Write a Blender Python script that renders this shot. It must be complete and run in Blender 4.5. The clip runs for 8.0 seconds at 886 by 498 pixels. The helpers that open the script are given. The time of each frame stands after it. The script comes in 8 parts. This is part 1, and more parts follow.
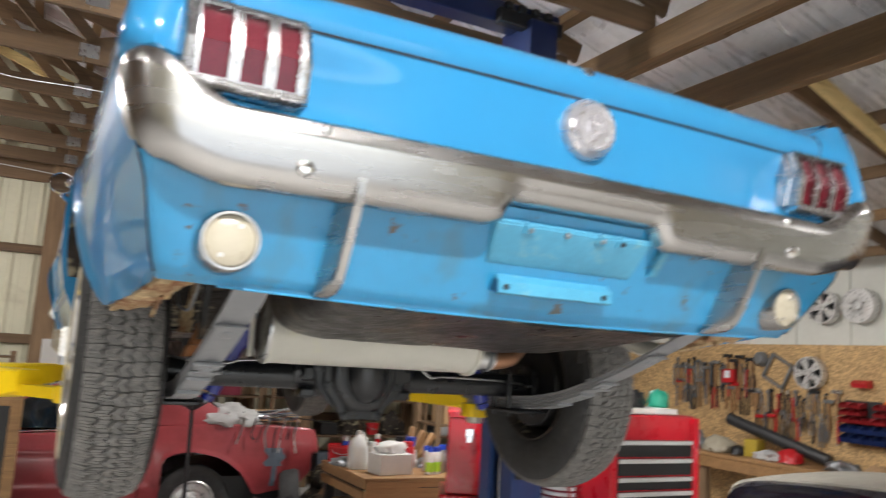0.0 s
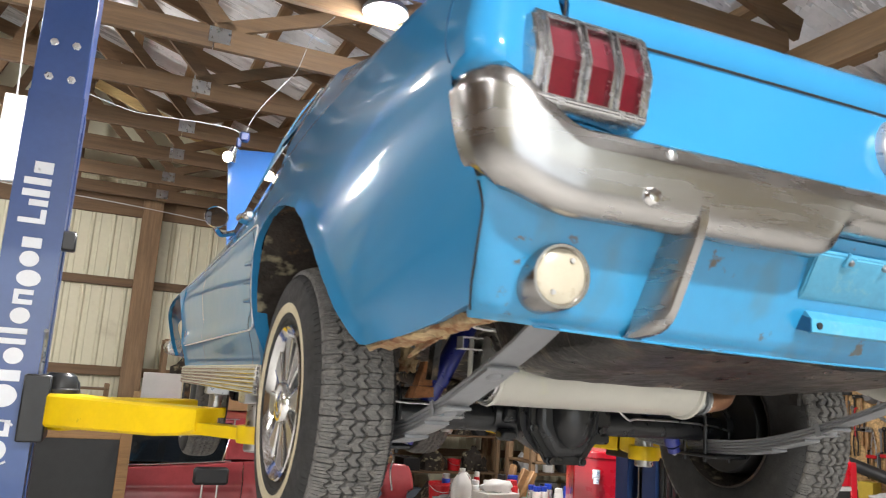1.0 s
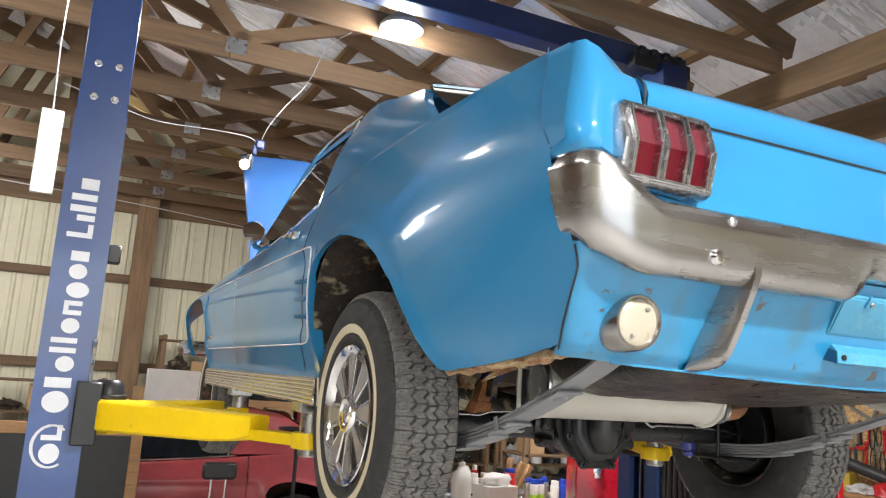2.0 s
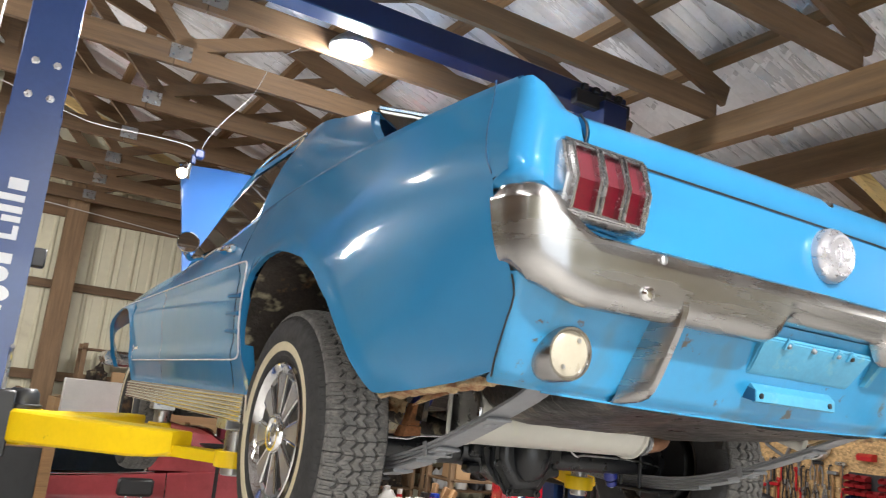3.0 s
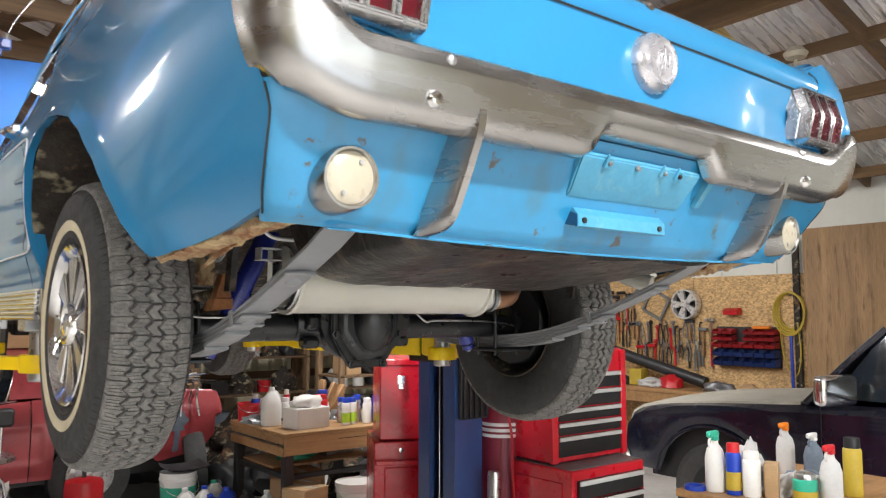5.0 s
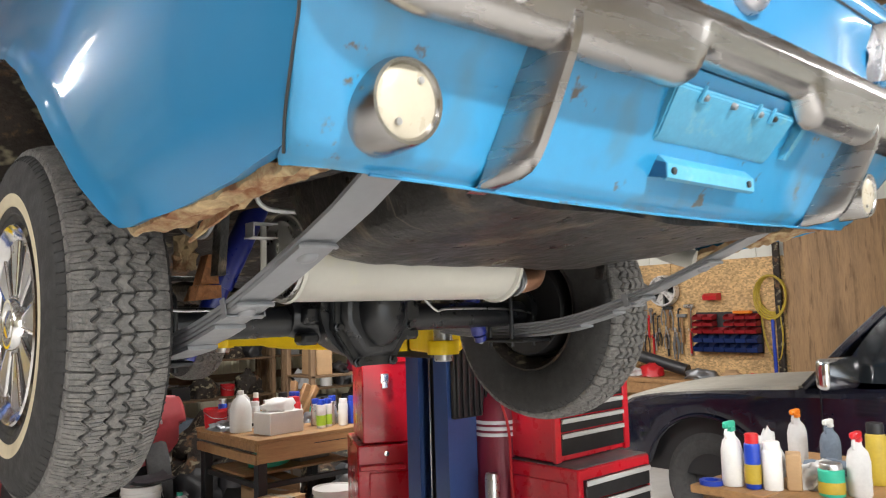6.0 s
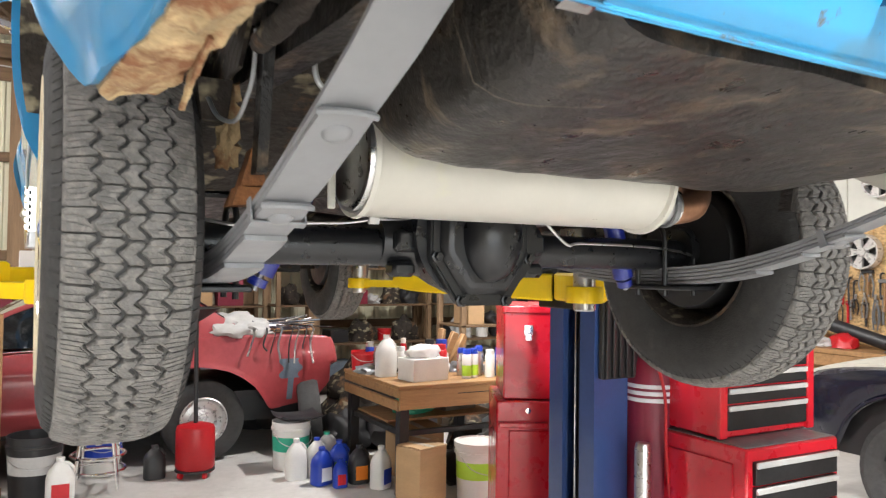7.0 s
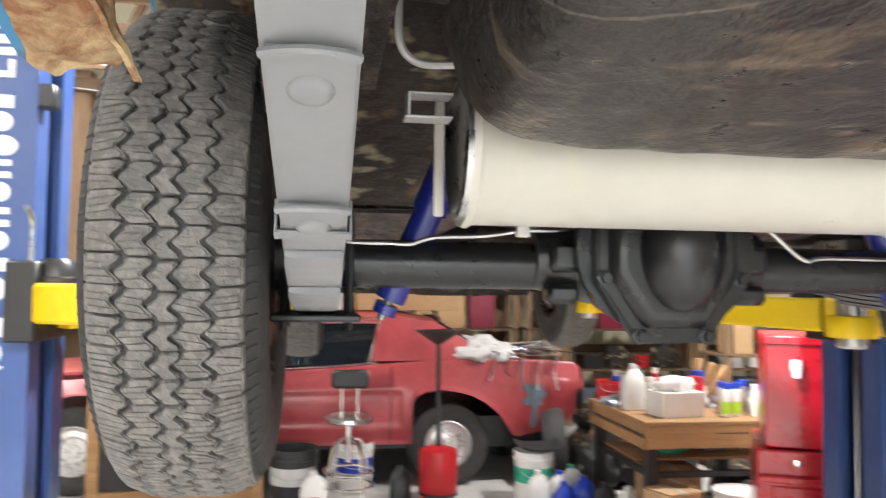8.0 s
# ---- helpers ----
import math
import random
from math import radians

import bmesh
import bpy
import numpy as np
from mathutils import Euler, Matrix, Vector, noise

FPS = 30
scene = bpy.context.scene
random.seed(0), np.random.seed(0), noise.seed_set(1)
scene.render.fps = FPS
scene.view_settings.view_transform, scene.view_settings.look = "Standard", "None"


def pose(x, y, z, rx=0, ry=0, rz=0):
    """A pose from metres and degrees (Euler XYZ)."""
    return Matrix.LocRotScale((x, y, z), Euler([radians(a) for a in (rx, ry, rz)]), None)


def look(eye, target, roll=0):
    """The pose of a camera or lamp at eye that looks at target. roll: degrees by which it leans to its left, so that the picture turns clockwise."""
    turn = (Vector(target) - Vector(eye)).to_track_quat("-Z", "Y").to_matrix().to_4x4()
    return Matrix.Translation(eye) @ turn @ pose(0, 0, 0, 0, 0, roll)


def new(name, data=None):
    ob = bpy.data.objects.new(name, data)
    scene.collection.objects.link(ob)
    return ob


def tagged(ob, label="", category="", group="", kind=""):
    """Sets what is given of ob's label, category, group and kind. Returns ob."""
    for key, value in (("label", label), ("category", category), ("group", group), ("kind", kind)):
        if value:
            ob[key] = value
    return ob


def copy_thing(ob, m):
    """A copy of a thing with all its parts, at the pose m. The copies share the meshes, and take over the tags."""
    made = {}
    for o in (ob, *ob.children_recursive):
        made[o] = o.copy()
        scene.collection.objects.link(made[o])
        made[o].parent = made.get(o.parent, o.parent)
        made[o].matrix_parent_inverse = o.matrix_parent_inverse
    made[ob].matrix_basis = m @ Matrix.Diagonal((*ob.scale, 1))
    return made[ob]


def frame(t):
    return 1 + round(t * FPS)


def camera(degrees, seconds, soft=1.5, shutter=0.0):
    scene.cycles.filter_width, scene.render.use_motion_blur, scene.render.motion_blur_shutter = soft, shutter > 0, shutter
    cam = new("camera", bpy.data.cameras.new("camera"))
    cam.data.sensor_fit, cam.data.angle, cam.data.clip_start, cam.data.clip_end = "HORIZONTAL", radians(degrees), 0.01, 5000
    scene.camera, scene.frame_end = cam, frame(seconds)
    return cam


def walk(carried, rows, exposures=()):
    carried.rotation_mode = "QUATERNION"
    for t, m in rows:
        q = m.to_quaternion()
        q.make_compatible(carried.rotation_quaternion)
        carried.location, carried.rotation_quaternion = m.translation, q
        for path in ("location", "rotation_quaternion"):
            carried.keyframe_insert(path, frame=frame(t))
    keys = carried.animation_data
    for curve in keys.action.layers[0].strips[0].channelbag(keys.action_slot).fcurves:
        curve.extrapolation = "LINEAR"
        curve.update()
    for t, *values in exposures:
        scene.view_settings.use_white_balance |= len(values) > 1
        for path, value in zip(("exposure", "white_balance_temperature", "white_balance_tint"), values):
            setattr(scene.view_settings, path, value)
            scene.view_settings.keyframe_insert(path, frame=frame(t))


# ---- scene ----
cam = camera(60.34, 8.0, soft=1.15, shutter=0.35)
PATH = [
    (0.0, -0.887, -2.216, 1.644, 98.32, -3.38, -27.73),
    (0.5, -1.066, -2.012, 1.628, 97.30, 0.08, -21.70),
    (1.0, -1.230, -1.927, 1.640, 100.47, -3.71, -24.09),
    (1.5, -1.441, -2.003, 1.682, 99.93, -2.79, -26.11),
    (1.7, -1.483, -2.020, 1.690, 99.62, -3.22, -25.28),
    (2.8, -1.518, -2.039, 1.696, 101.53, -6.26, -29.88),
    (3.0, -1.514, -2.039, 1.695, 101.85, -5.86, -31.11),
    (3.5, -1.509, -2.045, 1.693, 101.45, -4.47, -32.75),
    (4.0, -1.483, -2.043, 1.693, 100.22, -2.81, -34.46),
    (4.5, -1.376, -2.026, 1.661, 97.26, -1.27, -36.54),
    (4.7, -1.305, -2.018, 1.627, 95.67, -0.73, -37.18),
    (5.8, -1.159, -1.693, 1.591, 94.71, 1.24, -40.69),
    (6.0, -1.147, -1.624, 1.585, 94.69, 1.67, -41.30),
    (6.5, -1.011, -1.464, 1.558, 93.94, 1.41, -33.77),
    (7.0, -0.834, -1.388, 1.533, 91.44, -0.77, -28.80),
    (7.5, -0.697, -1.288, 1.526, 91.05, -1.45, -23.64),
    (8.0, -0.544, -1.167, 1.539, 92.83, -0.71, -8.77),
]
walk(cam, [(t, pose(x, y, z, rx, ry, rz)) for t, x, y, z, rx, ry, rz in PATH],
     exposures=[(0.0, 0.38), (1.0, 0.58), (4.5, 0.58), (5.8, 0.66), (6.5, 0.98), (7.0, 1.25), (7.5, 1.50), (8.0, 1.40)])

# ---- world and exposure ----
world = bpy.data.worlds.new("sky")
scene.world = world
world.use_nodes = True
wn = world.node_tree.nodes
sky = wn.new("ShaderNodeTexSky")
sky.sky_type, sky.sun_disc = "NISHITA", False
sky.sun_elevation, sky.sun_rotation = radians(38), radians(200)
world.node_tree.links.new(sky.outputs[0], wn["Background"].inputs[0])
wn["Background"].inputs[1].default_value = 0.12


# ---- mesh helpers ----
def area(name, m, sx, sy, watts, colour=(1, 1, 1), shape="RECTANGLE", spread=180):
    d = bpy.data.lights.new(name, "AREA")
    d.shape, d.size, d.size_y, d.energy, d.color = shape, sx, sy, watts, colour
    d.spread = radians(spread)
    ob = new(name, d)
    ob.matrix_basis = m
    return ob


INV = {}


def thing(name, label, category, base=(0, 0, 0), group="", kind=""):
    """An Empty at the base of a thing; its parts are modelled in the same coordinates as the base."""
    ob = new(name)
    ob.empty_display_size = 0.1
    ob.matrix_basis = Matrix.Translation(base)
    INV[ob] = Matrix.Translation(-Vector(base))
    return tagged(ob, label, category, group, kind)


def finish(bm, sharp=38):
    bmesh.ops.recalc_face_normals(bm, faces=bm.faces)
    lim = radians(sharp)
    for f in bm.faces:
        f.smooth = True
    for e in bm.edges:
        if len(e.link_faces) == 2 and e.calc_face_angle(0) > lim:
            e.smooth = False


def mesh_of(name, bm, materials, sharp=38):
    finish(bm, sharp)
    me = bpy.data.meshes.new(name)
    bm.to_mesh(me)
    bm.free()
    for m in (materials if isinstance(materials, (list, tuple)) else [materials]):
        me.materials.append(m)
    return me


def part(name, bm, material, parent=None, label="", sharp=38):
    ob = new(name, mesh_of(name, bm, material, sharp))
    if parent is not None:
        ob.parent = parent
        ob.matrix_parent_inverse = INV.get(parent, Matrix())
    if label:
        ob["label"] = label
    return ob


def solo(name, bm, material, label, category, kind="", group="", sharp=38):
    return tagged(part(name, bm, material, None, "", sharp), label, category, group, kind)


def B():
    return bmesh.new()


def box(bm, c, s, bevel=0.0, m=None, seg=1):
    """A box with centre c and full size s, bevelled, under the matrix m."""
    r = bmesh.ops.create_cube(bm, size=1.0, matrix=(m or Matrix()) @ Matrix.Translation(c) @ Matrix.Diagonal((*s, 1)))
    if bevel > 0:
        es = list({e for v in r["verts"] for e in v.link_edges})
        bmesh.ops.bevel(bm, geom=es, offset=bevel, segments=seg, affect="EDGES", profile=0.5)
    return bm


def span(bm, x0, x1, y0, y1, z0, z1, bevel=0.0, m=None):
    return box(bm, ((x0 + x1) / 2, (y0 + y1) / 2, (z0 + z1) / 2), (x1 - x0, y1 - y0, z1 - z0), bevel, m)


def axes(d):
    d = Vector(d).normalized()
    a = Vector((0, 0, 1)) if abs(d.z) < 0.9 else Vector((1, 0, 0))
    u = d.cross(a).normalized()
    return u, d.cross(u).normalized()


def cyl(bm, p, q, r0, r1=None, n=20, cap=True):
    p, q = Vector(p), Vector(q)
    r1 = r0 if r1 is None else r1
    u, v = axes(q - p)
    a = [bm.verts.new(p + (u * math.cos(k * math.tau / n) + v * math.sin(k * math.tau / n)) * r0) for k in range(n)]
    b = [bm.verts.new(q + (u * math.cos(k * math.tau / n) + v * math.sin(k * math.tau / n)) * r1) for k in range(n)]
    for k in range(n):
        bm.faces.new((a[k], a[(k + 1) % n], b[(k + 1) % n], b[k]))
    if cap:
        bm.faces.new(a)
        bm.faces.new(b)
    return bm


def smooth_path(pts, per=6):
    """A Catmull-Rom curve through the points."""
    pts = [Vector(p) for p in pts]
    if len(pts) < 3:
        return pts
    e = [2 * pts[0] - pts[1]] + pts + [2 * pts[-1] - pts[-2]]
    out = []
    for i in range(1, len(e) - 2):
        for k in range(per):
            t = k / per
            out.append(0.5 * (2 * e[i] + (e[i + 1] - e[i - 1]) * t + (2 * e[i - 1] - 5 * e[i] + 4 * e[i + 1] - e[i + 2]) * t * t
                              + (3 * e[i] - e[i - 1] - 3 * e[i + 1] + e[i + 2]) * t ** 3))
    return out + [pts[-1]]


def tube(bm, pts, r, n=8, per=6, cap=True):
    pts = smooth_path(pts, per)
    rings, u = [], None
    for i, p in enumerate(pts):
        d = (pts[min(i + 1, len(pts) - 1)] - pts[max(i - 1, 0)]).normalized()
        if u is None:
            u, v = axes(d)
        u = (u - d * u.dot(d)).normalized()
        v = d.cross(u)
        rr = r[min(int(i * len(r) / len(pts)), len(r) - 1)] if isinstance(r, (list, tuple)) else r
        rings.append([bm.verts.new(p + (u * math.cos(k * math.tau / n) + v * math.sin(k * math.tau / n)) * rr) for k in range(n)])
    for a, b in zip(rings, rings[1:]):
        for k in range(n):
            bm.faces.new((a[k], a[(k + 1) % n], b[(k + 1) % n], b[k]))
    if cap:
        bm.faces.new(rings[0])
        bm.faces.new(rings[-1])
    return bm


def lathe(bm, prof, m=None, n=32, closed=False):
    """Turns the profile of (radius, height) round the z axis of m."""
    m = m or Matrix()
    rings = []
    for r, h in prof:
        if r < 1e-5:
            rings.append([bm.verts.new(m @ Vector((0, 0, h)))])
        else:
            rings.append([bm.verts.new(m @ Vector((r * math.cos(k * math.tau / n), r * math.sin(k * math.tau / n), h))) for k in range(n)])
    pairs = list(zip(rings, rings[1:])) + ([(rings[-1], rings[0])] if closed else [])
    for a, b in pairs:
        for k in range(n):
            j = (k + 1) % n
            if len(a) == 1 and len(b) == 1:
                continue
            if len(a) == 1:
                bm.faces.new((a[0], b[j], b[k]))
            elif len(b) == 1:
                bm.faces.new((a[k], a[j], b[0]))
            else:
                bm.faces.new((a[k], a[j], b[j], b[k]))
    return bm


def grid(bm, nu, nv, fn, thick=None, wrap=False):
    """A sheet of nu x nv points fn(u, v) for u, v in 0..1; with thick, closed to a shell moved by that vector."""
    def sheet(off):
        return [[bm.verts.new(Vector(fn(i / (nu - 1), j / (nv - 1))) + off) for j in range(nv)] for i in range(nu)]
    a = sheet(Vector())
    for i in range(nu - 1):
        for j in range(nv - 1):
            bm.faces.new((a[i][j], a[i + 1][j], a[i + 1][j + 1], a[i][j + 1]))
    if thick is not None:
        b = sheet(Vector(thick))
        for i in range(nu - 1):
            for j in range(nv - 1):
                bm.faces.new((b[i][j], b[i][j + 1], b[i + 1][j + 1], b[i + 1][j]))
        ring = [(i, 0) for i in range(nu)] + [(nu - 1, j) for j in range(1, nv)] + [(i, nv - 1) for i in range(nu - 2, -1, -1)] + [(0, j) for j in range(nv - 2, 0, -1)]
        for p, q in zip(ring, ring[1:] + ring[:1]):
            bm.faces.new((a[p[0]][p[1]], a[q[0]][q[1]], b[q[0]][q[1]], b[p[0]][p[1]]))
    return bm


def prism(bm, poly, lo, hi, axis="y", m=None):
    """A polygon of (a, b) drawn out along an axis from lo to hi. Axis x: (y, z); y: (x, z); z: (x, y)."""
    m = m or Matrix()
    put = {"x": lambda a, b, h: (h, a, b), "y": lambda a, b, h: (a, h, b), "z": lambda a, b, h: (a, b, h)}[axis]
    p = [bm.verts.new(m @ Vector(put(a, b, lo))) for a, b in poly]
    q = [bm.verts.new(m @ Vector(put(a, b, hi))) for a, b in poly]
    bm.faces.new(p)
    bm.faces.new(q)
    for k in range(len(poly)):
        j = (k + 1) % len(poly)
        bm.faces.new((p[k], p[j], q[j], q[k]))
    return bm


def ribbon(bm, pts, wide, thick, up=(0, 0, 1), per=6, taper=None):
    """A flat bar along a path: wide across (horizontal), thick along up."""
    pts = smooth_path(pts, per)
    rings = []
    for i, p in enumerate(pts):
        d = (pts[min(i + 1, len(pts) - 1)] - pts[max(i - 1, 0)]).normalized()
        s = d.cross(Vector(up)).normalized()
        n = s.cross(d)
        w = wide * (taper(i / (len(pts) - 1)) if taper else 1)
        rings.append([bm.verts.new(p + s * a * w / 2 + n * b * thick / 2) for a, b in ((-1, -1), (1, -1), (1, 1), (-1, 1))])
    for a, b in zip(rings, rings[1:]):
        for k in range(4):
            bm.faces.new((a[k], a[(k + 1) % 4], b[(k + 1) % 4], b[k]))
    bm.faces.new(rings[0])
    bm.faces.new(rings[-1])
    return bm


def crumple(bm, size, freq=3.0, seed=0):
    for v in bm.verts:
        p = v.co * freq + Vector((seed * 7.3, seed * 1.7, seed))
        v.co += Vector((noise.noise(p), noise.noise(p + Vector((31, 0, 0))), noise.noise(p + Vector((0, 47, 0))))) * size
    return bm


# ---- materials ----
def mat(name, colour, rough=0.5, metal=0.0, var=0.18, scale=5.0, bump=0.0, bscale=80.0, coat=0.0, stain=None, stretch=(1, 1, 1), rvar=0.15, random_tint=0.0, level=0.52, soft=0.12, sscale=3.0):
    """A plain surface with two scales of variation, a fine bump, and stains of their own colour: stain=(r, g, b)."""
    m = bpy.data.materials.new(name)
    m.use_nodes = True
    nt = m.node_tree
    N, link = nt.nodes.new, nt.links.new
    bsdf = nt.nodes["Principled BSDF"]
    bsdf.inputs["Metallic"].default_value = metal
    if coat:
        bsdf.inputs["Coat Weight"].default_value = coat
        bsdf.inputs["Coat Roughness"].default_value = 0.06
    tc, mp, info = N("ShaderNodeTexCoord"), N("ShaderNodeMapping"), N("ShaderNodeObjectInfo")
    mp.inputs["Scale"].default_value = stretch
    link(tc.outputs["Object"], mp.inputs["Vector"])
    shift = N("ShaderNodeVectorMath")
    shift.operation = "ADD"
    rnd = N("ShaderNodeMath")
    rnd.operation, rnd.inputs[1].default_value = "MULTIPLY", 37.0
    link(info.outputs["Random"], rnd.inputs[0])
    link(mp.outputs[0], shift.inputs[0])
    link(rnd.outputs[0], shift.inputs[1])

    def tex(s, detail=4.0, r=0.6):
        t = N("ShaderNodeTexNoise")
        t.inputs["Scale"].default_value, t.inputs["Detail"].default_value, t.inputs["Roughness"].default_value = s, detail, r
        link(shift.outputs[0], t.inputs["Vector"])
        return t.outputs["Fac"]

    def remap(src, a, b, c, d):
        r = N("ShaderNodeMapRange")
        for k, v in zip(("From Min", "From Max", "To Min", "To Max"), (a, b, c, d)):
            r.inputs[k].default_value = v
        link(src, r.inputs["Value"])
        return r.outputs[0]

    big, fine = tex(scale), tex(scale * 11, 3.0)
    both = N("ShaderNodeMath")
    both.operation = "ADD"
    link(remap(big, 0.25, 0.75, -var, var), both.inputs[0])
    link(remap(fine, 0.25, 0.75, 1 - var * 0.5, 1 + var * 0.5), both.inputs[1])
    value = both.outputs[0]
    if random_tint:
        add = N("ShaderNodeMath")
        add.operation = "ADD"
        link(value, add.inputs[0])
        link(remap(info.outputs["Random"], 0, 1, -random_tint, random_tint), add.inputs[1])
        value = add.outputs[0]
    mul = N("ShaderNodeVectorMath")
    mul.operation = "SCALE"
    mul.inputs[0].default_value = colour
    link(value, mul.inputs["Scale"])
    out = mul.outputs[0]
    rgh = remap(tex(scale * 3), 0.3, 0.7, max(0.02, rough - rvar * rough), min(1, rough + rvar * rough))
    if stain:
        mask = remap(tex(sscale, 8.0, 0.65), level, level + soft, 0, 1)
        mix = N("ShaderNodeMix")
        mix.data_type = "RGBA"
        link(mask, mix.inputs["Factor"])
        link(out, mix.inputs["A"])
        mix.inputs["B"].default_value = (*stain, 1)
        out = mix.outputs["Result"]
    link(out, bsdf.inputs["Base Color"])
    link(rgh, bsdf.inputs["Roughness"])
    if bump:
        b = N("ShaderNodeBump")
        b.inputs["Strength"].default_value, b.inputs["Distance"].default_value = 1.0, bump
        link(tex(bscale, 3.0), b.inputs["Height"])
        link(b.outputs[0], bsdf.inputs["Normal"])
    return m


def glow(name, colour, strength):
    m = bpy.data.materials.new(name)
    m.use_nodes = True
    b = m.node_tree.nodes["Principled BSDF"]
    b.inputs["Base Color"].default_value = (0.9, 0.9, 0.9, 1)
    b.inputs["Emission Color"].default_value = (*colour, 1)
    b.inputs["Emission Strength"].default_value = strength
    return m


def scratches(m, colour, amount, turn, scale=(70, 2.2, 1), level=0.63):
    """Adds thin slanting scuffs of another colour to a material."""
    nt = m.node_tree
    N, link = nt.nodes.new, nt.links.new
    bsdf = nt.nodes["Principled BSDF"]
    src = bsdf.inputs["Base Color"].links[0].from_socket
    tc, rot, mp, tx, rg = N("ShaderNodeTexCoord"), N("ShaderNodeMapping"), N("ShaderNodeMapping"), N("ShaderNodeTexNoise"), N("ShaderNodeMapRange")
    rot.inputs["Rotation"].default_value = (0, 0, radians(turn))
    mp.inputs["Scale"].default_value = scale
    tx.inputs["Scale"].default_value, tx.inputs["Detail"].default_value = 1.0, 3.0
    rg.inputs["From Min"].default_value, rg.inputs["From Max"].default_value, rg.inputs["To Max"].default_value = level, level + 0.10, amount
    link(tc.outputs["Object"], rot.inputs["Vector"])
    link(rot.outputs[0], mp.inputs["Vector"])
    link(mp.outputs[0], tx.inputs["Vector"])
    link(tx.outputs["Fac"], rg.inputs["Value"])
    mix = N("ShaderNodeMix")
    mix.data_type = "RGBA"
    link(rg.outputs[0], mix.inputs["Factor"])
    link(src, mix.inputs["A"])
    mix.inputs["B"].default_value = (*colour, 1)
    link(mix.outputs["Result"], bsdf.inputs["Base Color"])
    return m


def cells(m, scale, amount, stretch=(1, 1, 1), bump=0.0):
    """Adds flakes (a Voronoi pattern) to the colour of a material."""
    nt = m.node_tree
    N, link = nt.nodes.new, nt.links.new
    bsdf = nt.nodes["Principled BSDF"]
    src = bsdf.inputs["Base Color"].links[0].from_socket
    tc, mp, vo = N("ShaderNodeTexCoord"), N("ShaderNodeMapping"), N("ShaderNodeTexVoronoi")
    mp.inputs["Scale"].default_value = stretch
    vo.inputs["Scale"].default_value = scale
    link(tc.outputs["Object"], mp.inputs["Vector"])
    link(mp.outputs[0], vo.inputs["Vector"])
    sep = N("ShaderNodeSeparateColor")
    link(vo.outputs["Color"], sep.inputs[0])
    rg = N("ShaderNodeMapRange")
    rg.inputs["To Min"].default_value, rg.inputs["To Max"].default_value = 1 - amount, 1 + amount
    link(sep.outputs[0], rg.inputs["Value"])
    mul = N("ShaderNodeVectorMath")
    mul.operation = "SCALE"
    link(src, mul.inputs[0])
    link(rg.outputs[0], mul.inputs["Scale"])
    link(mul.outputs[0], bsdf.inputs["Base Color"])
    return m


PAINT = mat("turquoise_blue_car_paint", (0.028, 0.213, 0.435), 0.34, 0.0, 0.03, 2.5, coat=0.85, rvar=0.06, stain=(0.036, 0.222, 0.41), level=0.50, soft=0.5, sscale=2.5)
PAINT.node_tree.nodes["Principled BSDF"].inputs["Specular IOR Level"].default_value = 0.06
PAINT_PALE = mat("pale_weathered_blue_paint", (0.060, 0.285, 0.445), 0.45, 0.0, 0.14, 9, coat=0.3, stain=(0.14, 0.33, 0.40), level=0.56, soft=0.10, sscale=14)
SEAM = mat("dark_blue_joint", (0.006, 0.06, 0.14), 0.5, 0.0, 0.1, 9)
MIRROR = mat("mirror_glass", (0.75, 0.76, 0.78), 0.02, 1.0, 0.02, 3)
# Fresh lumber of the knee braces; on the diagonal brace it stands in for lamplight.
FRESH_LIT_WOOD = mat("fresh_and_lit_lumber", (0.62, 0.46, 0.20), 0.6, 0.0, 0.15, 3, stretch=(0.5, 9, 9), stain=(0.40, 0.27, 0.11), level=0.55, soft=0.1, sscale=6)
PAINT_OLD = scratches(mat("chipped_blue_car_paint", (0.020, 0.232, 0.455), 0.36, 0.0, 0.08, 3, coat=0.6, stain=(0.07, 0.065, 0.05), level=0.62, soft=0.06, sscale=19), (0.05, 0.15, 0.20), 0.6, 0, (7, 7, 3), 0.56)
RUST = mat("rusty_lip", (0.43, 0.315, 0.17), 0.85, 0.0, 0.4, 14, bump=0.004, bscale=60, stain=(0.22, 0.095, 0.042), level=0.44, soft=0.16, sscale=19)
RUST_ORANGE = mat("orange_rust", (0.26, 0.105, 0.038), 0.9, 0.0, 0.45, 20, bump=0.003, bscale=70, stain=(0.10, 0.045, 0.022), level=0.5, soft=0.2, sscale=18)
CHROME = mat("worn_chrome", (0.46, 0.45, 0.44), 0.25, 1.0, 0.06, 3, rvar=0.25, bump=0.0001, bscale=5, stain=(0.42, 0.405, 0.385), level=0.52, soft=0.25, sscale=5, stretch=(0.45, 0.6, 3.5))
BEZEL = mat("pitted_lamp_chrome", (0.54, 0.54, 0.55), 0.24, 1.0, 0.05, 20, rvar=0.3)
CAP = mat("dull_cap_chrome", (0.62, 0.61, 0.64), 0.30, 0.75, 0.08, 20, rvar=0.3)
BRIGHT = mat("bright_chrome", (0.90, 0.90, 0.90), 0.13, 1.0, 0.03, 6, rvar=0.4)
STEEL = mat("brushed_steel", (0.55, 0.55, 0.55), 0.32, 1.0, 0.1, 12, rvar=0.3)
LENS_RED = mat("dark_red_lens", (0.090, 0.002, 0.009), 0.12, 0.0, 0.2, 22, coat=0.25)
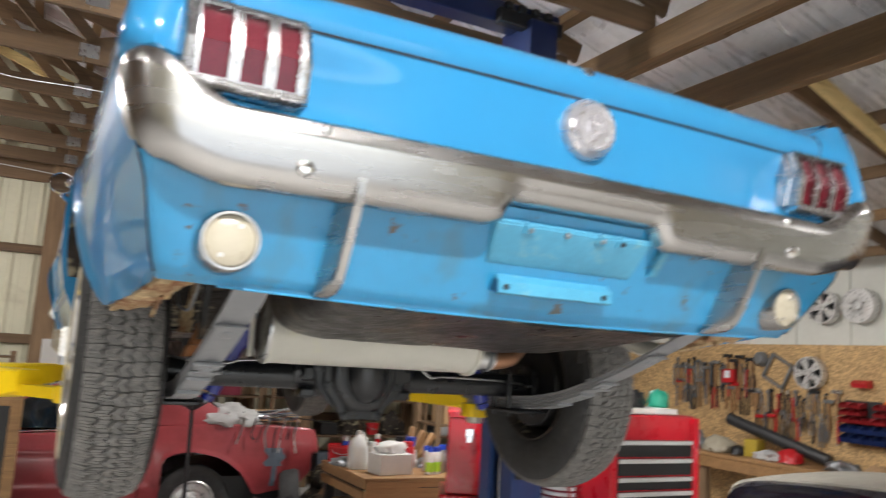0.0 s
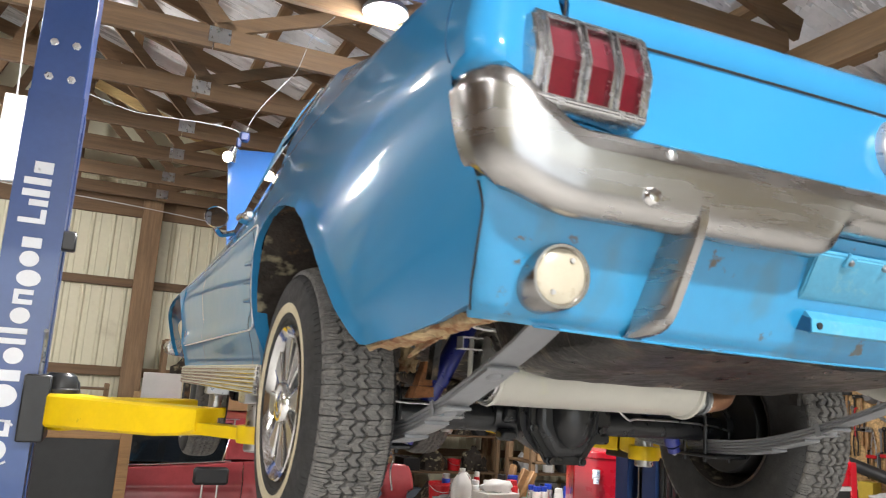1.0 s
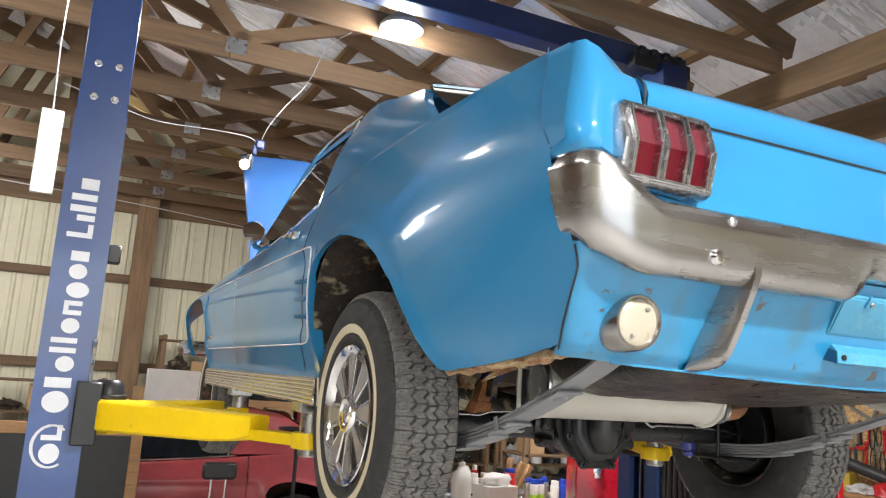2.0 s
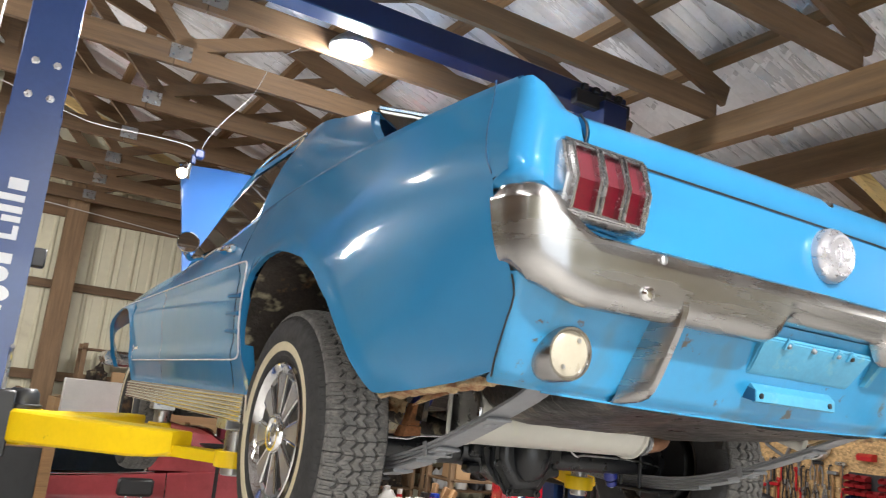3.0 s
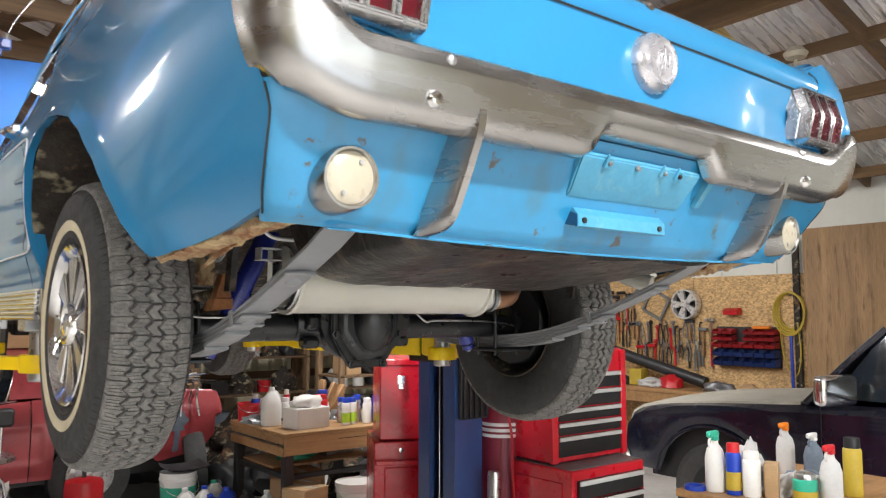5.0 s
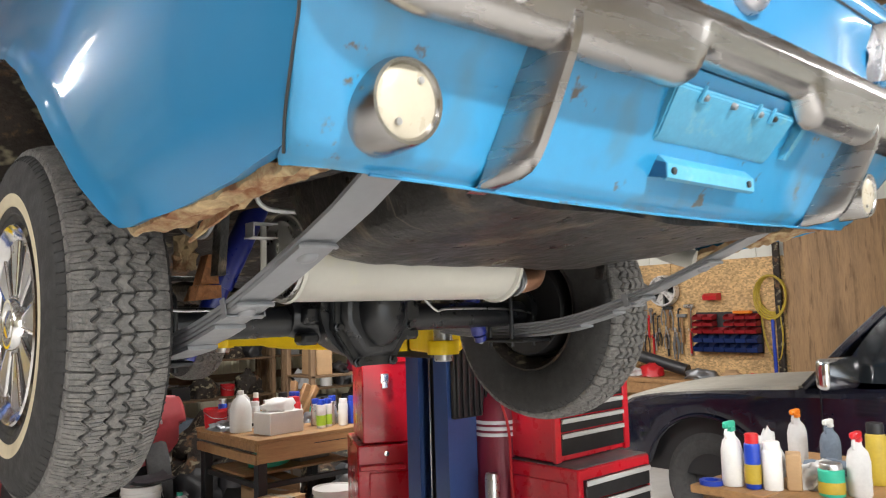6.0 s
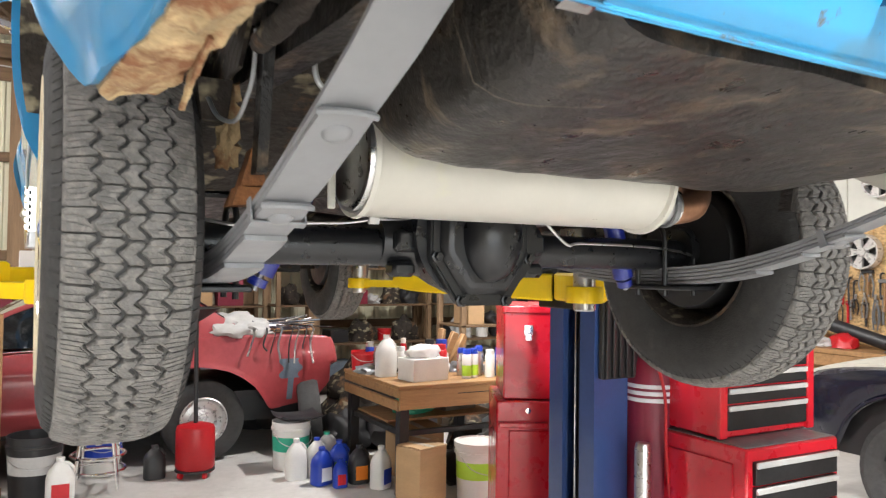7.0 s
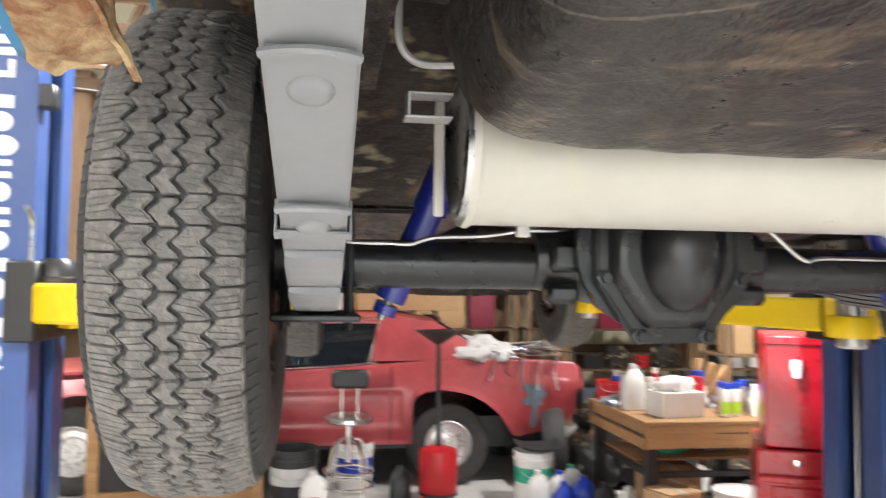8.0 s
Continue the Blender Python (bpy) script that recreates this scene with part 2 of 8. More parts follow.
# The red lens again, paler: light on the sloping upper halves, put into the colour.
LENS_PINK = mat("lit_red_lens", (0.13, 0.022, 0.032), 0.14, 0.0, 0.2, 22, coat=0.6)
LENS_WHITE = mat("yellowed_white_lens", (0.40, 0.36, 0.275), 0.3, 0.0, 0.06, 10, coat=0.3)
BLACK = mat("black_paint", (0.011, 0.011, 0.012), 0.42, 0.0, 0.2, 8, rvar=0.25)
SATIN = mat("satin_black_axle_paint", (0.010, 0.0105, 0.012), 0.31, 0.0, 0.15, 9, rvar=0.2, bump=0.0006, bscale=60)
RUBBER = mat("tyre_rubber", (0.036, 0.0355, 0.035), 0.72, 0.0, 0.25, 14, bump=0.001, bscale=160, stain=(0.10, 0.095, 0.085), level=0.6, soft=0.25, sscale=8)
TREAD = mat("worn_tread_rubber", (0.150, 0.144, 0.136), 0.6, 0.0, 0.25, 26, bump=0.004, bscale=120, stain=(0.21, 0.20, 0.185), level=0.5, soft=0.1, sscale=70)
GROOVE = mat("tread_groove_rubber", (0.075, 0.073, 0.070), 0.85, 0.0, 0.2, 20)
WHITEWALL = mat("creamy_whitewall", (0.68, 0.60, 0.42), 0.6, 0.0, 0.06, 8, stain=(0.5, 0.42, 0.28), level=0.6, soft=0.2)
UNDER = mat("black_undercoat", (0.013, 0.012, 0.011), 0.50, 0.0, 0.35, 7, bump=0.008, bscale=45, stain=(0.13, 0.092, 0.058), level=0.54, soft=0.12, sscale=11, stretch=(1.5, 0.55, 1), rvar=0.35)
TANK = scratches(scratches(mat("scuffed_black_tank", (0.026, 0.0235, 0.021), 0.38, 0.0, 0.35, 7, bump=0.005, bscale=40, stain=(0.13, 0.095, 0.062), level=0.55, soft=0.14, sscale=8, stretch=(1.1, 0.8, 1), rvar=0.35), (0.20, 0.17, 0.13), 0.45, -52, (110, 2.0, 2.0), 0.64), (0.19, 0.145, 0.10), 0.55, 10, (9, 30, 9), 0.60)
UNDER_RUST = scratches(mat("rusty_undercoat", (0.028, 0.021, 0.016), 0.85, 0.0, 0.6, 9, bump=0.008, bscale=40, stain=(0.16, 0.085, 0.040), level=0.57, soft=0.10, sscale=8), (0.30, 0.26, 0.17), 0.9, 20, (13, 16, 19), 0.575)
SPRING = mat("grey_spring_paint", (0.23, 0.235, 0.245), 0.42, 0.0, 0.06, 6, stain=(0.30, 0.14, 0.08), level=0.70, soft=0.05, sscale=10, rvar=0.2)
SPRING_DARK = mat("dark_spring_edge", (0.055, 0.056, 0.06), 0.45, 0.0, 0.15, 9)
MUFFLER = mat("pale_muffler_paint", (0.55, 0.535, 0.475), 0.34, 0.1, 0.04, 5, rvar=0.2, stain=(0.62, 0.62, 0.35), level=0.6, soft=0.2, sscale=3)
COPPER = mat("heat_tinted_pipe", (0.42, 0.22, 0.13), 0.4, 0.8, 0.2, 9)
SHOCK = mat("blue_shock_paint", (0.012, 0.022, 0.20), 0.3, 0.0, 0.1, 9, coat=0.3)
BLADE = mat("satin_wheel_blade", (0.46, 0.455, 0.45), 0.36, 0.7, 0.1, 10, rvar=0.3)
# Darkened body blue: the raised hood's weaker light is put into its colour.
HOOD_SHADED = mat("shaded_blue_hood", (0.010, 0.048, 0.150), 0.36, 0.0, 0.05, 2.5, coat=0.5, rvar=0.05)
ALLOY = mat("machined_alloy", (0.62, 0.61, 0.6), 0.32, 0.5, 0.08, 10, rvar=0.4)
ALLOY_DARK = mat("grey_wheel_recess", (0.085, 0.083, 0.083), 0.4, 0.4, 0.2, 10)
YELLOW = mat("lift_yellow_paint", (0.92, 0.62, 0.004), 0.42, 0.0, 0.06, 5, stain=(0.35, 0.22, 0.03), level=0.69, soft=0.05, sscale=7, rvar=0.2)
LIFT_BLUE = mat("lift_blue_paint", (0.034, 0.076, 0.235), 0.34, 0.0, 0.1, 4, coat=0.5, stain=(0.06, 0.09, 0.19), level=0.6, soft=0.3, sscale=3)
# A darker lift blue for the overhead beam, right-hand extension and lamp clamp.
LIFT_NAVY = mat("dark_navy_blue", (0.008, 0.018, 0.070), 0.35, 0.0, 0.1, 4, coat=0.3)
LETTER = mat("white_decal", (0.75, 0.76, 0.80), 0.4, 0.0, 0.05, 8)
WOOD_X = mat("truss_lumber_x", (0.150, 0.090, 0.046), 0.7, 0.0, 0.28, 3, stretch=(0.4, 9, 9), bump=0.001, bscale=30, random_tint=0.18, stain=(0.075, 0.047, 0.030), level=0.55, soft=0.2, sscale=2)
WOOD_Y = mat("roof_lumber_y", (0.190, 0.112, 0.050), 0.7, 0.0, 0.28, 3, stretch=(9, 0.4, 9), bump=0.001, bscale=30, random_tint=0.15, stain=(0.11, 0.065, 0.04), level=0.6, soft=0.2, sscale=2)
WOOD_Z = mat("post_lumber", (0.20, 0.125, 0.068), 0.75, 0.0, 0.35, 3, stretch=(9, 9, 0.5), bump=0.0015, bscale=30, random_tint=0.1, stain=(0.10, 0.06, 0.035), level=0.58, soft=0.2, sscale=2)
BENCH_WOOD = mat("oiled_bench_wood", (0.32, 0.175, 0.072), 0.55, 0.0, 0.3, 3, stretch=(0.6, 9, 9), bump=0.0008, bscale=30, random_tint=0.12, stain=(0.12, 0.07, 0.04), level=0.6, soft=0.15)
OSB = cells(mat("strand_board", (0.50, 0.325, 0.15), 0.75, 0.0, 0.2, 4, bump=0.001, bscale=60, random_tint=0.05), 42, 0.34, (1, 1.0, 1.7))
PLY = mat("plywood_grain", (0.30, 0.18, 0.085), 0.6, 0.0, 0.35, 1.6, stretch=(3, 6, 0.7), random_tint=0.08, stain=(0.16, 0.09, 0.04), level=0.55, soft=0.12, sscale=4)
GALV = cells(mat("galvanised_roof_sheet", (0.86, 0.86, 0.87), 0.30, 0.35, 0.08, 1.2, stain=(0.62, 0.60, 0.58), level=0.56, soft=0.3, sscale=1.6, rvar=0.3, stretch=(0.35, 5.0, 0.35)), 26, 0.04)
CREAM = mat("cream_wall_sheet", (0.62, 0.59, 0.44), 0.5, 0.0, 0.07, 1.5, stain=(0.45, 0.41, 0.29), level=0.6, soft=0.2, sscale=2)
WHITE_SHEET = mat("white_liner_sheet", (0.66, 0.66, 0.60), 0.5, 0.0, 0.06, 1.5)
CONCRETE = mat("dusty_concrete", (0.52, 0.505, 0.48), 0.78, 0.0, 0.14, 1.6, bump=0.0015, bscale=70, stain=(0.27, 0.25, 0.23), level=0.57, soft=0.22, sscale=1.4)
RED_TOOL = mat("tool_chest_red", (0.58, 0.008, 0.022), 0.3, 0.0, 0.08, 4, coat=0.5, rvar=0.2)
RED_FADED = mat("faded_red_car_paint", (0.37, 0.052, 0.060), 0.40, 0.0, 0.15, 3, coat=0.35, stain=(0.20, 0.014, 0.018), level=0.55, soft=0.25, sscale=2)
ALU = mat("brushed_aluminium", (0.70, 0.70, 0.69), 0.42, 0.5, 0.08, 9)
NAVY = mat("dark_navy_car_paint", (0.004, 0.005, 0.014), 0.25, 0.0, 0.2, 3, coat=0.6)
DUST = mat("dust_covered_hood", (0.44, 0.42, 0.36), 0.7, 0.0, 0.14, 4, stain=(0.22, 0.21, 0.2), level=0.6, soft=0.2)
DARK_GLASS = mat("dark_window_glass", (0.012, 0.015, 0.018), 0.04, 0.0, 0.1, 3, coat=0.5)
PRIMER = mat("grey_blue_primer", (0.12, 0.15, 0.19), 0.75, 0.0, 0.25, 9)
CARD = mat("cardboard", (0.42, 0.27, 0.14), 0.85, 0.0, 0.1, 4, random_tint=0.12, stretch=(1, 1, 3))
PLASTIC_WHITE = mat("white_plastic", (0.72, 0.71, 0.68), 0.4, 0.0, 0.06, 8, random_tint=0.06)
PLASTIC_BLUE = mat("blue_plastic", (0.012, 0.05, 0.42), 0.35, 0.0, 0.08, 8, random_tint=0.15)
PLASTIC_RED = mat("red_plastic", (0.50, 0.012, 0.018), 0.38, 0.0, 0.1, 8, random_tint=0.15)
PLASTIC_BLACK = mat("black_plastic", (0.02, 0.02, 0.022), 0.45, 0.0, 0.15, 8)
LIME = mat("lime_label", (0.42, 0.70, 0.05), 0.45, 0.0, 0.08, 8)
GREEN = mat("green_plastic", (0.03, 0.40, 0.26), 0.4, 0.0, 0.1, 8)
BIN_RED = mat("dull_red_bin", (0.27, 0.012, 0.016), 0.42, 0.0, 0.12, 8, random_tint=0.15)
BIN_BLUE = mat("navy_blue_bin", (0.008, 0.026, 0.12), 0.42, 0.0, 0.12, 8, random_tint=0.15)
BURGUNDY = mat("burgundy_vinyl", (0.20, 0.012, 0.035), 0.42, 0.0, 0.12, 6, bump=0.0005, bscale=90)
CANVAS = mat("white_cloth", (0.50, 0.495, 0.485), 0.85, 0.0, 0.1, 6, bump=0.001, bscale=120)
GREY_METAL = mat("grey_metal", (0.24, 0.25, 0.26), 0.4, 0.6, 0.2, 8)
HOSE_YELLOW = mat("yellow_hose", (0.42, 0.30, 0.03), 0.5, 0.0, 0.15, 8)
ORANGE = mat("orange_plastic", (0.75, 0.2, 0.01), 0.4, 0.0, 0.1, 8)
LAMP_GLOW = glow("lit_lamp_disc", (1.0, 0.97, 0.92), 14)
TUBE_GLOW = glow("lit_tube", (1.0, 0.98, 0.95), 12)
BULB_GLOW = glow("lit_bulb", (1.0, 0.85, 0.62), 7)

# ---- the barn ----
X_L, X_HEAD, X_R = -9.8, 2.03, 6.0      # far wall, header line, lean-to wall
Y_F, Y_B = 7.8, -7.0                    # wall beyond the cars, wall with the open door
CHORD = 3.61                            # underside of the truss chords
RIDGE_X, RIDGE_Z = -3.9, 5.72
EAVE_Z = 3.80

bm = span(B(), X_L - 0.2, X_R + 0.2, Y_B - 0.2, Y_F + 0.2, -0.15, 0.0)
solo("floor", bm, CONCRETE, "pale dusty concrete workshop floor with darker stains", "floor", "structure")
bm = span(B(), -60, 60, -80, -7.2, -0.2, -0.05)
solo("ground", bm, mat("gravel_yard", (0.30, 0.28, 0.25), 0.9, 0, 0.3, 3, bump=0.01, bscale=30), "pale gravel yard outside the open door", "ground", "structure")


def ribbed(bm, p0, du, dv, nu, lu, lv, deep, out, ribs=(0.0, 0.022, 0.05, 0.072)):
    """A profiled metal sheet from p0: lu along du with a rib every nu, lv along dv, ribs deep towards out."""
    p0, du, dv, out = Vector(p0), Vector(du), Vector(dv), Vector(out)
    us, s = [], 0.0
    while s < lu - 1e-4:
        for a, h in ((0.0, 0), (0.018, 1), (0.042, 1), (0.06, 0), (nu * 0.5 - 0.012, 0), (nu * 0.5, 0.3), (nu * 0.5 + 0.012, 0)):
            if s + a < lu:
                us.append((s + a, h * deep))
        s += nu
    us.append((lu, 0))
    a = [bm.verts.new(p0 + du * u + out * h) for u, h in us]
    b = [bm.verts.new(p0 + du * u + out * h + dv * lv) for u, h in us]
    for k in range(len(us) - 1):
        bm.faces.new((a[k], a[k + 1], b[k + 1], b[k]))
    return bm


# roof sheets: two slopes of the main barn and the lean-to
def slope(name, xa, za, xb, zb, label):
    bm = B()
    d = Vector((xb - xa, 0, zb - za))
    up = Vector((-d.z, 0, d.x)).normalized()
    if up.z < 0:
        up = -up
    n = int((Y_F - Y_B + 0.6) / 0.019)
    for f in (0, 1):
        row = [bm.verts.new((xa + d.x * f, Y_B - 0.3 + k * 0.019, za + d.z * f + 0.019 * (0, 1, 0, -1)[k % 4] + (0.012 if k % 16 in (8, 9, 10) else 0))) for k in range(n + 1)]
        if f:
            for k in range(n):
                bm.faces.new((last[k], last[k + 1], row[k + 1], row[k]))
        last = row
    r = bmesh.ops.extrude_face_region(bm, geom=bm.faces[:])
    bmesh.ops.translate(bm, verts=[v for v in r["geom"] if isinstance(v, bmesh.types.BMVert)], vec=up * 0.004)
    solo(name, bm, GALV, label, "ceiling", "structure", sharp=18)


ROOF_E = EAVE_Z + 0.17
slope("ceiling_main", X_HEAD + 0.25, ROOF_E, RIDGE_X, RIDGE_Z + 0.30, "galvanised ribbed steel roof sheets seen from below")
slope("ceiling_far", X_L - 0.3, ROOF_E, RIDGE_X, RIDGE_Z + 0.30, "galvanised ribbed steel roof sheets seen from below")
slope("ceiling_lean_to", X_HEAD - 0.05, ROOF_E + 0.085, X_R + 0.3, 2.86, "galvanised ribbed steel sheets of the lean-to roof")


# trusses
def bar(bm, a, b, tall, y, thick=0.038):
    a, b = Vector((a[0], 0, a[1])), Vector((b[0], 0, b[1]))
    d = (b - a).normalized()
    n = Vector((-d.z, 0, d.x)) * tall / 2
    vs = [bm.verts.new(p + s * n + Vector((0, y + q * thick / 2, 0))) for p in (a, b) for s in (-1, 1) for q in (-1, 1)]
    for f in ((0, 1, 3, 2), (4, 6, 7, 5), (0, 4, 5, 1), (2, 3, 7, 6), (0, 2, 6, 4), (1, 5, 7, 3)):
        bm.faces.new([vs[k] for k in f])
    return bm


def truss(y):
    t = thing("roof_truss", "brown timber roof truss with pressed steel joint plates", "roof truss", (RIDGE_X, y, CHORD), "roof trusses", "structure")
    c = CHORD + 0.07
    xr, xl = X_HEAD + 0.05, X_L
    part("bottom_chord", bar(B(), (-0.85, c), (xr, c), 0.14, y), WOOD_X, t)
    part("bottom_chord", bar(B(), (xl, c), (-0.855, c), 0.14, y), WOOD_X, t)
    part("top_chord", bar(B(), (xr + 0.1, EAVE_Z), (RIDGE_X, RIDGE_Z), 0.14, y), WOOD_X, t)
    part("top_chord", bar(B(), (xl - 0.1, EAVE_Z), (RIDGE_X - 0.01, RIDGE_Z), 0.14, y), WOOD_X, t)
    k = (RIDGE_Z - EAVE_Z) / (xr + 0.1 - RIDGE_X)

    def top(x):
        return EAVE_Z + k * (xr + 0.1 - x if x > RIDGE_X else x - xl + 0.1) - 0.06
    for x0, x1 in ((-0.85, 0.55), (-0.75, -2.05), (-2.6, -2.05), (-2.75, RIDGE_X + 0.05), (-5.1, RIDGE_X - 0.05), (-5.2, -5.9), (-7.0, -5.9), (-7.0, -8.4)):
        part("web", bar(B(), (x0, c + 0.05), (x1, top(x1)), 0.085, y + 0.001), WOOD_X, t)
    part("web", bar(B(), (-1.75, c + 0.05), (-1.75, top(-1.75)), 0.085, y - 0.001), WOOD_X, t)
    for x in (-0.82, -2.68, -7.0):
        bm = B()
        for s in (-1, 1):
            box(bm, (x, y + s * 0.022, c + 0.015), (0.13, 0.004, 0.10))
            for i in range(4):
                for j in range(3):
                    box(bm, (x - 0.045 + i * 0.030, y + s * 0.0245, c - 0.018 + j * 0.033), (0.011, 0.003, 0.022))
        part("joint_plate", bm, STEEL, t, "stamped steel joint plate")
    return t


first = truss(0.0)
TRUSS_Y = [-6.5, -5.6, -4.7, -3.75, -2.8, -1.85, -0.88, 0.09, 1.02, 1.87, 2.71, 3.67, 4.68, 5.60, 6.58, 7.49]
first.matrix_basis = Matrix.Translation((RIDGE_X, TRUSS_Y[0], CHORD))
for y in TRUSS_Y[1:]:
    copy_thing(first, Matrix.Translation((RIDGE_X, y, CHORD)))

# purlins on the trusses
purlins = thing("roof_purlins", "brown timber purlins under the roof sheets", "purlin", (RIDGE_X, 0, EAVE_Z), "", "structure")
for side in (1, -1):
    n = 11
    for i in range(n):
        f = (i + 0.3) / n
        x = (X_HEAD + 0.15) * (1 - f) + RIDGE_X * f if side > 0 else (X_L - 0.1) * (1 - f) + RIDGE_X * f
        z = EAVE_Z * (1 - f) + RIDGE_Z * f + 0.115
        part("purlin", span(B(), x - 0.045, x + 0.045, Y_B, Y_F, z - 0.03, z + 0.03), WOOD_Y, purlins)
for i in range(6):
    f = (i + 0.5) / 6
    x, z = X_HEAD + 0.3 + f * (X_R - X_HEAD - 0.3), ROOF_E - 0.04 + f * (2.86 - ROOF_E) - 0.03
    part("purlin", span(B(), x - 0.02, x + 0.02, Y_B, Y_F, z - 0.075, z + 0.015), WOOD_Y, purlins)

# headers that carry the truss ends, with posts
headers = thing("roof_headers", "heavy double timber headers on posts along the lean-to", "beam", (2.5, 0, 0), "", "structure")
for x in (X_HEAD + 0.02, 3.0):
    part("header", span(B(), x - 0.04, x + 0.04, Y_B, Y_F, 3.42, 3.66 if x > 2.5 else 3.605, 0.004), WOOD_Y, headers)
for x, y in ((2.15, 7.2), (2.15, -4.2), (3.0, -4.2)):
    part("post", span(B(), x - 0.07, x + 0.07, y - 0.07, y + 0.07, 0, 3.42, 0.004), WOOD_Z, headers)
for x, y in ((3.0, 0.75), (3.0, -1.6)):
    bm = bar(B(), (3.0, 3.55), (4.0, 3.16), 0.09, y, 0.05)
    part("knee_brace", bm, FRESH_LIT_WOOD, headers)
for y in (-0.2, 0.6, 1.45, 2.6):
    part("block", span(B(), 2.09, 2.17, y - 0.07, y + 0.07, 3.44, 3.60, 0.003), WOOD_Y, headers)
for y in (-6, -4.4, -2.8, -1.2, 0.1, 1.0, 1.9, 3.4, 5.0, 6.6):
    bm = B()
    bar(bm, (3.04, 3.62), (X_R, 2.82), 0.11, y)
    part("rafter", bm, WOOD_X, headers)

# wall beyond the cars: posts, girts and cream sheets
wall = thing("wall_north", "cream ribbed steel wall on timber posts and girts", "wall", (-2, Y_F, 0), "", "structure")
bm = ribbed(B(), (X_L, Y_F + 0.16, 0), (1, 0, 0), (0, 0, 1), 0.229, X_R - X_L, 3.95, 0.02, (0, -1, 0))
ribbed(bm, (X_L, Y_F + 0.19, 0), (1, 0, 0), (0, 0, 1), 0.229, X_R - X_L, 3.95, 0.02, (0, -1, 0))
part("wall_sheet", bm, CREAM, wall, "", 15)
for k in range(-4, 3):
    x = -0.88 + k * 2.4
    part("post", span(B(), x - 0.115, x + 0.115, Y_F - 0.06, Y_F + 0.09, 0, 3.9, 0.005), WOOD_Z, wall)
for z0, z1 in ((3.46, 3.74), (2.60, 2.70), (1.55, 1.66), (0.75, 0.85), (0.0, 0.22)):
    part("girt", span(B(), X_L, X_R, Y_F + 0.092, Y_F + 0.135, z0, z1, 0.003), WOOD_X, wall)
part("gable", prism(B(), [(X_L, 3.9), (X_HEAD + 0.2, 3.9), (RIDGE_X, RIDGE_Z + 0.2)], Y_F + 0.14, Y_F + 0.18, "y"), CREAM, wall)

# far side wall and the wall behind the camera, both unseen, the latter with an assumed open door
# Out of view; its dark brown is chosen to dim what the car's side reflects.
wall = thing("wall_west", "unseen wall on timber girts, dark brown to darken reflections", "wall", (X_L, 0, 0), "", "structure")
bm = ribbed(B(), (X_L - 0.1, Y_B, 0), (0, 1, 0), (0, 0, 1), 0.229, Y_F - Y_B, 4.0, 0.02, (1, 0, 0))
ribbed(bm, (X_L - 0.13, Y_B, 0), (0, 1, 0), (0, 0, 1), 0.229, Y_F - Y_B, 4.0, 0.02, (1, 0, 0))
part("wall_sheet", bm, WOOD_Z, wall, "", 15)
for z in (0.1, 0.9, 1.7, 2.6, 3.5):
    part("girt", span(B(), X_L - 0.07, X_L - 0.03, Y_B, Y_F, z - 0.05, z + 0.05), WOOD_Y, wall)
wall = thing("wall_south", "cream steel wall with a wide open door", "wall", (0, Y_B, 0), "", "structure")
for x0, x1, z0, z1 in ((X_L, -3.4, 0, 4.0), (2.2, X_R, 0, 4.0), (-3.4, 2.2, 3.1, 4.0)):
    part("wall_sheet", span(B(), x0, x1, Y_B - 0.1, Y_B, z0, z1), CREAM, wall)
part("gable", prism(B(), [(X_L, 4.0), (X_HEAD + 0.2, 4.0), (RIDGE_X, RIDGE_Z + 0.2)], Y_B - 0.1, Y_B, "y"), CREAM, wall)

# lean-to wall: strand board below, white sheet above, a plywood panel
wall = thing("wall_east", "strand board wall with a plywood panel and white sheet above", "wall", (X_R, 2, 0), "", "structure")
part("wall_sheet", span(B(), X_R + 0.02, X_R + 0.08, Y_B, Y_F, 0, 2.95), WHITE_SHEET, wall)
y = 1.62
while y < 7.5:
    part("board", span(B(), X_R, X_R + 0.018, y, min(y + 1.215, 7.7), 0.0, 2.02, 0.002), OSB, wall)
    y += 1.22
for y0 in (0.40, -0.82, -2.04):
    part("panel", span(B(), X_R - 0.03, X_R - 0.012, y0 + 0.003, y0 + 1.215, 0.0, 2.44, 0.002), PLY, wall, "grainy brown plywood panel")
bm = B()
for y in (1.9, 2.5, 3.1, 3.7, 4.3):
    span(bm, X_R + 0.0, X_R + 0.019, y, y + 0.02, 2.03, 2.85)
part("seam", bm, WHITE_SHEET, wall)

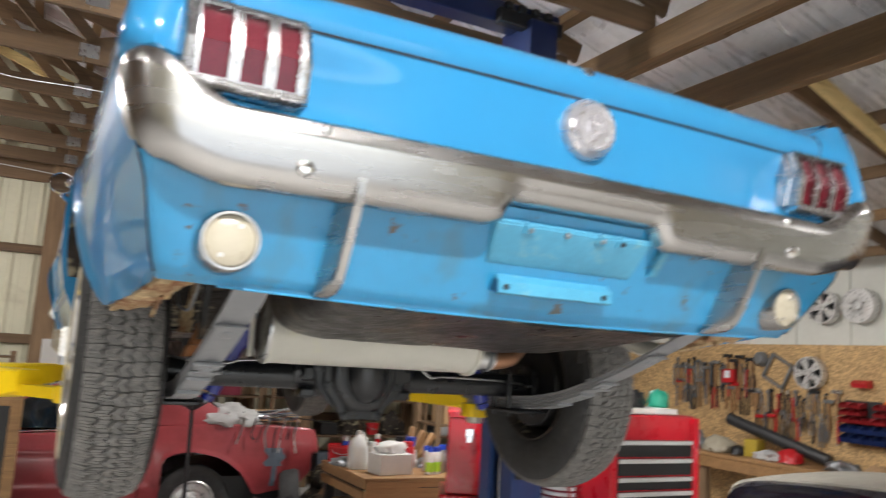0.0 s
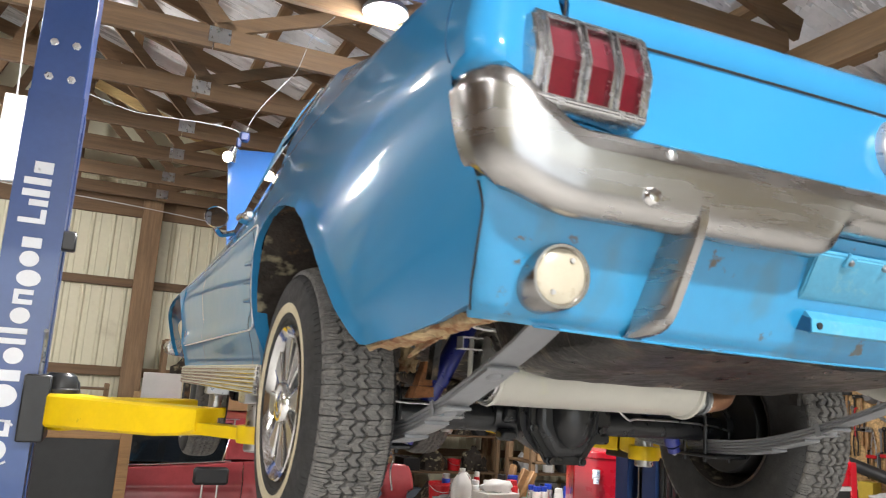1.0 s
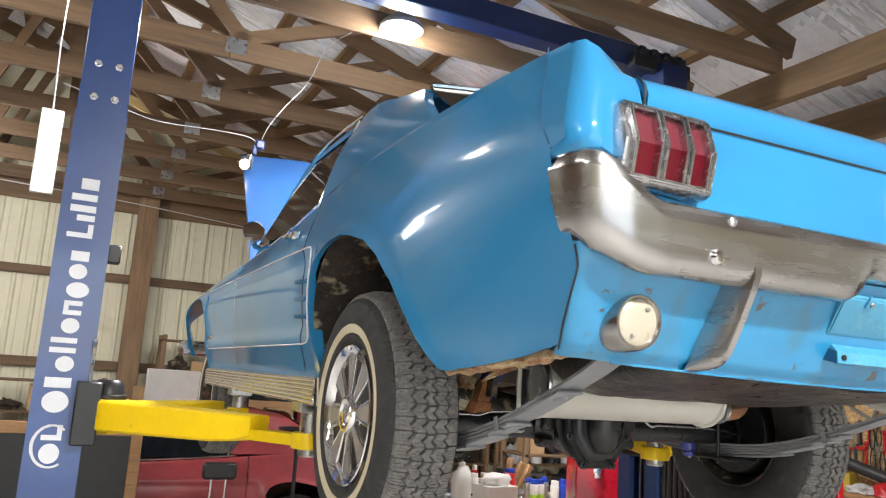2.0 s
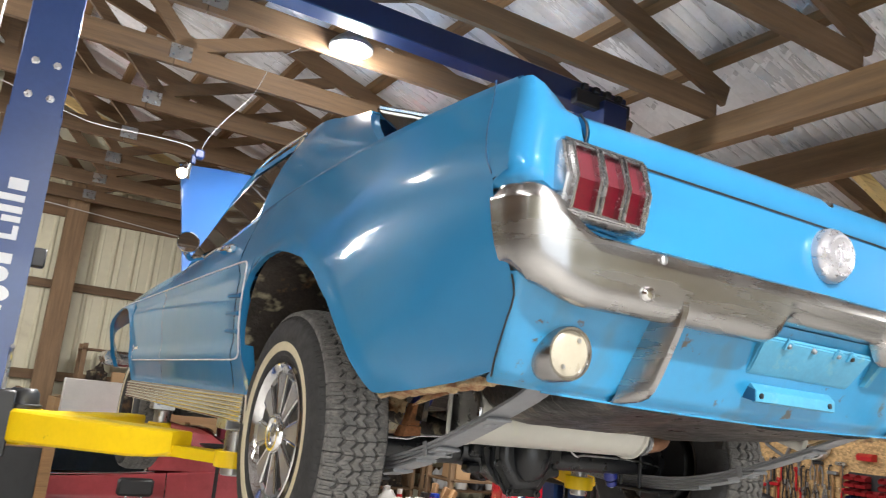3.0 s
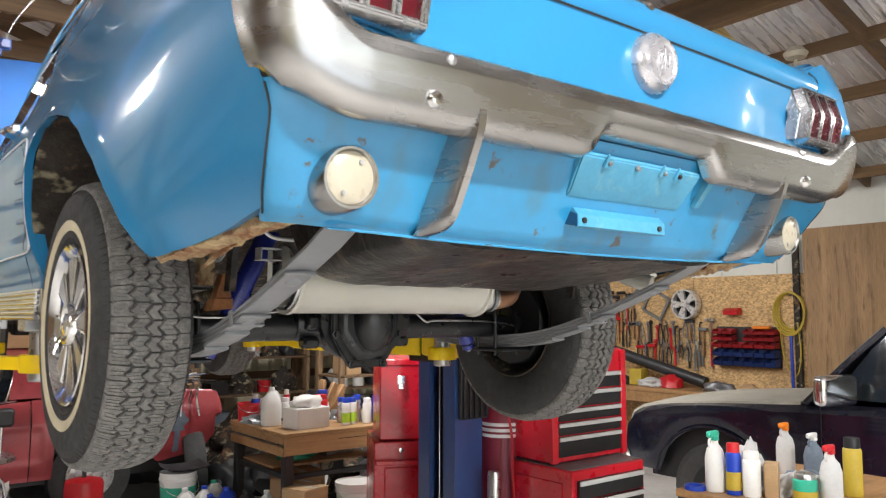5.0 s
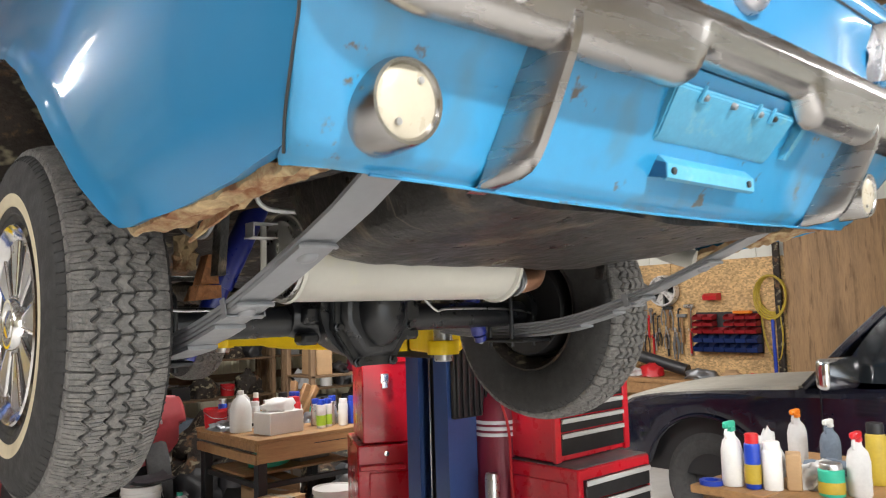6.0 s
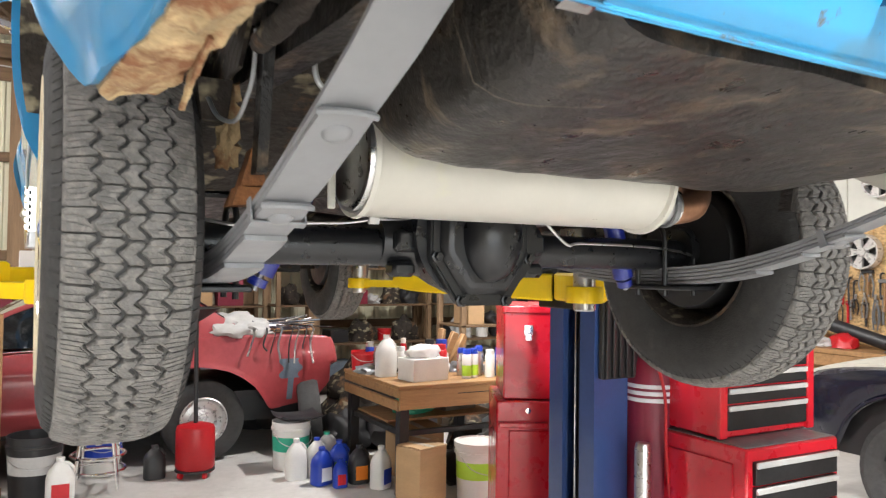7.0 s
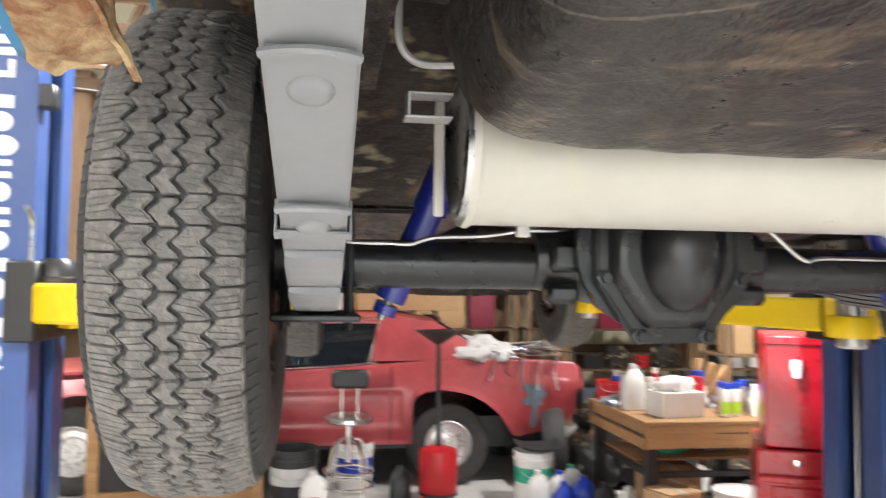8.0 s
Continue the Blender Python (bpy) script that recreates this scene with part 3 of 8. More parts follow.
# ---- lights of the place ----
def bay_light(x, y, z, watts, bare):
    """A hung lamp: light from its diffuser, and with bare an all-round point light added to brighten the roof."""
    t = thing("bay_light", "round white LED high-bay lamp, lit, hung under the trusses", "ceiling lamp", (x, y, z), "round roof lamps")
    part("housing", lathe(B(), [(0, 0.09), (0.05, 0.09), (0.10, 0.05), (0.125, 0.02), (0.125, 0.0), (0.11, -0.004), (0, -0.004)], Matrix.Translation((x, y, z))), GREY_METAL, t)
    part("diffuser", lathe(B(), [(0, -0.012), (0.06, -0.011), (0.108, -0.006), (0.108, 0.0)], Matrix.Translation((x, y, z))), LAMP_GLOW, t, "glowing round diffuser")
    part("hook", tube(B(), [(x, y, z + 0.09), (x, y + 0.01, z + 0.13), (x, y, z + 0.30)], 0.006), STEEL, t)
    if bare:
        d = bpy.data.lights.new("bay_lamp", "POINT")
        d.energy, d.shadow_soft_size, d.color = bare, 0.09, (1.0, 0.975, 0.955)
        new("bay_lamp", d).matrix_basis = Matrix.Translation((x, y, z - 0.115))
    if watts:
        area("bay_lamp", Matrix.Translation((x, y, z - 0.03)), 0.22, 0.22, watts, (1.0, 0.975, 0.955), "DISK")
    return t


# The last two are added lamps that brighten the lean-to and the bench.
for x, y, z, watts, bare in ((-0.07, 1.75, 3.62, 120, 40), (-4.2, -3.1, 3.45, 0, 135), (-0.6, -3.4, 3.50, 210, 0), (3.9, -2.4, 2.98, 50, 0), (2.55, 3.5, 3.42, 60, 12)):
    bay_light(x, y, z, watts, bare)
# Area lamp added in the assumed door opening, in place of daylight.
area("door_daylight", pose(-0.6, Y_B + 0.05, 1.6, 90, 0, 0), 5.4, 3.0, 70, (0.86, 0.93, 1.0))


def tube_fixture(x, y0, y1, z, watts):
    """A bare tube lamp hung under the trusses, along the barn."""
    t = thing("tube_light", "bare white tube lamp hung under the trusses, lit", "strip light", (x, (y0 + y1) / 2, z), "tube lamps under the trusses")
    part("tray", span(B(), x - 0.05, x + 0.05, y0 - 0.04, y1 + 0.04, z + 0.03, z + 0.07, 0.006), WHITE_SHEET, t)
    for dx in (-0.025, 0.025):
        part("tube", cyl(B(), (x + dx, y0, z), (x + dx, y1, z), 0.016, n=12), TUBE_GLOW, t, "glowing tube")
    for y in (y0 - 0.02, y1 + 0.02):
        part("socket", span(B(), x - 0.045, x + 0.045, y - 0.018, y + 0.018, z - 0.018, z + 0.0295, 0.004), WHITE_SHEET, t)
    for y in (y0 + 0.2, y1 - 0.2):
        part("hanger", cyl(B(), (x, y, z + 0.07), (x, y, CHORD + 0.02), 0.003, n=6), STEEL, t)
    if watts:
        d = bpy.data.lights.new("tube_lamp", "POINT")
        d.energy, d.shadow_soft_size, d.color = watts, 0.12, (1.0, 0.975, 0.955)
        new("tube_lamp", d).matrix_basis = Matrix.Translation((x, (y0 + y1) / 2, z - 0.16))


tube_fixture(-3.3, 4.5, 5.72, 3.40, 130)
tube_fixture(-3.5, 1.0, 2.22, 3.40, 50)
tube_fixture(-3.3, -2.2, -0.98, 3.40, 0)

# ---- the coupe: body shell as functions of place along (y) and height (z), as it hangs on the lift ----
Z_TYRE = 1.263          # height of the hanging tyres' lowest point


def hermite(x, xs, ys):
    """A smooth curve through the points."""
    xs, ys = np.asarray(xs, float), np.asarray(ys, float)
    s = np.gradient(ys, xs)
    i = int(np.clip(np.searchsorted(xs, x) - 1, 0, len(xs) - 2))
    h = xs[i + 1] - xs[i]
    t = min(max((x - xs[i]) / h, 0), 1)
    return float(ys[i] * (1 + 2 * t) * (1 - t) ** 2 + h * s[i] * t * (1 - t) ** 2 + ys[i + 1] * t * t * (3 - 2 * t) + h * s[i + 1] * t * t * (t - 1))


def step(a, b, x):
    t = min(max((x - a) / (b - a), 0), 1)
    return t * t * (3 - 2 * t)


BY = (-1.05, -0.93, -0.75, -0.5, -0.2, 0.3, 0.8, 1.4, 2.0, 2.75, 3.2, 3.55)
X_BOT = (0.700, 0.710, 0.735, 0.778, 0.80, 0.80, 0.80, 0.80, 0.80, 0.80, 0.78, 0.70)
X_LOW = (0.762, 0.775, 0.800, 0.826, 0.842, 0.845, 0.85, 0.85, 0.85, 0.85, 0.83, 0.75)
X_HIP = (0.836, 0.838, 0.840, 0.841, 0.842, 0.848, 0.853, 0.853, 0.853, 0.853, 0.84, 0.77)
X_SHO = (0.796, 0.797, 0.798, 0.799, 0.80, 0.80, 0.79, 0.785, 0.785, 0.78, 0.76, 0.70)
Z_SHO = (2.274, 2.289, 2.302, 2.31, 2.31, 2.29, 2.25, 2.215, 2.195, 2.165, 2.12, 2.05)
ARCH = [(-0.60, 1.7195), (-0.555, 1.713), (-0.525, 1.715), (-0.503, 1.730), (-0.487, 1.752), (-0.435, 1.832), (-0.372, 1.912), (-0.275, 1.988), (-0.172, 2.040), (-0.06, 2.068), (0.04, 2.085), (0.124, 2.082), (0.20, 2.066), (0.262, 2.035), (0.290, 1.985)]
FRONT = [(2.365, 1.95), (2.40, 2.00), (2.47, 2.04), (2.57, 2.065), (2.70, 2.07), (2.84, 2.05), (2.96, 1.99), (3.05, 1.90), (3.10, 1.80)]


def body_x(y, z):
    top = hermite(y, BY, Z_SHO)
    zs = (1.70, 1.86, min(2.09, top - 0.07), top)
    x = hermite(z, zs, (hermite(y, BY, X_BOT) + 0.005, hermite(y, BY, X_LOW), hermite(y, BY, X_HIP), hermite(y, BY, X_SHO)))
    # side cove, deepest in the middle of the door and fading forward
    c = step(0.345, 0.40, y) * (1 - step(2.2, 3.1, y)) * step(1.795, 1.85, z) * (1 - step(2.055, 2.085, z))
    return x - 0.016 * c - (0.013 * step(1.790, 1.705, z) if y < 0.32 else 0.0)


def wid(s, y):
    """The tail stands out a little more on the right-hand side."""
    return 0.030 * step(-0.40, -0.85, y) if s > 0 else 0.0


def sill(y):
    """The lower edge of the body side."""
    if y < ARCH[0][0]:
        return 1.7195 + (ARCH[0][0] - y) * 0.135
    if y <= 0.2901:
        return float(np.interp(y, [a for a, _ in ARCH], [b for _, b in ARCH]))
    if y < 2.365:
        return 1.672
    if y <= 3.10:
        return float(np.interp(y, [a for a, _ in FRONT], [b for _, b in FRONT]))
    return 1.74


def lip(y, z):
    """The raised bead round a wheel opening."""
    d = min(math.hypot(y - a, z - b) for a, b in (ARCH_D if y < 1.3 else FRONT_D))
    return 0.013 * math.exp(-(d / 0.026) ** 2)


def dense(pts, extra):
    out = []
    for (a, b), (c, d) in zip(pts, pts[1:]):
        for k in range(6):
            out.append((a + (c - a) * k / 6, b + (d - b) * k / 6))
    return out + extra


ARCH_D = dense(ARCH, [(0.29, 1.70 + 0.02 * k) for k in range(15)])
FRONT_D = dense(FRONT, [(2.365, 1.70 + 0.02 * k) for k in range(13)])

SIDE_Y = sorted(set([round(v, 4) for v in np.linspace(-0.96, -0.60, 14)] + [round(v, 4) for v in np.linspace(-0.60, 0.29, 62)] + [0.2901, 0.30, 0.32, 0.335, 0.345, 0.36, 0.38, 0.40]
                    + [round(v, 4) for v in np.linspace(0.45, 2.3, 26)] + [2.34, 2.3649, 2.365] + [round(v, 4) for v in np.linspace(2.4, 3.10, 22)] + [3.1001] + [round(v, 4) for v in np.linspace(3.15, 3.55, 9)]))


def tail_end(z):
    """How far back the quarter panel reaches at a height."""
    return float(np.interp(z, (1.70, 1.755, 1.895, 1.925, 1.98, 2.07, 2.084, 2.090, 2.182, 2.25, 2.30), (-0.862, -0.900, -1.012, -1.016, -1.012, -1.004, -1.003, -1.046, -1.030, -1.012, -0.985)))


def side_panel(bm, s, ys):
    """One body side, from the sill to the shoulder, with its turned-in lower flange."""
    rows = 30
    cols = []
    for y in ys:
        z0, z1 = sill(y), hermite(y, BY, Z_SHO)
        if abs(y - 0.2901) < 1e-5 or abs(y - 2.3649) < 1e-5:
            z0 = 1.672
        if abs(y - 3.1001) < 1e-5:
            z0 = 1.74
        col = []
        for k in range(rows):
            f = k / (rows - 1)
            z = z0 + (z1 - z0) * f
            if y < -0.62:
                z = z0 + (2.083 - z0) * k / 17 if k < 18 else 2.091 + (z1 - 2.091) * (k - 18) / (rows - 19)
            yy = y if y > -0.80 else -0.80 + (tail_end(z) + 0.80) * (y + 0.80) / (-0.16)
            col.append(Vector((s * (body_x(yy, z) + lip(yy, z) + wid(s, yy)), yy, z)))
        # rounded shoulder that turns in
        x1 = abs(col[-1].x)
        y = yy
        col += [Vector((s * (x1 - 0.010), y, z1 + 0.006)), Vector((s * (x1 - 0.025), y, z1 + 0.004)), Vector((s * (x1 - 0.04), y, z1 - 0.006))]
        inner = Vector((s * (abs(col[0].x) - 0.020), col[0].y, z0 + 0.004))
        cols.append([bm.verts.new(p) for p in [inner] + col])
    for a, b in zip(cols, cols[1:]):
        for k in range(len(a) - 1):
            bm.faces.new((a[k], b[k], b[k + 1], a[k + 1]))
    return bm


def tail_y(x, z):
    """The rear face: nearly upright panel, leaning forward below the bumper, rounded at the sides."""
    y = -1.056 - 0.012 * (1 - (x / 0.76) ** 2)
    # shallow hollows beside and behind the lamps
    y += 0.016 * step(0.30, 0.54, abs(x)) * (1 - step(0.60, 0.68, abs(x))) * step(1.99, 2.05, z) * (1 - step(2.09, 2.156, z))
    if z < 1.98:
        y = y + 0.028
    if z < 1.92:
        y = -1.02 + (1.92 - z) / 0.17 * 0.135 - 0.012 * (1 - (x / 0.76) ** 2)
    return y


def coupe(paint, paint_low, wheels=True):
    car = thing("coupe", "", "car", (0, 0, Z_TYRE))
    # body sides
    for s in (-1, 1):
        q = part("quarter_panel", side_panel(B(), s, [y for y in SIDE_Y if y <= 0.4501]), paint, car, "", 50)
        part("door", side_panel(B(), s, [0.458] + [y for y in SIDE_Y if 0.46 < y <= 1.59] + [1.597]), paint, car, "", 50)
        part("fender", side_panel(B(), s, [1.603] + [y for y in SIDE_Y if y >= 1.61]), paint, car, "", 50)
    # tail panel between the fins: swept forward in a round corner to the quarter panels
    def tail(u, v):
        f = 2 * u - 1
        a = abs(f)
        w = max(0.0, (a - 0.894) / 0.106)
        t = 2.158 if a < 0.894 else 2.237 + 0.044 * step(0.0, 0.65, w)
        z = 1.935 + (t - 1.935) * v
        k = 1 - step(2.045, 2.065, z)
        more = 0.030 if f > 0 else 0.0
        xe, ye = body_x(tail_end(z), z) + more, tail_end(z)
        if a < 0.894:
            x, y = a / 0.894 * 0.69, tail_y(a / 0.894 * 0.69, z)
        else:
            ridge = float(np.interp(z, (2.09, 2.187, 2.25, 2.30), (-1.086, -1.069, -1.046, -1.012)))
            y0 = tail_y(0.69, z) if z < 2.158 else float(np.interp(z, (2.158, 2.190, 2.212, 2.226, 2.236, 2.30), (-1.064, -1.068, -1.061, -1.046, -1.022, -1.006)))
            if w < 0.6:
                x, y = 0.69 + (0.095 + more) * w / 0.6, y0 + (ridge - y0) * step(0.5 * (1 - step(2.16, 2.21, z)), 1.0, w / 0.6)
            else:
                q = (w - 0.6) / 0.4 * math.pi / 2
                x, y = 0.785 + more + (xe - 0.785 - more) * math.sin(q), ye + (ridge - ye) * math.cos(q)
        return (math.copysign(x - 0.035 * k * step(0.85, 1.0, a), f), y + 0.05 * k * step(0.80, 0.97, a), z)
    part("tail_panel", grid(B(), 105, 16, tail, (0, 0.012, 0)), paint, car, "", 45)
    # trunk lid: rear lip and top
    lid = [(-1.066, 2.164), (-1.070, 2.19), (-1.062, 2.212), (-1.045, 2.226), (-1.015, 2.234), (-0.9, 2.25), (-0.75, 2.268), (-0.55, 2.285)]
    def lid_f(u, v):
        x = (2 * u - 1) * 0.688
        i = v * (len(lid) - 1)
        k = min(int(i), len(lid) - 2)
        a, b = lid[k], lid[k + 1]
        return (x, a[0] + (b[0] - a[0]) * (i - k) - 0.010 * (1 - (x / 0.69) ** 2), a[1] + (b[1] - a[1]) * (i - k) + 0.012 * (1 - (x / 0.69) ** 2) * v)
    part("trunk_lid", grid(B(), 31, 8, lid_f, (0, 0.012, -0.012)), paint, car, "", 40)
    # fin tops beside the lid, and the deck in front of it
    for s in (-1, 1):
        def fin(u, v):
            y = -1.022 + u * 0.6 + 0.020 * (1 - u) * v
            x1, z1 = hermite(y, BY, X_SHO) - 0.012 + wid(s, y), hermite(y, BY, Z_SHO) + 0.003
            x0, z0 = 0.69, 2.237 + u * 0.045
            w = step(0.0, 1.0, v)
            return (s * (x0 + (x1 - x0) * v), y, z0 + (z1 - z0) * w)
        part("fin", grid(B(), 20, 8, fin, (0, 0, -0.006)), paint, car)
    def deck(u, v):
        x = (2 * u - 1) * 0.76
        y = -0.55 + v * 0.25
        return (x, y, 2.287 + 0.02 * v)
    part("rear_deck", grid(B(), 9, 4, deck, (0, 0, -0.01)), paint, car)
    # valance under the bumper, leaning forward to its lower edge
    def val(u, v):
        f = 2 * u - 1
        a = abs(f)
        bottom = 1.733 + 0.017 * a * a
        z = 1.93 + (bottom - 1.93) * v
        xe, ye = body_x(tail_end(z), z) - 0.001 + (0.030 if f > 0 else 0.0), tail_end(z) - 0.002
        y0 = -1.045 + v * 0.118
        if a < 0.86:
            x, y = a / 0.86 * 0.66, y0 - 0.008 * (1 - a * a)
        else:
            w = (a - 0.86) / 0.14 * math.pi / 2
            x, y = 0.66 + (xe - 0.66) * math.sin(w), ye + (y0 - ye) * math.cos(w)
        if v > 0.95:
            y += 0.010
        return (math.copysign(x, f), y, z)
    part("valance", grid(B(), 91, 22, val, (0, 0.006, 0.002)), paint_low, car, "chipped blue valance panel under the bumper", 40)
    part("valance_lip", tube(B(), [(x, -0.930 - 0.008 * (1 - (x / 0.76) ** 2) + 0.016 * max(0, abs(x) - 0.6) / 0.1, 1.731 + 0.017 * (x / 0.76) ** 2) for x in np.linspace(-0.64, 0.64, 15)], 0.0022, 6, 2), paint_low, car)
    # roof, pillars and glass
    def roof(u, v):
        x = (2 * u - 1) * 0.612
        y = 1.12 - v * 1.05
        return (x, y, 2.612 + 0.050 * (1 - (x / 0.62) ** 2) * (1 - 0.45 * step(0.7, 1.0, v)) + 0.012 * math.sin(v * math.pi) - 0.022 * step(0.62, 1.0, v))
    part("roof", grid(B(), 21, 14, roof, (0, 0, -0.02)), paint, car)
    for s in (-1, 1):
        def pil(u, v):
            ya, yb = 0.55 - 0.46 * u, 0.60 - 1.0 * u
            y = ya + (yb - ya) * v
            x0 = 0.655 - 0.050 * u * u
            x = x0 + (0.765 - x0) * v
            z0 = 2.620 + 0.014 * math.sin(min(1, u / 0.62) * math.pi) - 0.020 * step(0.45, 1.0, u)
            z = z0 + (2.30 - z0) * v
            return (s * (x + 0.018 * math.sin(v * math.pi)), y, z)
        part("rear_pillar", grid(B(), 14, 10, pil, (-s * 0.03, 0, 0)), paint, car)
        def rail(u, v):
            y = 1.12 - 0.66 * u
            return (s * (0.60 + 0.065 * v), y, 2.612 + 0.014 * math.sin(v * 3.0) - 0.012 * v)
        part("roof_rail", grid(B(), 8, 6, rail, (0, 0, -0.02)), paint, car)
        part("front_pillar", tube(B(), [(s * 0.645, 1.10, 2.608), (s * 0.675, 1.40, 2.47), (s * 0.72, 1.80, 2.24)], 0.022), paint, car)
        part("drip_rail", tube(B(), [(s * 0.668, 0.50, 2.616), (s * 0.668, 0.8, 2.620), (s * 0.66, 1.10, 2.610), (s * 0.69, 1.40, 2.475), (s * 0.735, 1.80, 2.245)], 0.0045), BRIGHT, car, "bright drip rail")
        def win(u, v):
            y0, y1 = 0.50 + 0.1 * v, 1.15 + 0.58 * v
            return (s * (0.655 + 0.10 * v), y0 + (y1 - y0) * u, 2.600 - 0.335 * v)
        part("side_window", grid(B(), 6, 5, win, (-s * 0.005, 0, 0)), DARK_GLASS, car)
        part("window_frame", tube(B(), [(s * 0.665, 0.535, 2.608), (s * 0.725, 0.58, 2.43), (s * 0.765, 0.625, 2.275)], 0.008), BRIGHT, car, "bright window frame")
        part("belt_trim", tube(B(), [(s * 0.772, 0.55, 2.288), (s * 0.765, 1.0, 2.255), (s * 0.755, 1.7, 2.225)], 0.007), BRIGHT, car)
    def rwin(u, v):
        x = (2 * u - 1) * (0.600 + 0.06 * v)
        return (x, 0.055 - 0.46 * v - 0.04 * (1 - (2 * u - 1) ** 2), 2.600 - 0.295 * v + 0.03 * (1 - (2 * u - 1) ** 2) * (1 - v))
    part("rear_window", grid(B(), 12, 6, rwin, (0, 0.005, -0.005)), DARK_GLASS, car)
    part("window_trim", tube(B(), [Vector(rwin(u, 0.0)) + Vector((0, -0.008, 0.0)) for u in np.linspace(0, 1, 9)], 0.010, 8, 3), BRIGHT, car, "bright rear window trim")
    def wsc(u, v):
        x = (2 * u - 1) * (0.62 + 0.08 * v)
        return (x, 1.12 + 0.70 * v + 0.10 * (1 - (2 * u - 1) ** 2), 2.61 - 0.36 * v)
    part("windshield", grid(B(), 12, 6, wsc, (0, 0.005, 0.005)), DARK_GLASS, car)
    return car


def cowl_and_hood(car, paint, raised):
    def cowl(u, v):
        return ((2 * u - 1) * 0.735, 1.72 + 0.30 * v, 2.235 - 0.02 * v + 0.02 * (1 - (2 * u - 1) ** 2))
    part("cowl", grid(B(), 12, 4, cowl, (0, 0, -0.02)), paint, car)
    bm = B()
    def hood(u, v):
        x = (2 * u - 1) * (0.715 - 0.05 * v)
        return (x, v * 1.22, 0.045 * (1 - (2 * u - 1) ** 2) - 0.06 * v * v)
    grid(bm, 17, 12, hood, (0, 0, -0.02))
    bmesh.ops.transform(bm, verts=bm.verts, matrix=pose(0, 2.03, 2.24, 45 if raised else 0))
    # Only the raised hood takes the darkened blue that stands in for shade.
    part("hood", bm, HOOD_SHADED if raised else paint, car, "hood raised on its hinges" if raised else "")
    part("grille", span(B(), -0.62, 0.62, 3.50, 3.54, 1.80, 2.02, 0.01), BLACK, car)
    part("front_bumper", tube(B(), [(-0.80, 3.30, 1.80), (-0.74, 3.58, 1.80), (0, 3.68, 1.80), (0.74, 3.58, 1.80), (0.80, 3.30, 1.80)], 0.05), CHROME, car)


blue = tagged(coupe(PAINT, PAINT_OLD), "turquoise blue two-door coupe raised on a two-post lift, hood open", "car")
cowl_and_hood(blue, PAINT, True)


# ---- trim of the coupe ----
def loft(bm, rings, caps=True):
    """A skin over closed rings of points."""
    vs = [[bm.verts.new(p) for p in r] for r in rings]
    n = len(vs[0])
    for a, b in zip(vs, vs[1:]):
        for k in range(n):
            bm.faces.new((a[k], a[(k + 1) % n], b[(k + 1) % n], b[k]))
    if caps:
        bm.faces.new(vs[0])
        bm.faces.new(vs[-1])
    return bm


def rear_bumper(car):
    plan = [(0.0, -1.100), (0.25, -1.099), (0.45, -1.096), (0.58, -1.092), (0.68, -1.088), (0.75, -1.088), (0.797, -1.080), (0.824, -1.064), (0.838, -1.036), (0.842, -0.995)]
    pts = smooth_path([(x, y, 0) for x, y in plan], 6)
    pts = [Vector((-p.x + 0.018 * step(0.70, 0.83, p.x), p.y, 0)) for p in pts[:0:-1]] + [Vector((p.x + 0.034 * step(0.55, 0.80, p.x), p.y - 0.008 * step(0.6, 0.79, p.x), 0)) for p in pts]
    fine = []
    for a, b in zip(pts, pts[1:]):
        fine += [a, a * 0.5 + b * 0.5]
    pts = fine + [pts[-1]]
    rings = []
    for i, p in enumerate(pts):
        d = (pts[min(i + 1, len(pts) - 1)] - pts[max(i - 1, 0)]).normalized()
        out = Vector((d.y, -d.x, 0))
        ax = abs(p.x)
        up = step(0.655, 0.81, ax)
        top = 2.006 + 0.072 * up
        tuck = 0.022 * step(0.72, 0.84, ax)
        low = 1.887 + 0.030 * up + (0.016 * step(-1.075, -0.992, p.y) if ax > 0.7 else 0.0) + 0.045 * (1 - step(0.168, 0.200, ax))
        h = top - low
        sec = [(-0.045, 1.0), (-0.02, 1.0), (-0.004, 0.995), (0.003, 1 - 0.006 / h), (0.010, 1 - 0.028 / h), (0.0095, 1 - 0.033 / h), (0.005, 0.50), (0.000, 0.30), (-0.006, 0.15), (-0.016, 0.05), (-0.028, 0.0), (-0.045, 0.0), (-0.045, 0.03), (-0.022, 0.10), (-0.008, 0.5), (-0.010, 0.93), (-0.045, 0.96)]
        rings.append([p + out * (a - tuck * max(0, 0.8 - f) ** 1.5) + Vector((0, 0, low + h * f)) for a, f in sec])
    b = part("rear_bumper", loft(B(), rings), CHROME, car, "worn chrome rear bumper with a plate notch", 30)
    for x, y, z in ((-0.556, -1.094, 1.925), (0.556, -1.094, 1.925)):
        part("bolt", lathe(B(), [(0, 0.010), (0.010, 0.008), (0.014, 0.002), (0.014, -0.01)], look((x, y, z), (x, y + 1, z)), 16), BRIGHT, b, "domed chrome bolt")
    for x in (-0.53, 0.53):
        part("bolt", lathe(B(), [(0, 0.004), (0.006, 0.003), (0.009, 0.0), (0.009, -0.006)], look((x, -1.104, 1.988), (x, 0, 1.988)), 14), STEEL, b)
    return b


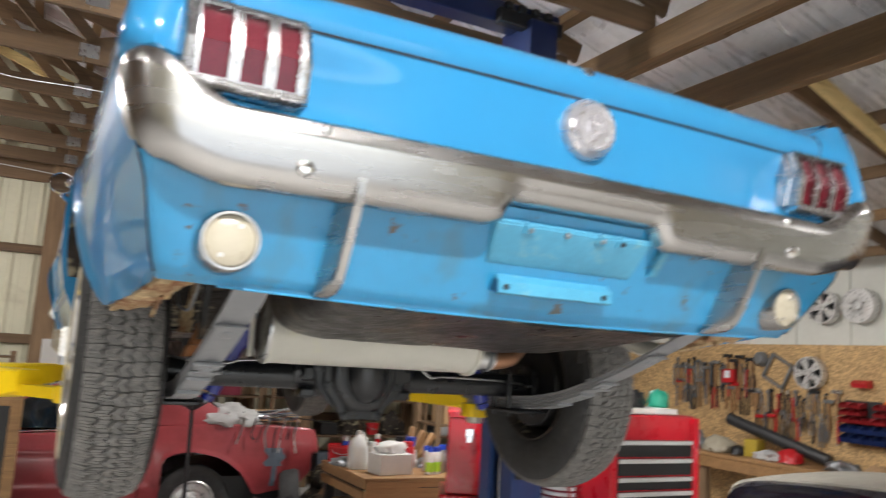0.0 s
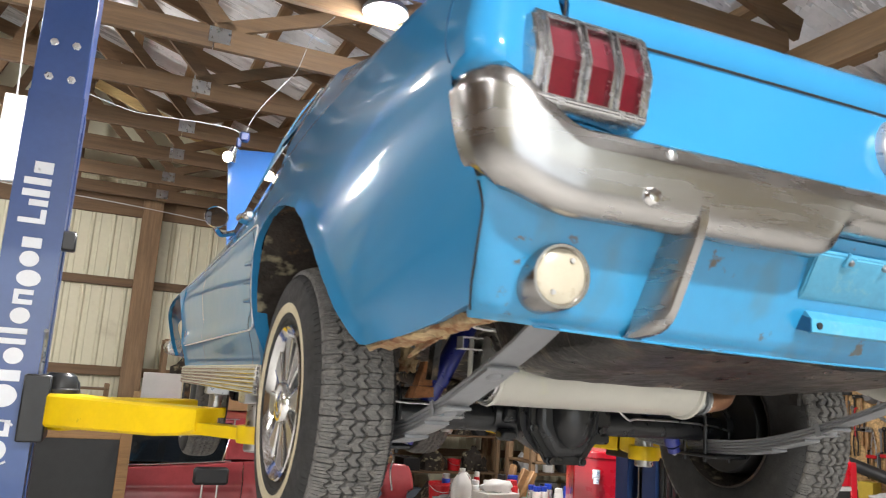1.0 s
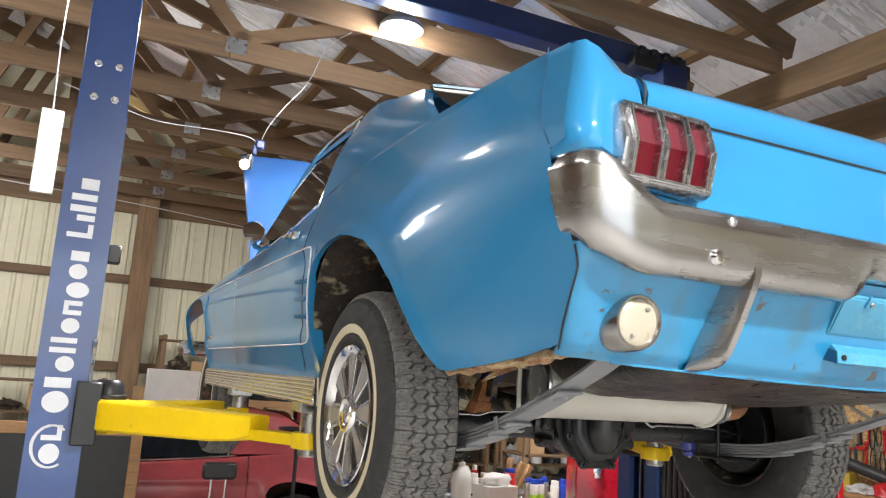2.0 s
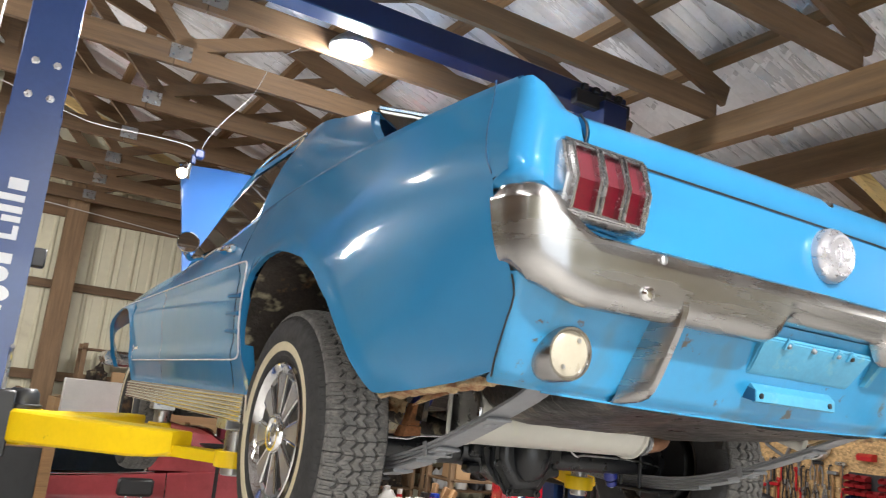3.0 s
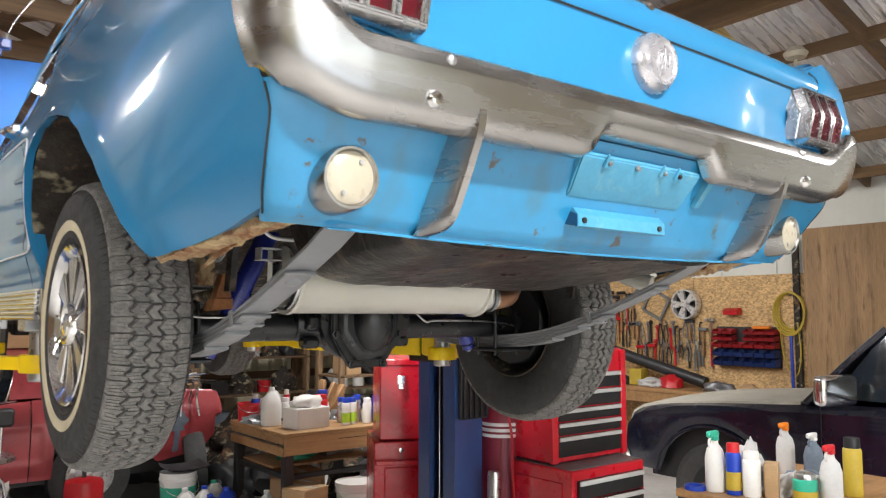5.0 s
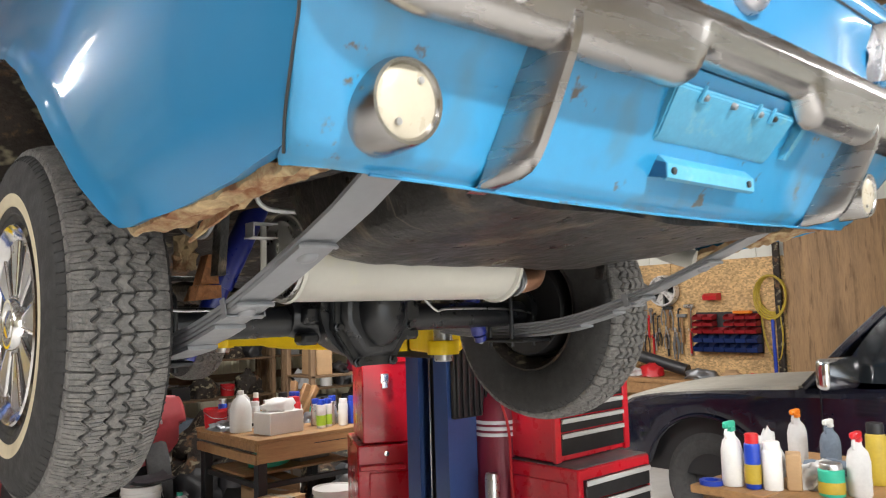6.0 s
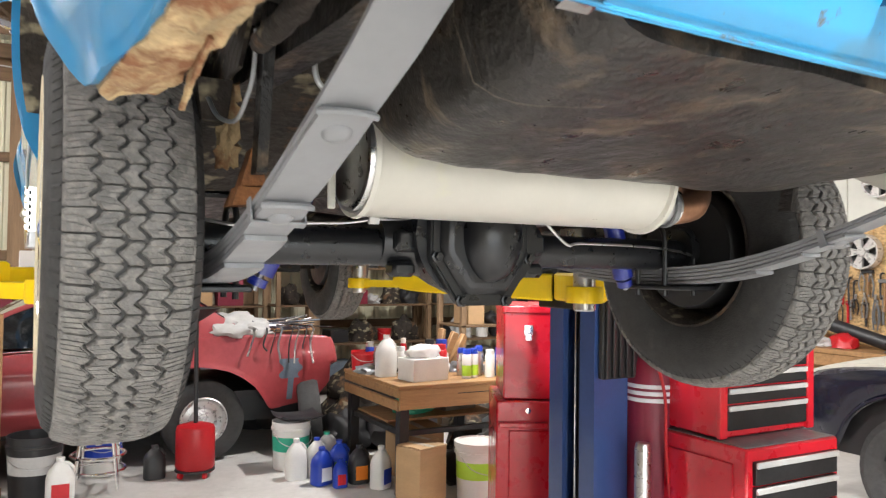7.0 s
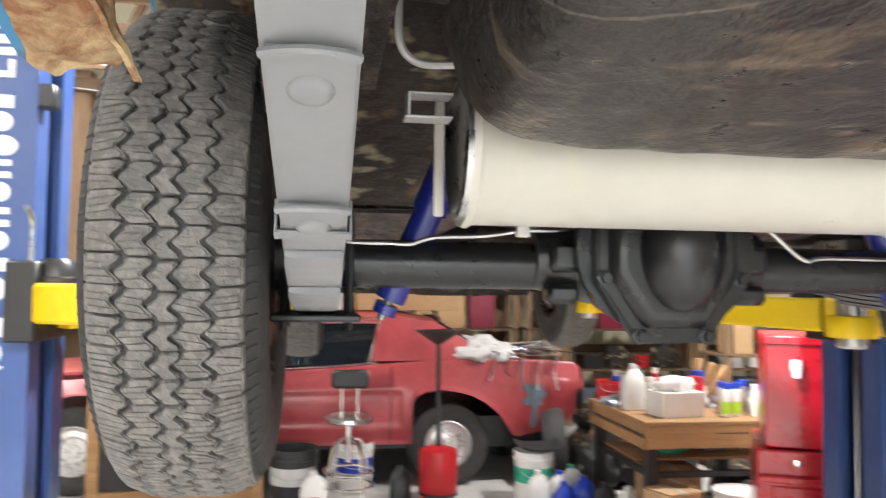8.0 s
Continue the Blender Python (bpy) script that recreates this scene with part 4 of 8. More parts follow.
def bumper_guard(car, s):
    ridge = [(-1.098, 1.925), (-1.096, 1.905), (-1.087, 1.880), (-1.060, 1.826), (-1.035, 1.780), (-1.024, 1.764), (-1.010, 1.752), (-0.992, 1.745), (-0.965, 1.741), (-0.925, 1.738)]
    base = [(-1.040, 1.925), (-1.031, 1.905), (-1.018, 1.880), (-0.985, 1.826), (-0.957, 1.780), (-0.949, 1.764), (-0.943, 1.752), (-0.937, 1.745), (-0.927, 1.741), (-0.915, 1.738)]
    bm = B()
    rings = []
    for (y0, z0), (y1, z1) in zip(ridge, base):
        x = s * 0.462
        rings.append([(x - 0.016, y1, z1 - 0.002), (x - 0.0115, y0 + 0.012, z0), (x - 0.007, y0 + 0.001, z0), (x + 0.007, y0 + 0.001, z0), (x + 0.0115, y0 + 0.012, z0), (x + 0.016, y1, z1 - 0.002)])
    loft(bm, rings)
    part("bumper_guard", bm, CHROME, car, "dull chrome bumper guard", 50)


def tail_lamp(car, s):
    """Three upright lenses in a chrome bezel, folded: upright below, leaning forward above."""
    lamp = thing_part("tail_lamp", car)
    fold = [(-1.080, 2.036), (-1.094, 2.100), (-1.075, 2.166)]

    def strip(x0, x1, o, back=0.060, sharp=0.0016, lo=0.0, hi=1.0):
        """A bar across the lamp's fold from x0 to x1, standing o proud of it; lo, hi: the stretch of its height."""
        zs = [z for z in sorted({2.036 + 0.130 * lo, 2.100, 2.036 + 0.130 * hi}) if 2.036 + 0.130 * lo - 1e-6 <= z <= 2.036 + 0.130 * hi + 1e-6]
        pr = [(float(np.interp(z, [p[1] for p in fold], [p[0] for p in fold])), z) for z in zs]
        poly = [(y - o, z) for y, z in pr] + [(y + back, z) for y, z in pr[::-1]]
        bm = prism(B(), poly, min(s * x0, s * x1), max(s * x0, s * x1), "x")
        if sharp:
            bmesh.ops.bevel(bm, geom=bm.edges[:], offset=sharp, segments=2, affect="EDGES")
        return bm
    wins = ((0.676, 0.7215), (0.6195, 0.6575), (0.5665, 0.6015))
    edges = [0.7275] + [v for w in wins for v in (w[1], w[0])] + [0.5545]
    for x1, x0 in zip(edges[::2], edges[1::2]):
        if x1 - x0 > 0.012:
            for a, b in ((x0, x0 + 0.0065), (x1 - 0.0065, x1)):
                part("bezel_bar", strip(a, b, 0.012), BEZEL, lamp, "chrome bezel bar")
            part("bezel_groove", strip(x0 + 0.0066, x1 - 0.0066, 0.003, 0.060, 0.0), BEZEL, lamp)
        else:
            part("bezel_bar", strip(x0, x1, 0.010), BEZEL, lamp, "chrome bezel bar")
    for x0, x1 in wins:
        part("lens", strip(x0, x1, -0.0035, 0.02, 0.0, 0.03, 0.4923), LENS_RED, lamp, "dark red lens")
        # Upper half takes the paler red that stands in for light on its slope.
        part("lens", strip(x0, x1, -0.0030, 0.02, 0.0, 0.4924, 0.99), LENS_PINK, lamp, "upper red lens in a paler, lit tone")
        part("lens_rim", strip(x0, x1, 0.0085, 0.02, 0.001, 0.0, 0.045), BEZEL, lamp, "raised chrome lens rim")
        part("lens_rim", strip(x0, x1, 0.0095, 0.02, 0.001, 0.955, 1.0), BEZEL, lamp, "raised chrome lens rim")
    # inner end, sloping back in two facets to the tail panel
    rings = [[(s * x, y + d, z) for x, d in ((0.5550, -0.010), (0.5500, -0.009), (0.5440, 0.012), (0.5400, 0.014), (0.5340, 0.040), (0.5550, 0.050))] for y, z in fold]
    part("bezel_end", loft(B(), rings), BEZEL, lamp, "sloping chrome inner end of the bezel", 15)
    # rolled foot and head of the bezel
    a, b = min(s * 0.553, s * 0.742), max(s * 0.553, s * 0.742)
    bm = prism(B(), [(-1.074, 2.020), (-1.088, 2.024), (-1.096, 2.032), (-1.094, 2.039), (-1.086, 2.042), (-1.03, 2.042), (-1.03, 2.020)], a, b, "x")
    bmesh.ops.bevel(bm, geom=bm.edges[:], offset=0.0025, segments=2, affect="EDGES")
    part("bezel_foot", bm, BEZEL, lamp, "rolled chrome foot of the bezel")
    bm = prism(B(), [(-1.086, 2.1655), (-1.080, 2.174), (-1.040, 2.176), (-1.025, 2.1655)], a, b, "x")
    bmesh.ops.bevel(bm, geom=bm.edges[:], offset=0.002, segments=2, affect="EDGES")
    part("bezel_head", bm, BEZEL, lamp)
    # outer end, folded back in facets towards the body side
    rings = [[(s * x, y + d, z) for x, d in ((0.7272, -0.008), (0.7335, 0.004), (0.7385, 0.002), (0.7405, -0.003), (0.7440, -0.001), (0.7540, 0.024), (0.7575, 0.026), (0.7575, 0.045), (0.7272, 0.045))] for y, z in fold]
    part("bezel_end", loft(B(), rings), BEZEL, lamp, "faceted chrome outer end of the bezel", 15)
    bead = [(0.545, -1.040, 2.022), (0.575, -1.046, 2.014), (0.64, -1.060, 2.012), (0.735, -1.064, 2.013), (0.757, -1.066, 2.024), (0.765, -1.066, 2.060), (0.765, -1.064, 2.13)]
    part("surround", tube(B(), [(s * x, y, z) for x, y, z in bead], 0.0075, 8, 4), PAINT, lamp)
    c = Vector((s * 0.7275, 0.0, 2.036))
    lamp.matrix_basis = Matrix.Translation((0.020 if s > 0 else -0.009, 0.0, 0)) @ Matrix.Translation(c) @ Matrix.Diagonal((0.965, 1.0, 0.935, 1.0)) @ Matrix.Translation(-c)


def thing_part(name, parent):
    """An Empty part that gathers sub-parts."""
    ob = new(name)
    ob.parent = parent
    ob.matrix_parent_inverse = INV[parent]
    ob.empty_display_size = 0.05
    INV[ob] = Matrix()
    return ob


def backup_light(car, s):
    c = Vector((s * 0.639 + (0.018 if s > 0 else 0.0), -0.998, 1.812))
    d = Vector((s * 0.02, -1.0, -0.10)).normalized()
    m = look(c, c - d)
    b = part("backup_light", lathe(B(), [(0.060, -0.075), (0.056, -0.04), (0.050, -0.004), (0.047, 0.003), (0.043, 0.003), (0.040, -0.002), (0.0, -0.003)], m, 32), CHROME, car, "round chrome backup light housing")
    part("lens", lathe(B(), [(0, 0.004), (0.02, 0.0035), (0.036, 0.001), (0.040, -0.002)], m, 28), LENS_WHITE, b, "yellowed white lens")
    for a in (60, 240):
        bm = B()
        p = m @ Vector((0.028 * math.cos(radians(a)), 0.028 * math.sin(radians(a)), 0.003))
        cyl(bm, p, p + d * 0.003, 0.004, n=10)
        part("screw", bm, STEEL, b)


def fuel_cap(car):
    c = Vector((0.0, -1.072, 2.10))
    m = look(c, c + Vector((0, 1, 0.05)))
    b = part("fuel_cap", lathe(B(), [(0.0, 0.030), (0.018, 0.030), (0.020, 0.026), (0.036, 0.025), (0.040, 0.029), (0.045, 0.029), (0.048, 0.022), (0.056, 0.016), (0.060, 0.006), (0.060, -0.02)], m, 40), CAP, car, "round dull chrome fuel cap with a plain raised badge")
    bm = B()
    for x, z, w, h in ((0, 0, 0.008, 0.05), (-0.013, 0.004, 0.007, 0.03), (0.013, 0.004, 0.007, 0.03), (0, 0.012, 0.036, 0.006)):
        box(bm, (x, z, 0.030), (w, h, 0.008), 0.002, m)
    part("badge", bm, CAP, b)
    part("trunk_lock", lathe(B(), [(0, 0.012), (0.012, 0.011), (0.018, 0.004), (0.020, -0.01)], look((0, -1.062, 2.212), (0, 0, 2.10)), 20), BRIGHT, car, "chrome trunk lock")


def plate_mount(car):
    bm = prism(B(), [(-1.047, 1.909), (-1.051, 1.900), (-1.005, 1.838), (-0.992, 1.830), (-0.97, 1.84), (-1.02, 1.909)], -0.182, 0.190, "x")
    for v in bm.verts:
        if v.co.z < 1.86:
            v.co.x *= 0.93
    bmesh.ops.bevel(bm, geom=bm.edges[:], offset=0.003, segments=2, affect="EDGES")
    b = part("plate_recess", bm, PAINT_PALE, car, "bare licence plate mount, empty")
    for x in (-0.105, -0.02, 0.065, 0.115):
        m = look((x, -1.047, 1.894), (x, -0.047, 2.60))
        if x != -0.02:
            bm = box(B(), (0, 0, 0.002), (0.020, 0.020, 0.004), 0.001, m)
            box(bm, (-0.012, 0.004, 0.003), (0.004, 0.026, 0.006), 0.001, m)
            part("clip", bm, PAINT_PALE, b, "pressed plate clip")
        part("screw", lathe(B(), [(0, 0.009), (0.004, 0.008), (0.006, 0.004), (0.006, -0.004)], m, 10), UNDER_RUST if x > 0.1 else GREY_METAL, b)
    part("tab", prism(B(), [(-1.047, 1.905), (-1.060, 1.895), (-1.018, 1.842), (-0.998, 1.846)], 0.186, 0.204, "x", pose(0, 0, 0, 0, 0, 2)), PAINT_PALE, b, "bent side tab")
    bm = prism(B(), [(-0.992, 1.774), (-0.998, 1.777), (-0.998, 1.799), (-0.980, 1.818), (-0.970, 1.822), (-0.960, 1.815), (-0.980, 1.797), (-0.990, 1.774)], -0.138, 0.132, "x")
    p = part("plate_bracket", bm, PAINT_PALE, car, "bent pale blue plate bracket")
    part("end_tab", prism(B(), [(-0.996, 1.776), (-0.996, 1.800), (-0.965, 1.812), (-0.955, 1.785)], -0.1395, -0.1385, "x"), SEAM, p)
    for x in (-0.122, 0.112):
        part("screw", cyl(B(), (x, -0.996, 1.788), (x, -1.0015, 1.788), 0.006, n=10), BLACK, p)


rear_bumper(blue)
for s in (-1, 1):
    bumper_guard(blue, s)
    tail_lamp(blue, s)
    backup_light(blue, s)
fuel_cap(blue)
plate_mount(blue)

# sill moulding, pinstripe, scoop bars, door handle, mirror
for s in (-1, 1):
    bm = B()
    for k in range(6):
        z = 1.600 + k * 0.013
        cyl(bm, (s * 0.830, 0.245, z), (s * 0.830, 2.32, z), 0.0058, n=10)
    span(bm, min(s * 0.78, s * 0.829), max(s * 0.78, s * 0.829), 0.245, 2.32, 1.592, 1.676)
    part("sill_moulding", bm, BRIGHT, blue, "ribbed bright sill moulding")
    def on(y, z, o=0.003):
        return (s * (body_x(y, z) + o), y, z)
    stripe = [on(y, 2.094) for y in np.linspace(2.9, 0.40, 16)] + [on(0.352, 2.085), on(0.335, 2.05), on(0.335, 1.95), on(0.338, 1.86), on(0.352, 1.80), on(0.40, 1.782)] + [on(y, 1.780) for y in np.linspace(0.5, 2.30, 12)]
    part("pinstripe", tube(B(), stripe, 0.0028, 6, 2), LETTER, blue, "thin white pinstripe round the side cove")
    for z in (1.868, 1.926, 1.984):
        bm = B()
        p, q = Vector(on(0.385, z, 0.002)), Vector(on(0.52, z + 0.006, 0.006))
        cyl(bm, p, q, 0.009, 0.006, 8)
        part("scoop_bar", bm, PAINT, blue)
    bm = tube(B(), [on(0.60, 2.165, 0.0), on(0.62, 2.168, 0.03), on(0.70, 2.17, 0.034), on(0.73, 2.168, 0.0)], 0.010, 8, 4)
    box(bm, on(0.60, 2.165, 0.014), (0.03, 0.035, 0.03), 0.006)
    part("door_handle", bm, BRIGHT, blue, "chrome push-button door handle")
    part("side_badge", box(box(B(), on(2.33, 1.838, 0.003), (0.006, 0.016, 0.10), 0.002), on(2.27, 1.842, 0.003), (0.006, 0.16, 0.016), 0.002), BRIGHT, blue)
    m = look((s * 0.884, 1.15, 2.255), (s * 0.84, 3.0, 1.85))
    b = part("door_mirror", lathe(B(), [(0, -0.045), (0.026, -0.04), (0.042, -0.018), (0.047, 0.0), (0.0455, 0.004), (0.042, 0.001)], m, 28), BRIGHT, blue, "round chrome door mirror")
    part("mirror_glass", lathe(B(), [(0, 0.001), (0.0425, 0.001)], m, 28), MIRROR, b)
    part("mirror_stem", tube(B(), [(s * 0.880, 1.18, 2.215), (s * 0.85, 1.22, 2.20), (s * 0.80, 1.22, 2.215)], 0.011), BRIGHT, b)
# fuller shut lines beside the trunk lid and under its lip
for s in (-1, 1):
    part("shut_line", tube(B(), [(s * 0.692, -1.062, 2.158), (s * 0.6925, -1.066, 2.20), (s * 0.6925, -1.046, 2.229)], 0.0024, 6), BLACK, blue)
part("shut_line", tube(B(), [(x, -1.056 - 0.012 * (1 - (x / 0.76) ** 2) - 0.002, 2.161) for x in np.linspace(-0.665, 0.665, 11)], 0.0035, 6, 2), BLACK, blue)
for s in (-1, 1):
    part("shut_line", tube(B(), [(s * (body_x(tail_end(z), z) + 0.0005 + wid(s, tail_end(z))), tail_end(z) - 0.002, z) for z in np.linspace(1.925, 1.76, 6)], 0.0019, 6, 2), BLACK, blue)

# joint between the quarter panel and its end cap
for s in (-1, 1):
    seam = []
    for z, y in ((2.30, -0.925), (2.25, -0.935), (2.19, -0.950), (2.13, -0.975), (2.092, -1.000)):
        seam.append((s * (body_x(y, z) + 0.0002 + wid(s, y)), y, z))
    part("shut_line", tube(B(), seam, 0.0016, 6, 3), SEAM, blue)

# ---- wheels ----
R_T = 0.345


def crown(x):
    """How far the tread falls away towards its shoulders."""
    return 0.0 if abs(x) < 0.035 else (abs(x) - 0.035) ** 1.5 * 1.45


def tread_mesh():
    """Five zigzag ribs parted by narrow grooves; each rib is nicked into blocks, and all but the middle one are cut by fine sipes."""
    verts, faces = [], []
    n = 64
    pitch = math.tau / n
    rng = random.Random(5)
    ribs = ((-0.082, -0.0475), (-0.0435, -0.0145), (-0.0105, 0.0105), (0.0145, 0.0435), (0.0475, 0.082))
    for row, (lo, hi) in enumerate(ribs):
        xc = (lo + hi) / 2
        for k in range(n):
            a0 = (k + (0.0, 0.07, 0.16, 0.05, -0.06)[row] + rng.uniform(-0.03, 0.03)) * pitch
            h = pitch * 0.484
            amp = 0.0056
            left, right = (lo - xc, hi - xc)
            zl, zr = (0.0 if row == 0 else amp), (0.0 if row == 4 else amp)
            # the corners at a block's ends are clipped into small nicks
            nick = 0.0036
            block = [(left - zl + nick, -h), (left - zl, -h * 0.86), (left - zl * 0.8, -h * 0.62), (left + zl * 0.85, -h * 0.14), (left + zl, h * 0.02), (left + zl * 0.85, h * 0.18), (left - zl * 0.8, h * 0.66), (left - zl, h * 0.88), (left - zl + nick, h),
                     (right - zr - nick, h), (right - zr, h * 0.88), (right - zr * 0.8, h * 0.66), (right + zr * 0.85, h * 0.18), (right + zr, h * 0.02), (right + zr * 0.85, -h * 0.14), (right - zr * 0.8, -h * 0.62), (right - zr, -h * 0.86), (right - zr - nick, -h)]
            cuts = (-1.2, 1.2) if row == 2 else (-1.2, -0.44, 0.02, 0.48, 1.2) if (row + k) % 3 else (-1.2, -0.30, 0.30, 1.2)
            lean = rng.uniform(-0.004, 0.010)
            block_top = R_T - 0.0004 + rng.uniform(-0.0010, 0.0004)
            layers = [(block, 1.0, R_T - 0.011, block_top - 0.0020)]
            for c0, c1 in zip(cuts, cuts[1:]):
                bar_shape = clip_band(block, c0 * h + (0.0012 if c0 > -1 else -1), c1 * h - (0.0012 if c1 < 1 else -1), lean)
                layers.append((bar_shape, 0.80, block_top - 0.0026, block_top + rng.uniform(-0.0008, 0.0002)))
            for sub, wide, foot, top in layers:
                if len(sub) < 3:
                    continue
                base = len(verts)
                cx, ca = sum(p[0] for p in sub) / len(sub), sum(p[1] for p in sub) / len(sub)
                for r, q in ((foot, 1.0), (top - (top - foot) * 0.3, 0.985), (top, 0.90)):
                    for x, a in sub:
                        x, a = cx + (x - cx) * q * wide, ca + (a - ca) * q * (0.5 + 0.5 * wide)
                        rr = r - crown(xc + x)
                        verts.append((xc + x, rr * math.cos(a0 + a), rr * math.sin(a0 + a)))
                m = len(sub)
                faces.append([base + 2 * m + i for i in range(m)])
                for i in range(m):
                    j = (i + 1) % m
                    for b in (base, base + m):
                        faces.append((b + i, b + j, b + m + j, b + m + i))
    me = bpy.data.meshes.new("tread")
    me.from_pydata(verts, [], faces)
    bm = bmesh.new()
    bm.from_mesh(me)
    bmesh.ops.recalc_face_normals(bm, faces=bm.faces)
    bm.to_mesh(me)
    bm.free()
    me.materials.append(TREAD)
    return me


def clip_band(poly, lo, hi, skew):
    """The polygon between two slanting lines."""
    def half(ps, f):
        out = []
        for i, p in enumerate(ps):
            q = ps[(i + 1) % len(ps)]
            a, b = f(p), f(q)
            if a >= 0:
                out.append(p)
            if a * b < 0:
                t = a / (a - b)
                out.append((p[0] + (q[0] - p[0]) * t, p[1] + (q[1] - p[1]) * t))
        return out
    k = skew / 0.015
    ps = half(poly, lambda p: p[1] - lo + k * p[0])
    return half(ps, lambda p: hi - p[1] - k * p[0]) if len(ps) > 2 else []


TREAD_ME = tread_mesh()


def wheel(car, x, y, z, s, styled=True, name="wheel"):
    """A wheel at its centre; s: the side that it faces (-1 left, 1 right)."""
    w = thing_part(name, car)
    m = Matrix.Translation((x, y, z)) @ Matrix.Diagonal((s, 1, 1, 1)) @ pose(0, 0, 0, 0, 90, 0)     # local z points outboard
    half = [(0.3340 - crown(x), x) for x in (0.0, 0.02, 0.035, 0.05, 0.062, 0.074)] + [(0.318, 0.083), (0.310, 0.092), (0.296, 0.098), (0.276, 0.102), (0.252, 0.103), (0.228, 0.101), (0.208, 0.096), (0.194, 0.089), (0.187, 0.082)]
    prof = [(r, -x) for r, x in half[:0:-1]] + half
    part("tyre", lathe(B(), prof, m, 72), RUBBER, w, "worn black all-season tyre with a narrow whitewall")
    part("tread_base", lathe(B(), [(r + 0.0005, e * x) for e in (-1, 1) for r, x in (half[5::-1] if e < 0 else half[1:6])], m, 72), GROOVE, w)
    t = new("tread", TREAD_ME)
    t.parent = w
    t.matrix_parent_inverse = INV.get(w, Matrix())
    t.matrix_basis = Matrix.Translation((x, y, z)) @ Matrix.Diagonal((s, 1, 1, 1))
    t["kind"] = "stuff"
    # fine ribs where the tread meets the sidewall
    bm = B()
    for k in range(108):
        mm = m @ pose(0, 0, 0, 0, 0, (k + 0.5) * 360 / 108)
        for e in (-1, 1):
            box(bm, (0.3125, 0, e * 0.0885), (0.015, 0.0035, 0.0030), 0.0, mm @ Matrix.Translation((0.3125, 0, e * 0.0885)) @ pose(0, 0, 0, 14, e * 42, 0) @ Matrix.Translation((-0.3125, 0, -e * 0.0885)))
    tagged(part("shoulder_lug", bm, RUBBER, w), kind="stuff")
    part("whitewall", lathe(B(), [(0.2215, 0.0990), (0.2235, 0.1018), (0.2290, 0.1028), (0.2400, 0.1042), (0.2445, 0.1044), (0.2465, 0.1030)], m, 72), WHITEWALL, w, "cream whitewall ring")
    part("sidewall_ring", lathe(B(), [(0.204, 0.0935), (0.206, 0.0970), (0.209, 0.0980), (0.211, 0.0965)], m, 72), RUBBER, w)
    # rim: barrel, inner flange and face
    part("rim", lathe(B(), [(0.192, -0.088), (0.186, -0.091), (0.178, -0.080), (0.172, -0.05), (0.160, -0.03), (0.158, 0.03), (0.170, 0.05), (0.178, 0.080), (0.186, 0.091), (0.192, 0.088)], m, 48), UNDER_RUST, w, "brown rusty inner rim")
    part("rim_disc", lathe(B(), [(0.165, 0.01), (0.10, 0.03), (0.06, 0.035), (0.0, 0.035)], m, 40), BLACK, w)
    if styled:
        part("trim_ring", lathe(B(), [(0.186, 0.090), (0.190, 0.097), (0.187, 0.100), (0.182, 0.095), (0.174, 0.082), (0.168, 0.068), (0.164, 0.060)], m, 64), BRIGHT, w, "bright chrome trim ring")
        part("wheel_dish", lathe(B(), [(0.166, 0.060), (0.12, 0.068), (0.06, 0.074), (0.0, 0.075)], m, 48), ALLOY_DARK, w, "dark grey wheel cover dish")

        def wedge(r0, r1, a0, a1, z0, z1, mm, crown_r=0.0):
            q0, q1 = radians(a0), radians(a1)
            poly = [(r0 * math.cos(q0), -r0 * math.sin(q0)), (r1 * math.cos(q1), -r1 * math.sin(q1)), (r1 + crown_r, 0.0), (r1 * math.cos(q1), r1 * math.sin(q1)), (r0 * math.cos(q0), r0 * math.sin(q0))]
            return prism(B(), poly, z0, z1, "z", mm)
        for k in range(8):
            mm = m @ pose(0, 0, 0, 0, 0, 45 * k + 18)
            bm = wedge(0.050, 0.160, 10.5, 11.0, 0.066, 0.088, m @ pose(0, 0, 0, 0, 0, 45 * k + 40.5), 0.003)
            bmesh.ops.bevel(bm, geom=bm.edges[:], offset=0.0035, segments=2, affect="EDGES")
            part("spoke", bm, BLADE, w, "satin grey wheel blade")
            for e in (-1, 1):
                q = radians(45 * k + 40.5 + e * 11.6)
                p0, p1 = Vector((0.056 * math.cos(q), 0.056 * math.sin(q), 0.087)), Vector((0.158 * math.cos(q), 0.158 * math.sin(q), 0.085))
                part("spoke_edge", cyl(B(), m @ p0, m @ p1, 0.0026, 0.0034, 8), BRIGHT, w, "bright blade edge")
            part("slot_rim", wedge(0.072, 0.154, 7.0, 9.4, 0.064, 0.081, mm), BRIGHT, w, "bright slot border")
            part("slot", wedge(0.080, 0.149, 5.0, 7.8, 0.0815, 0.0822, mm), BLACK, w, "black slot")
        part("hub_cap", lathe(B(), [(0.052, 0.070), (0.052, 0.094), (0.047, 0.101), (0.041, 0.101), (0.038, 0.094), (0.030, 0.093), (0.026, 0.101), (0.012, 0.105), (0.0, 0.106)], m, 36), BRIGHT, w, "round chrome hub cap")
    part("brake_drum", lathe(B(), [(0.0, -0.105), (0.05, -0.105), (0.055, -0.095), (0.10, -0.090), (0.140, -0.088), (0.146, -0.08), (0.146, -0.02)], m, 40), BLACK, w, "black brake backing plate")
    return w


Z_HUB = 1.585
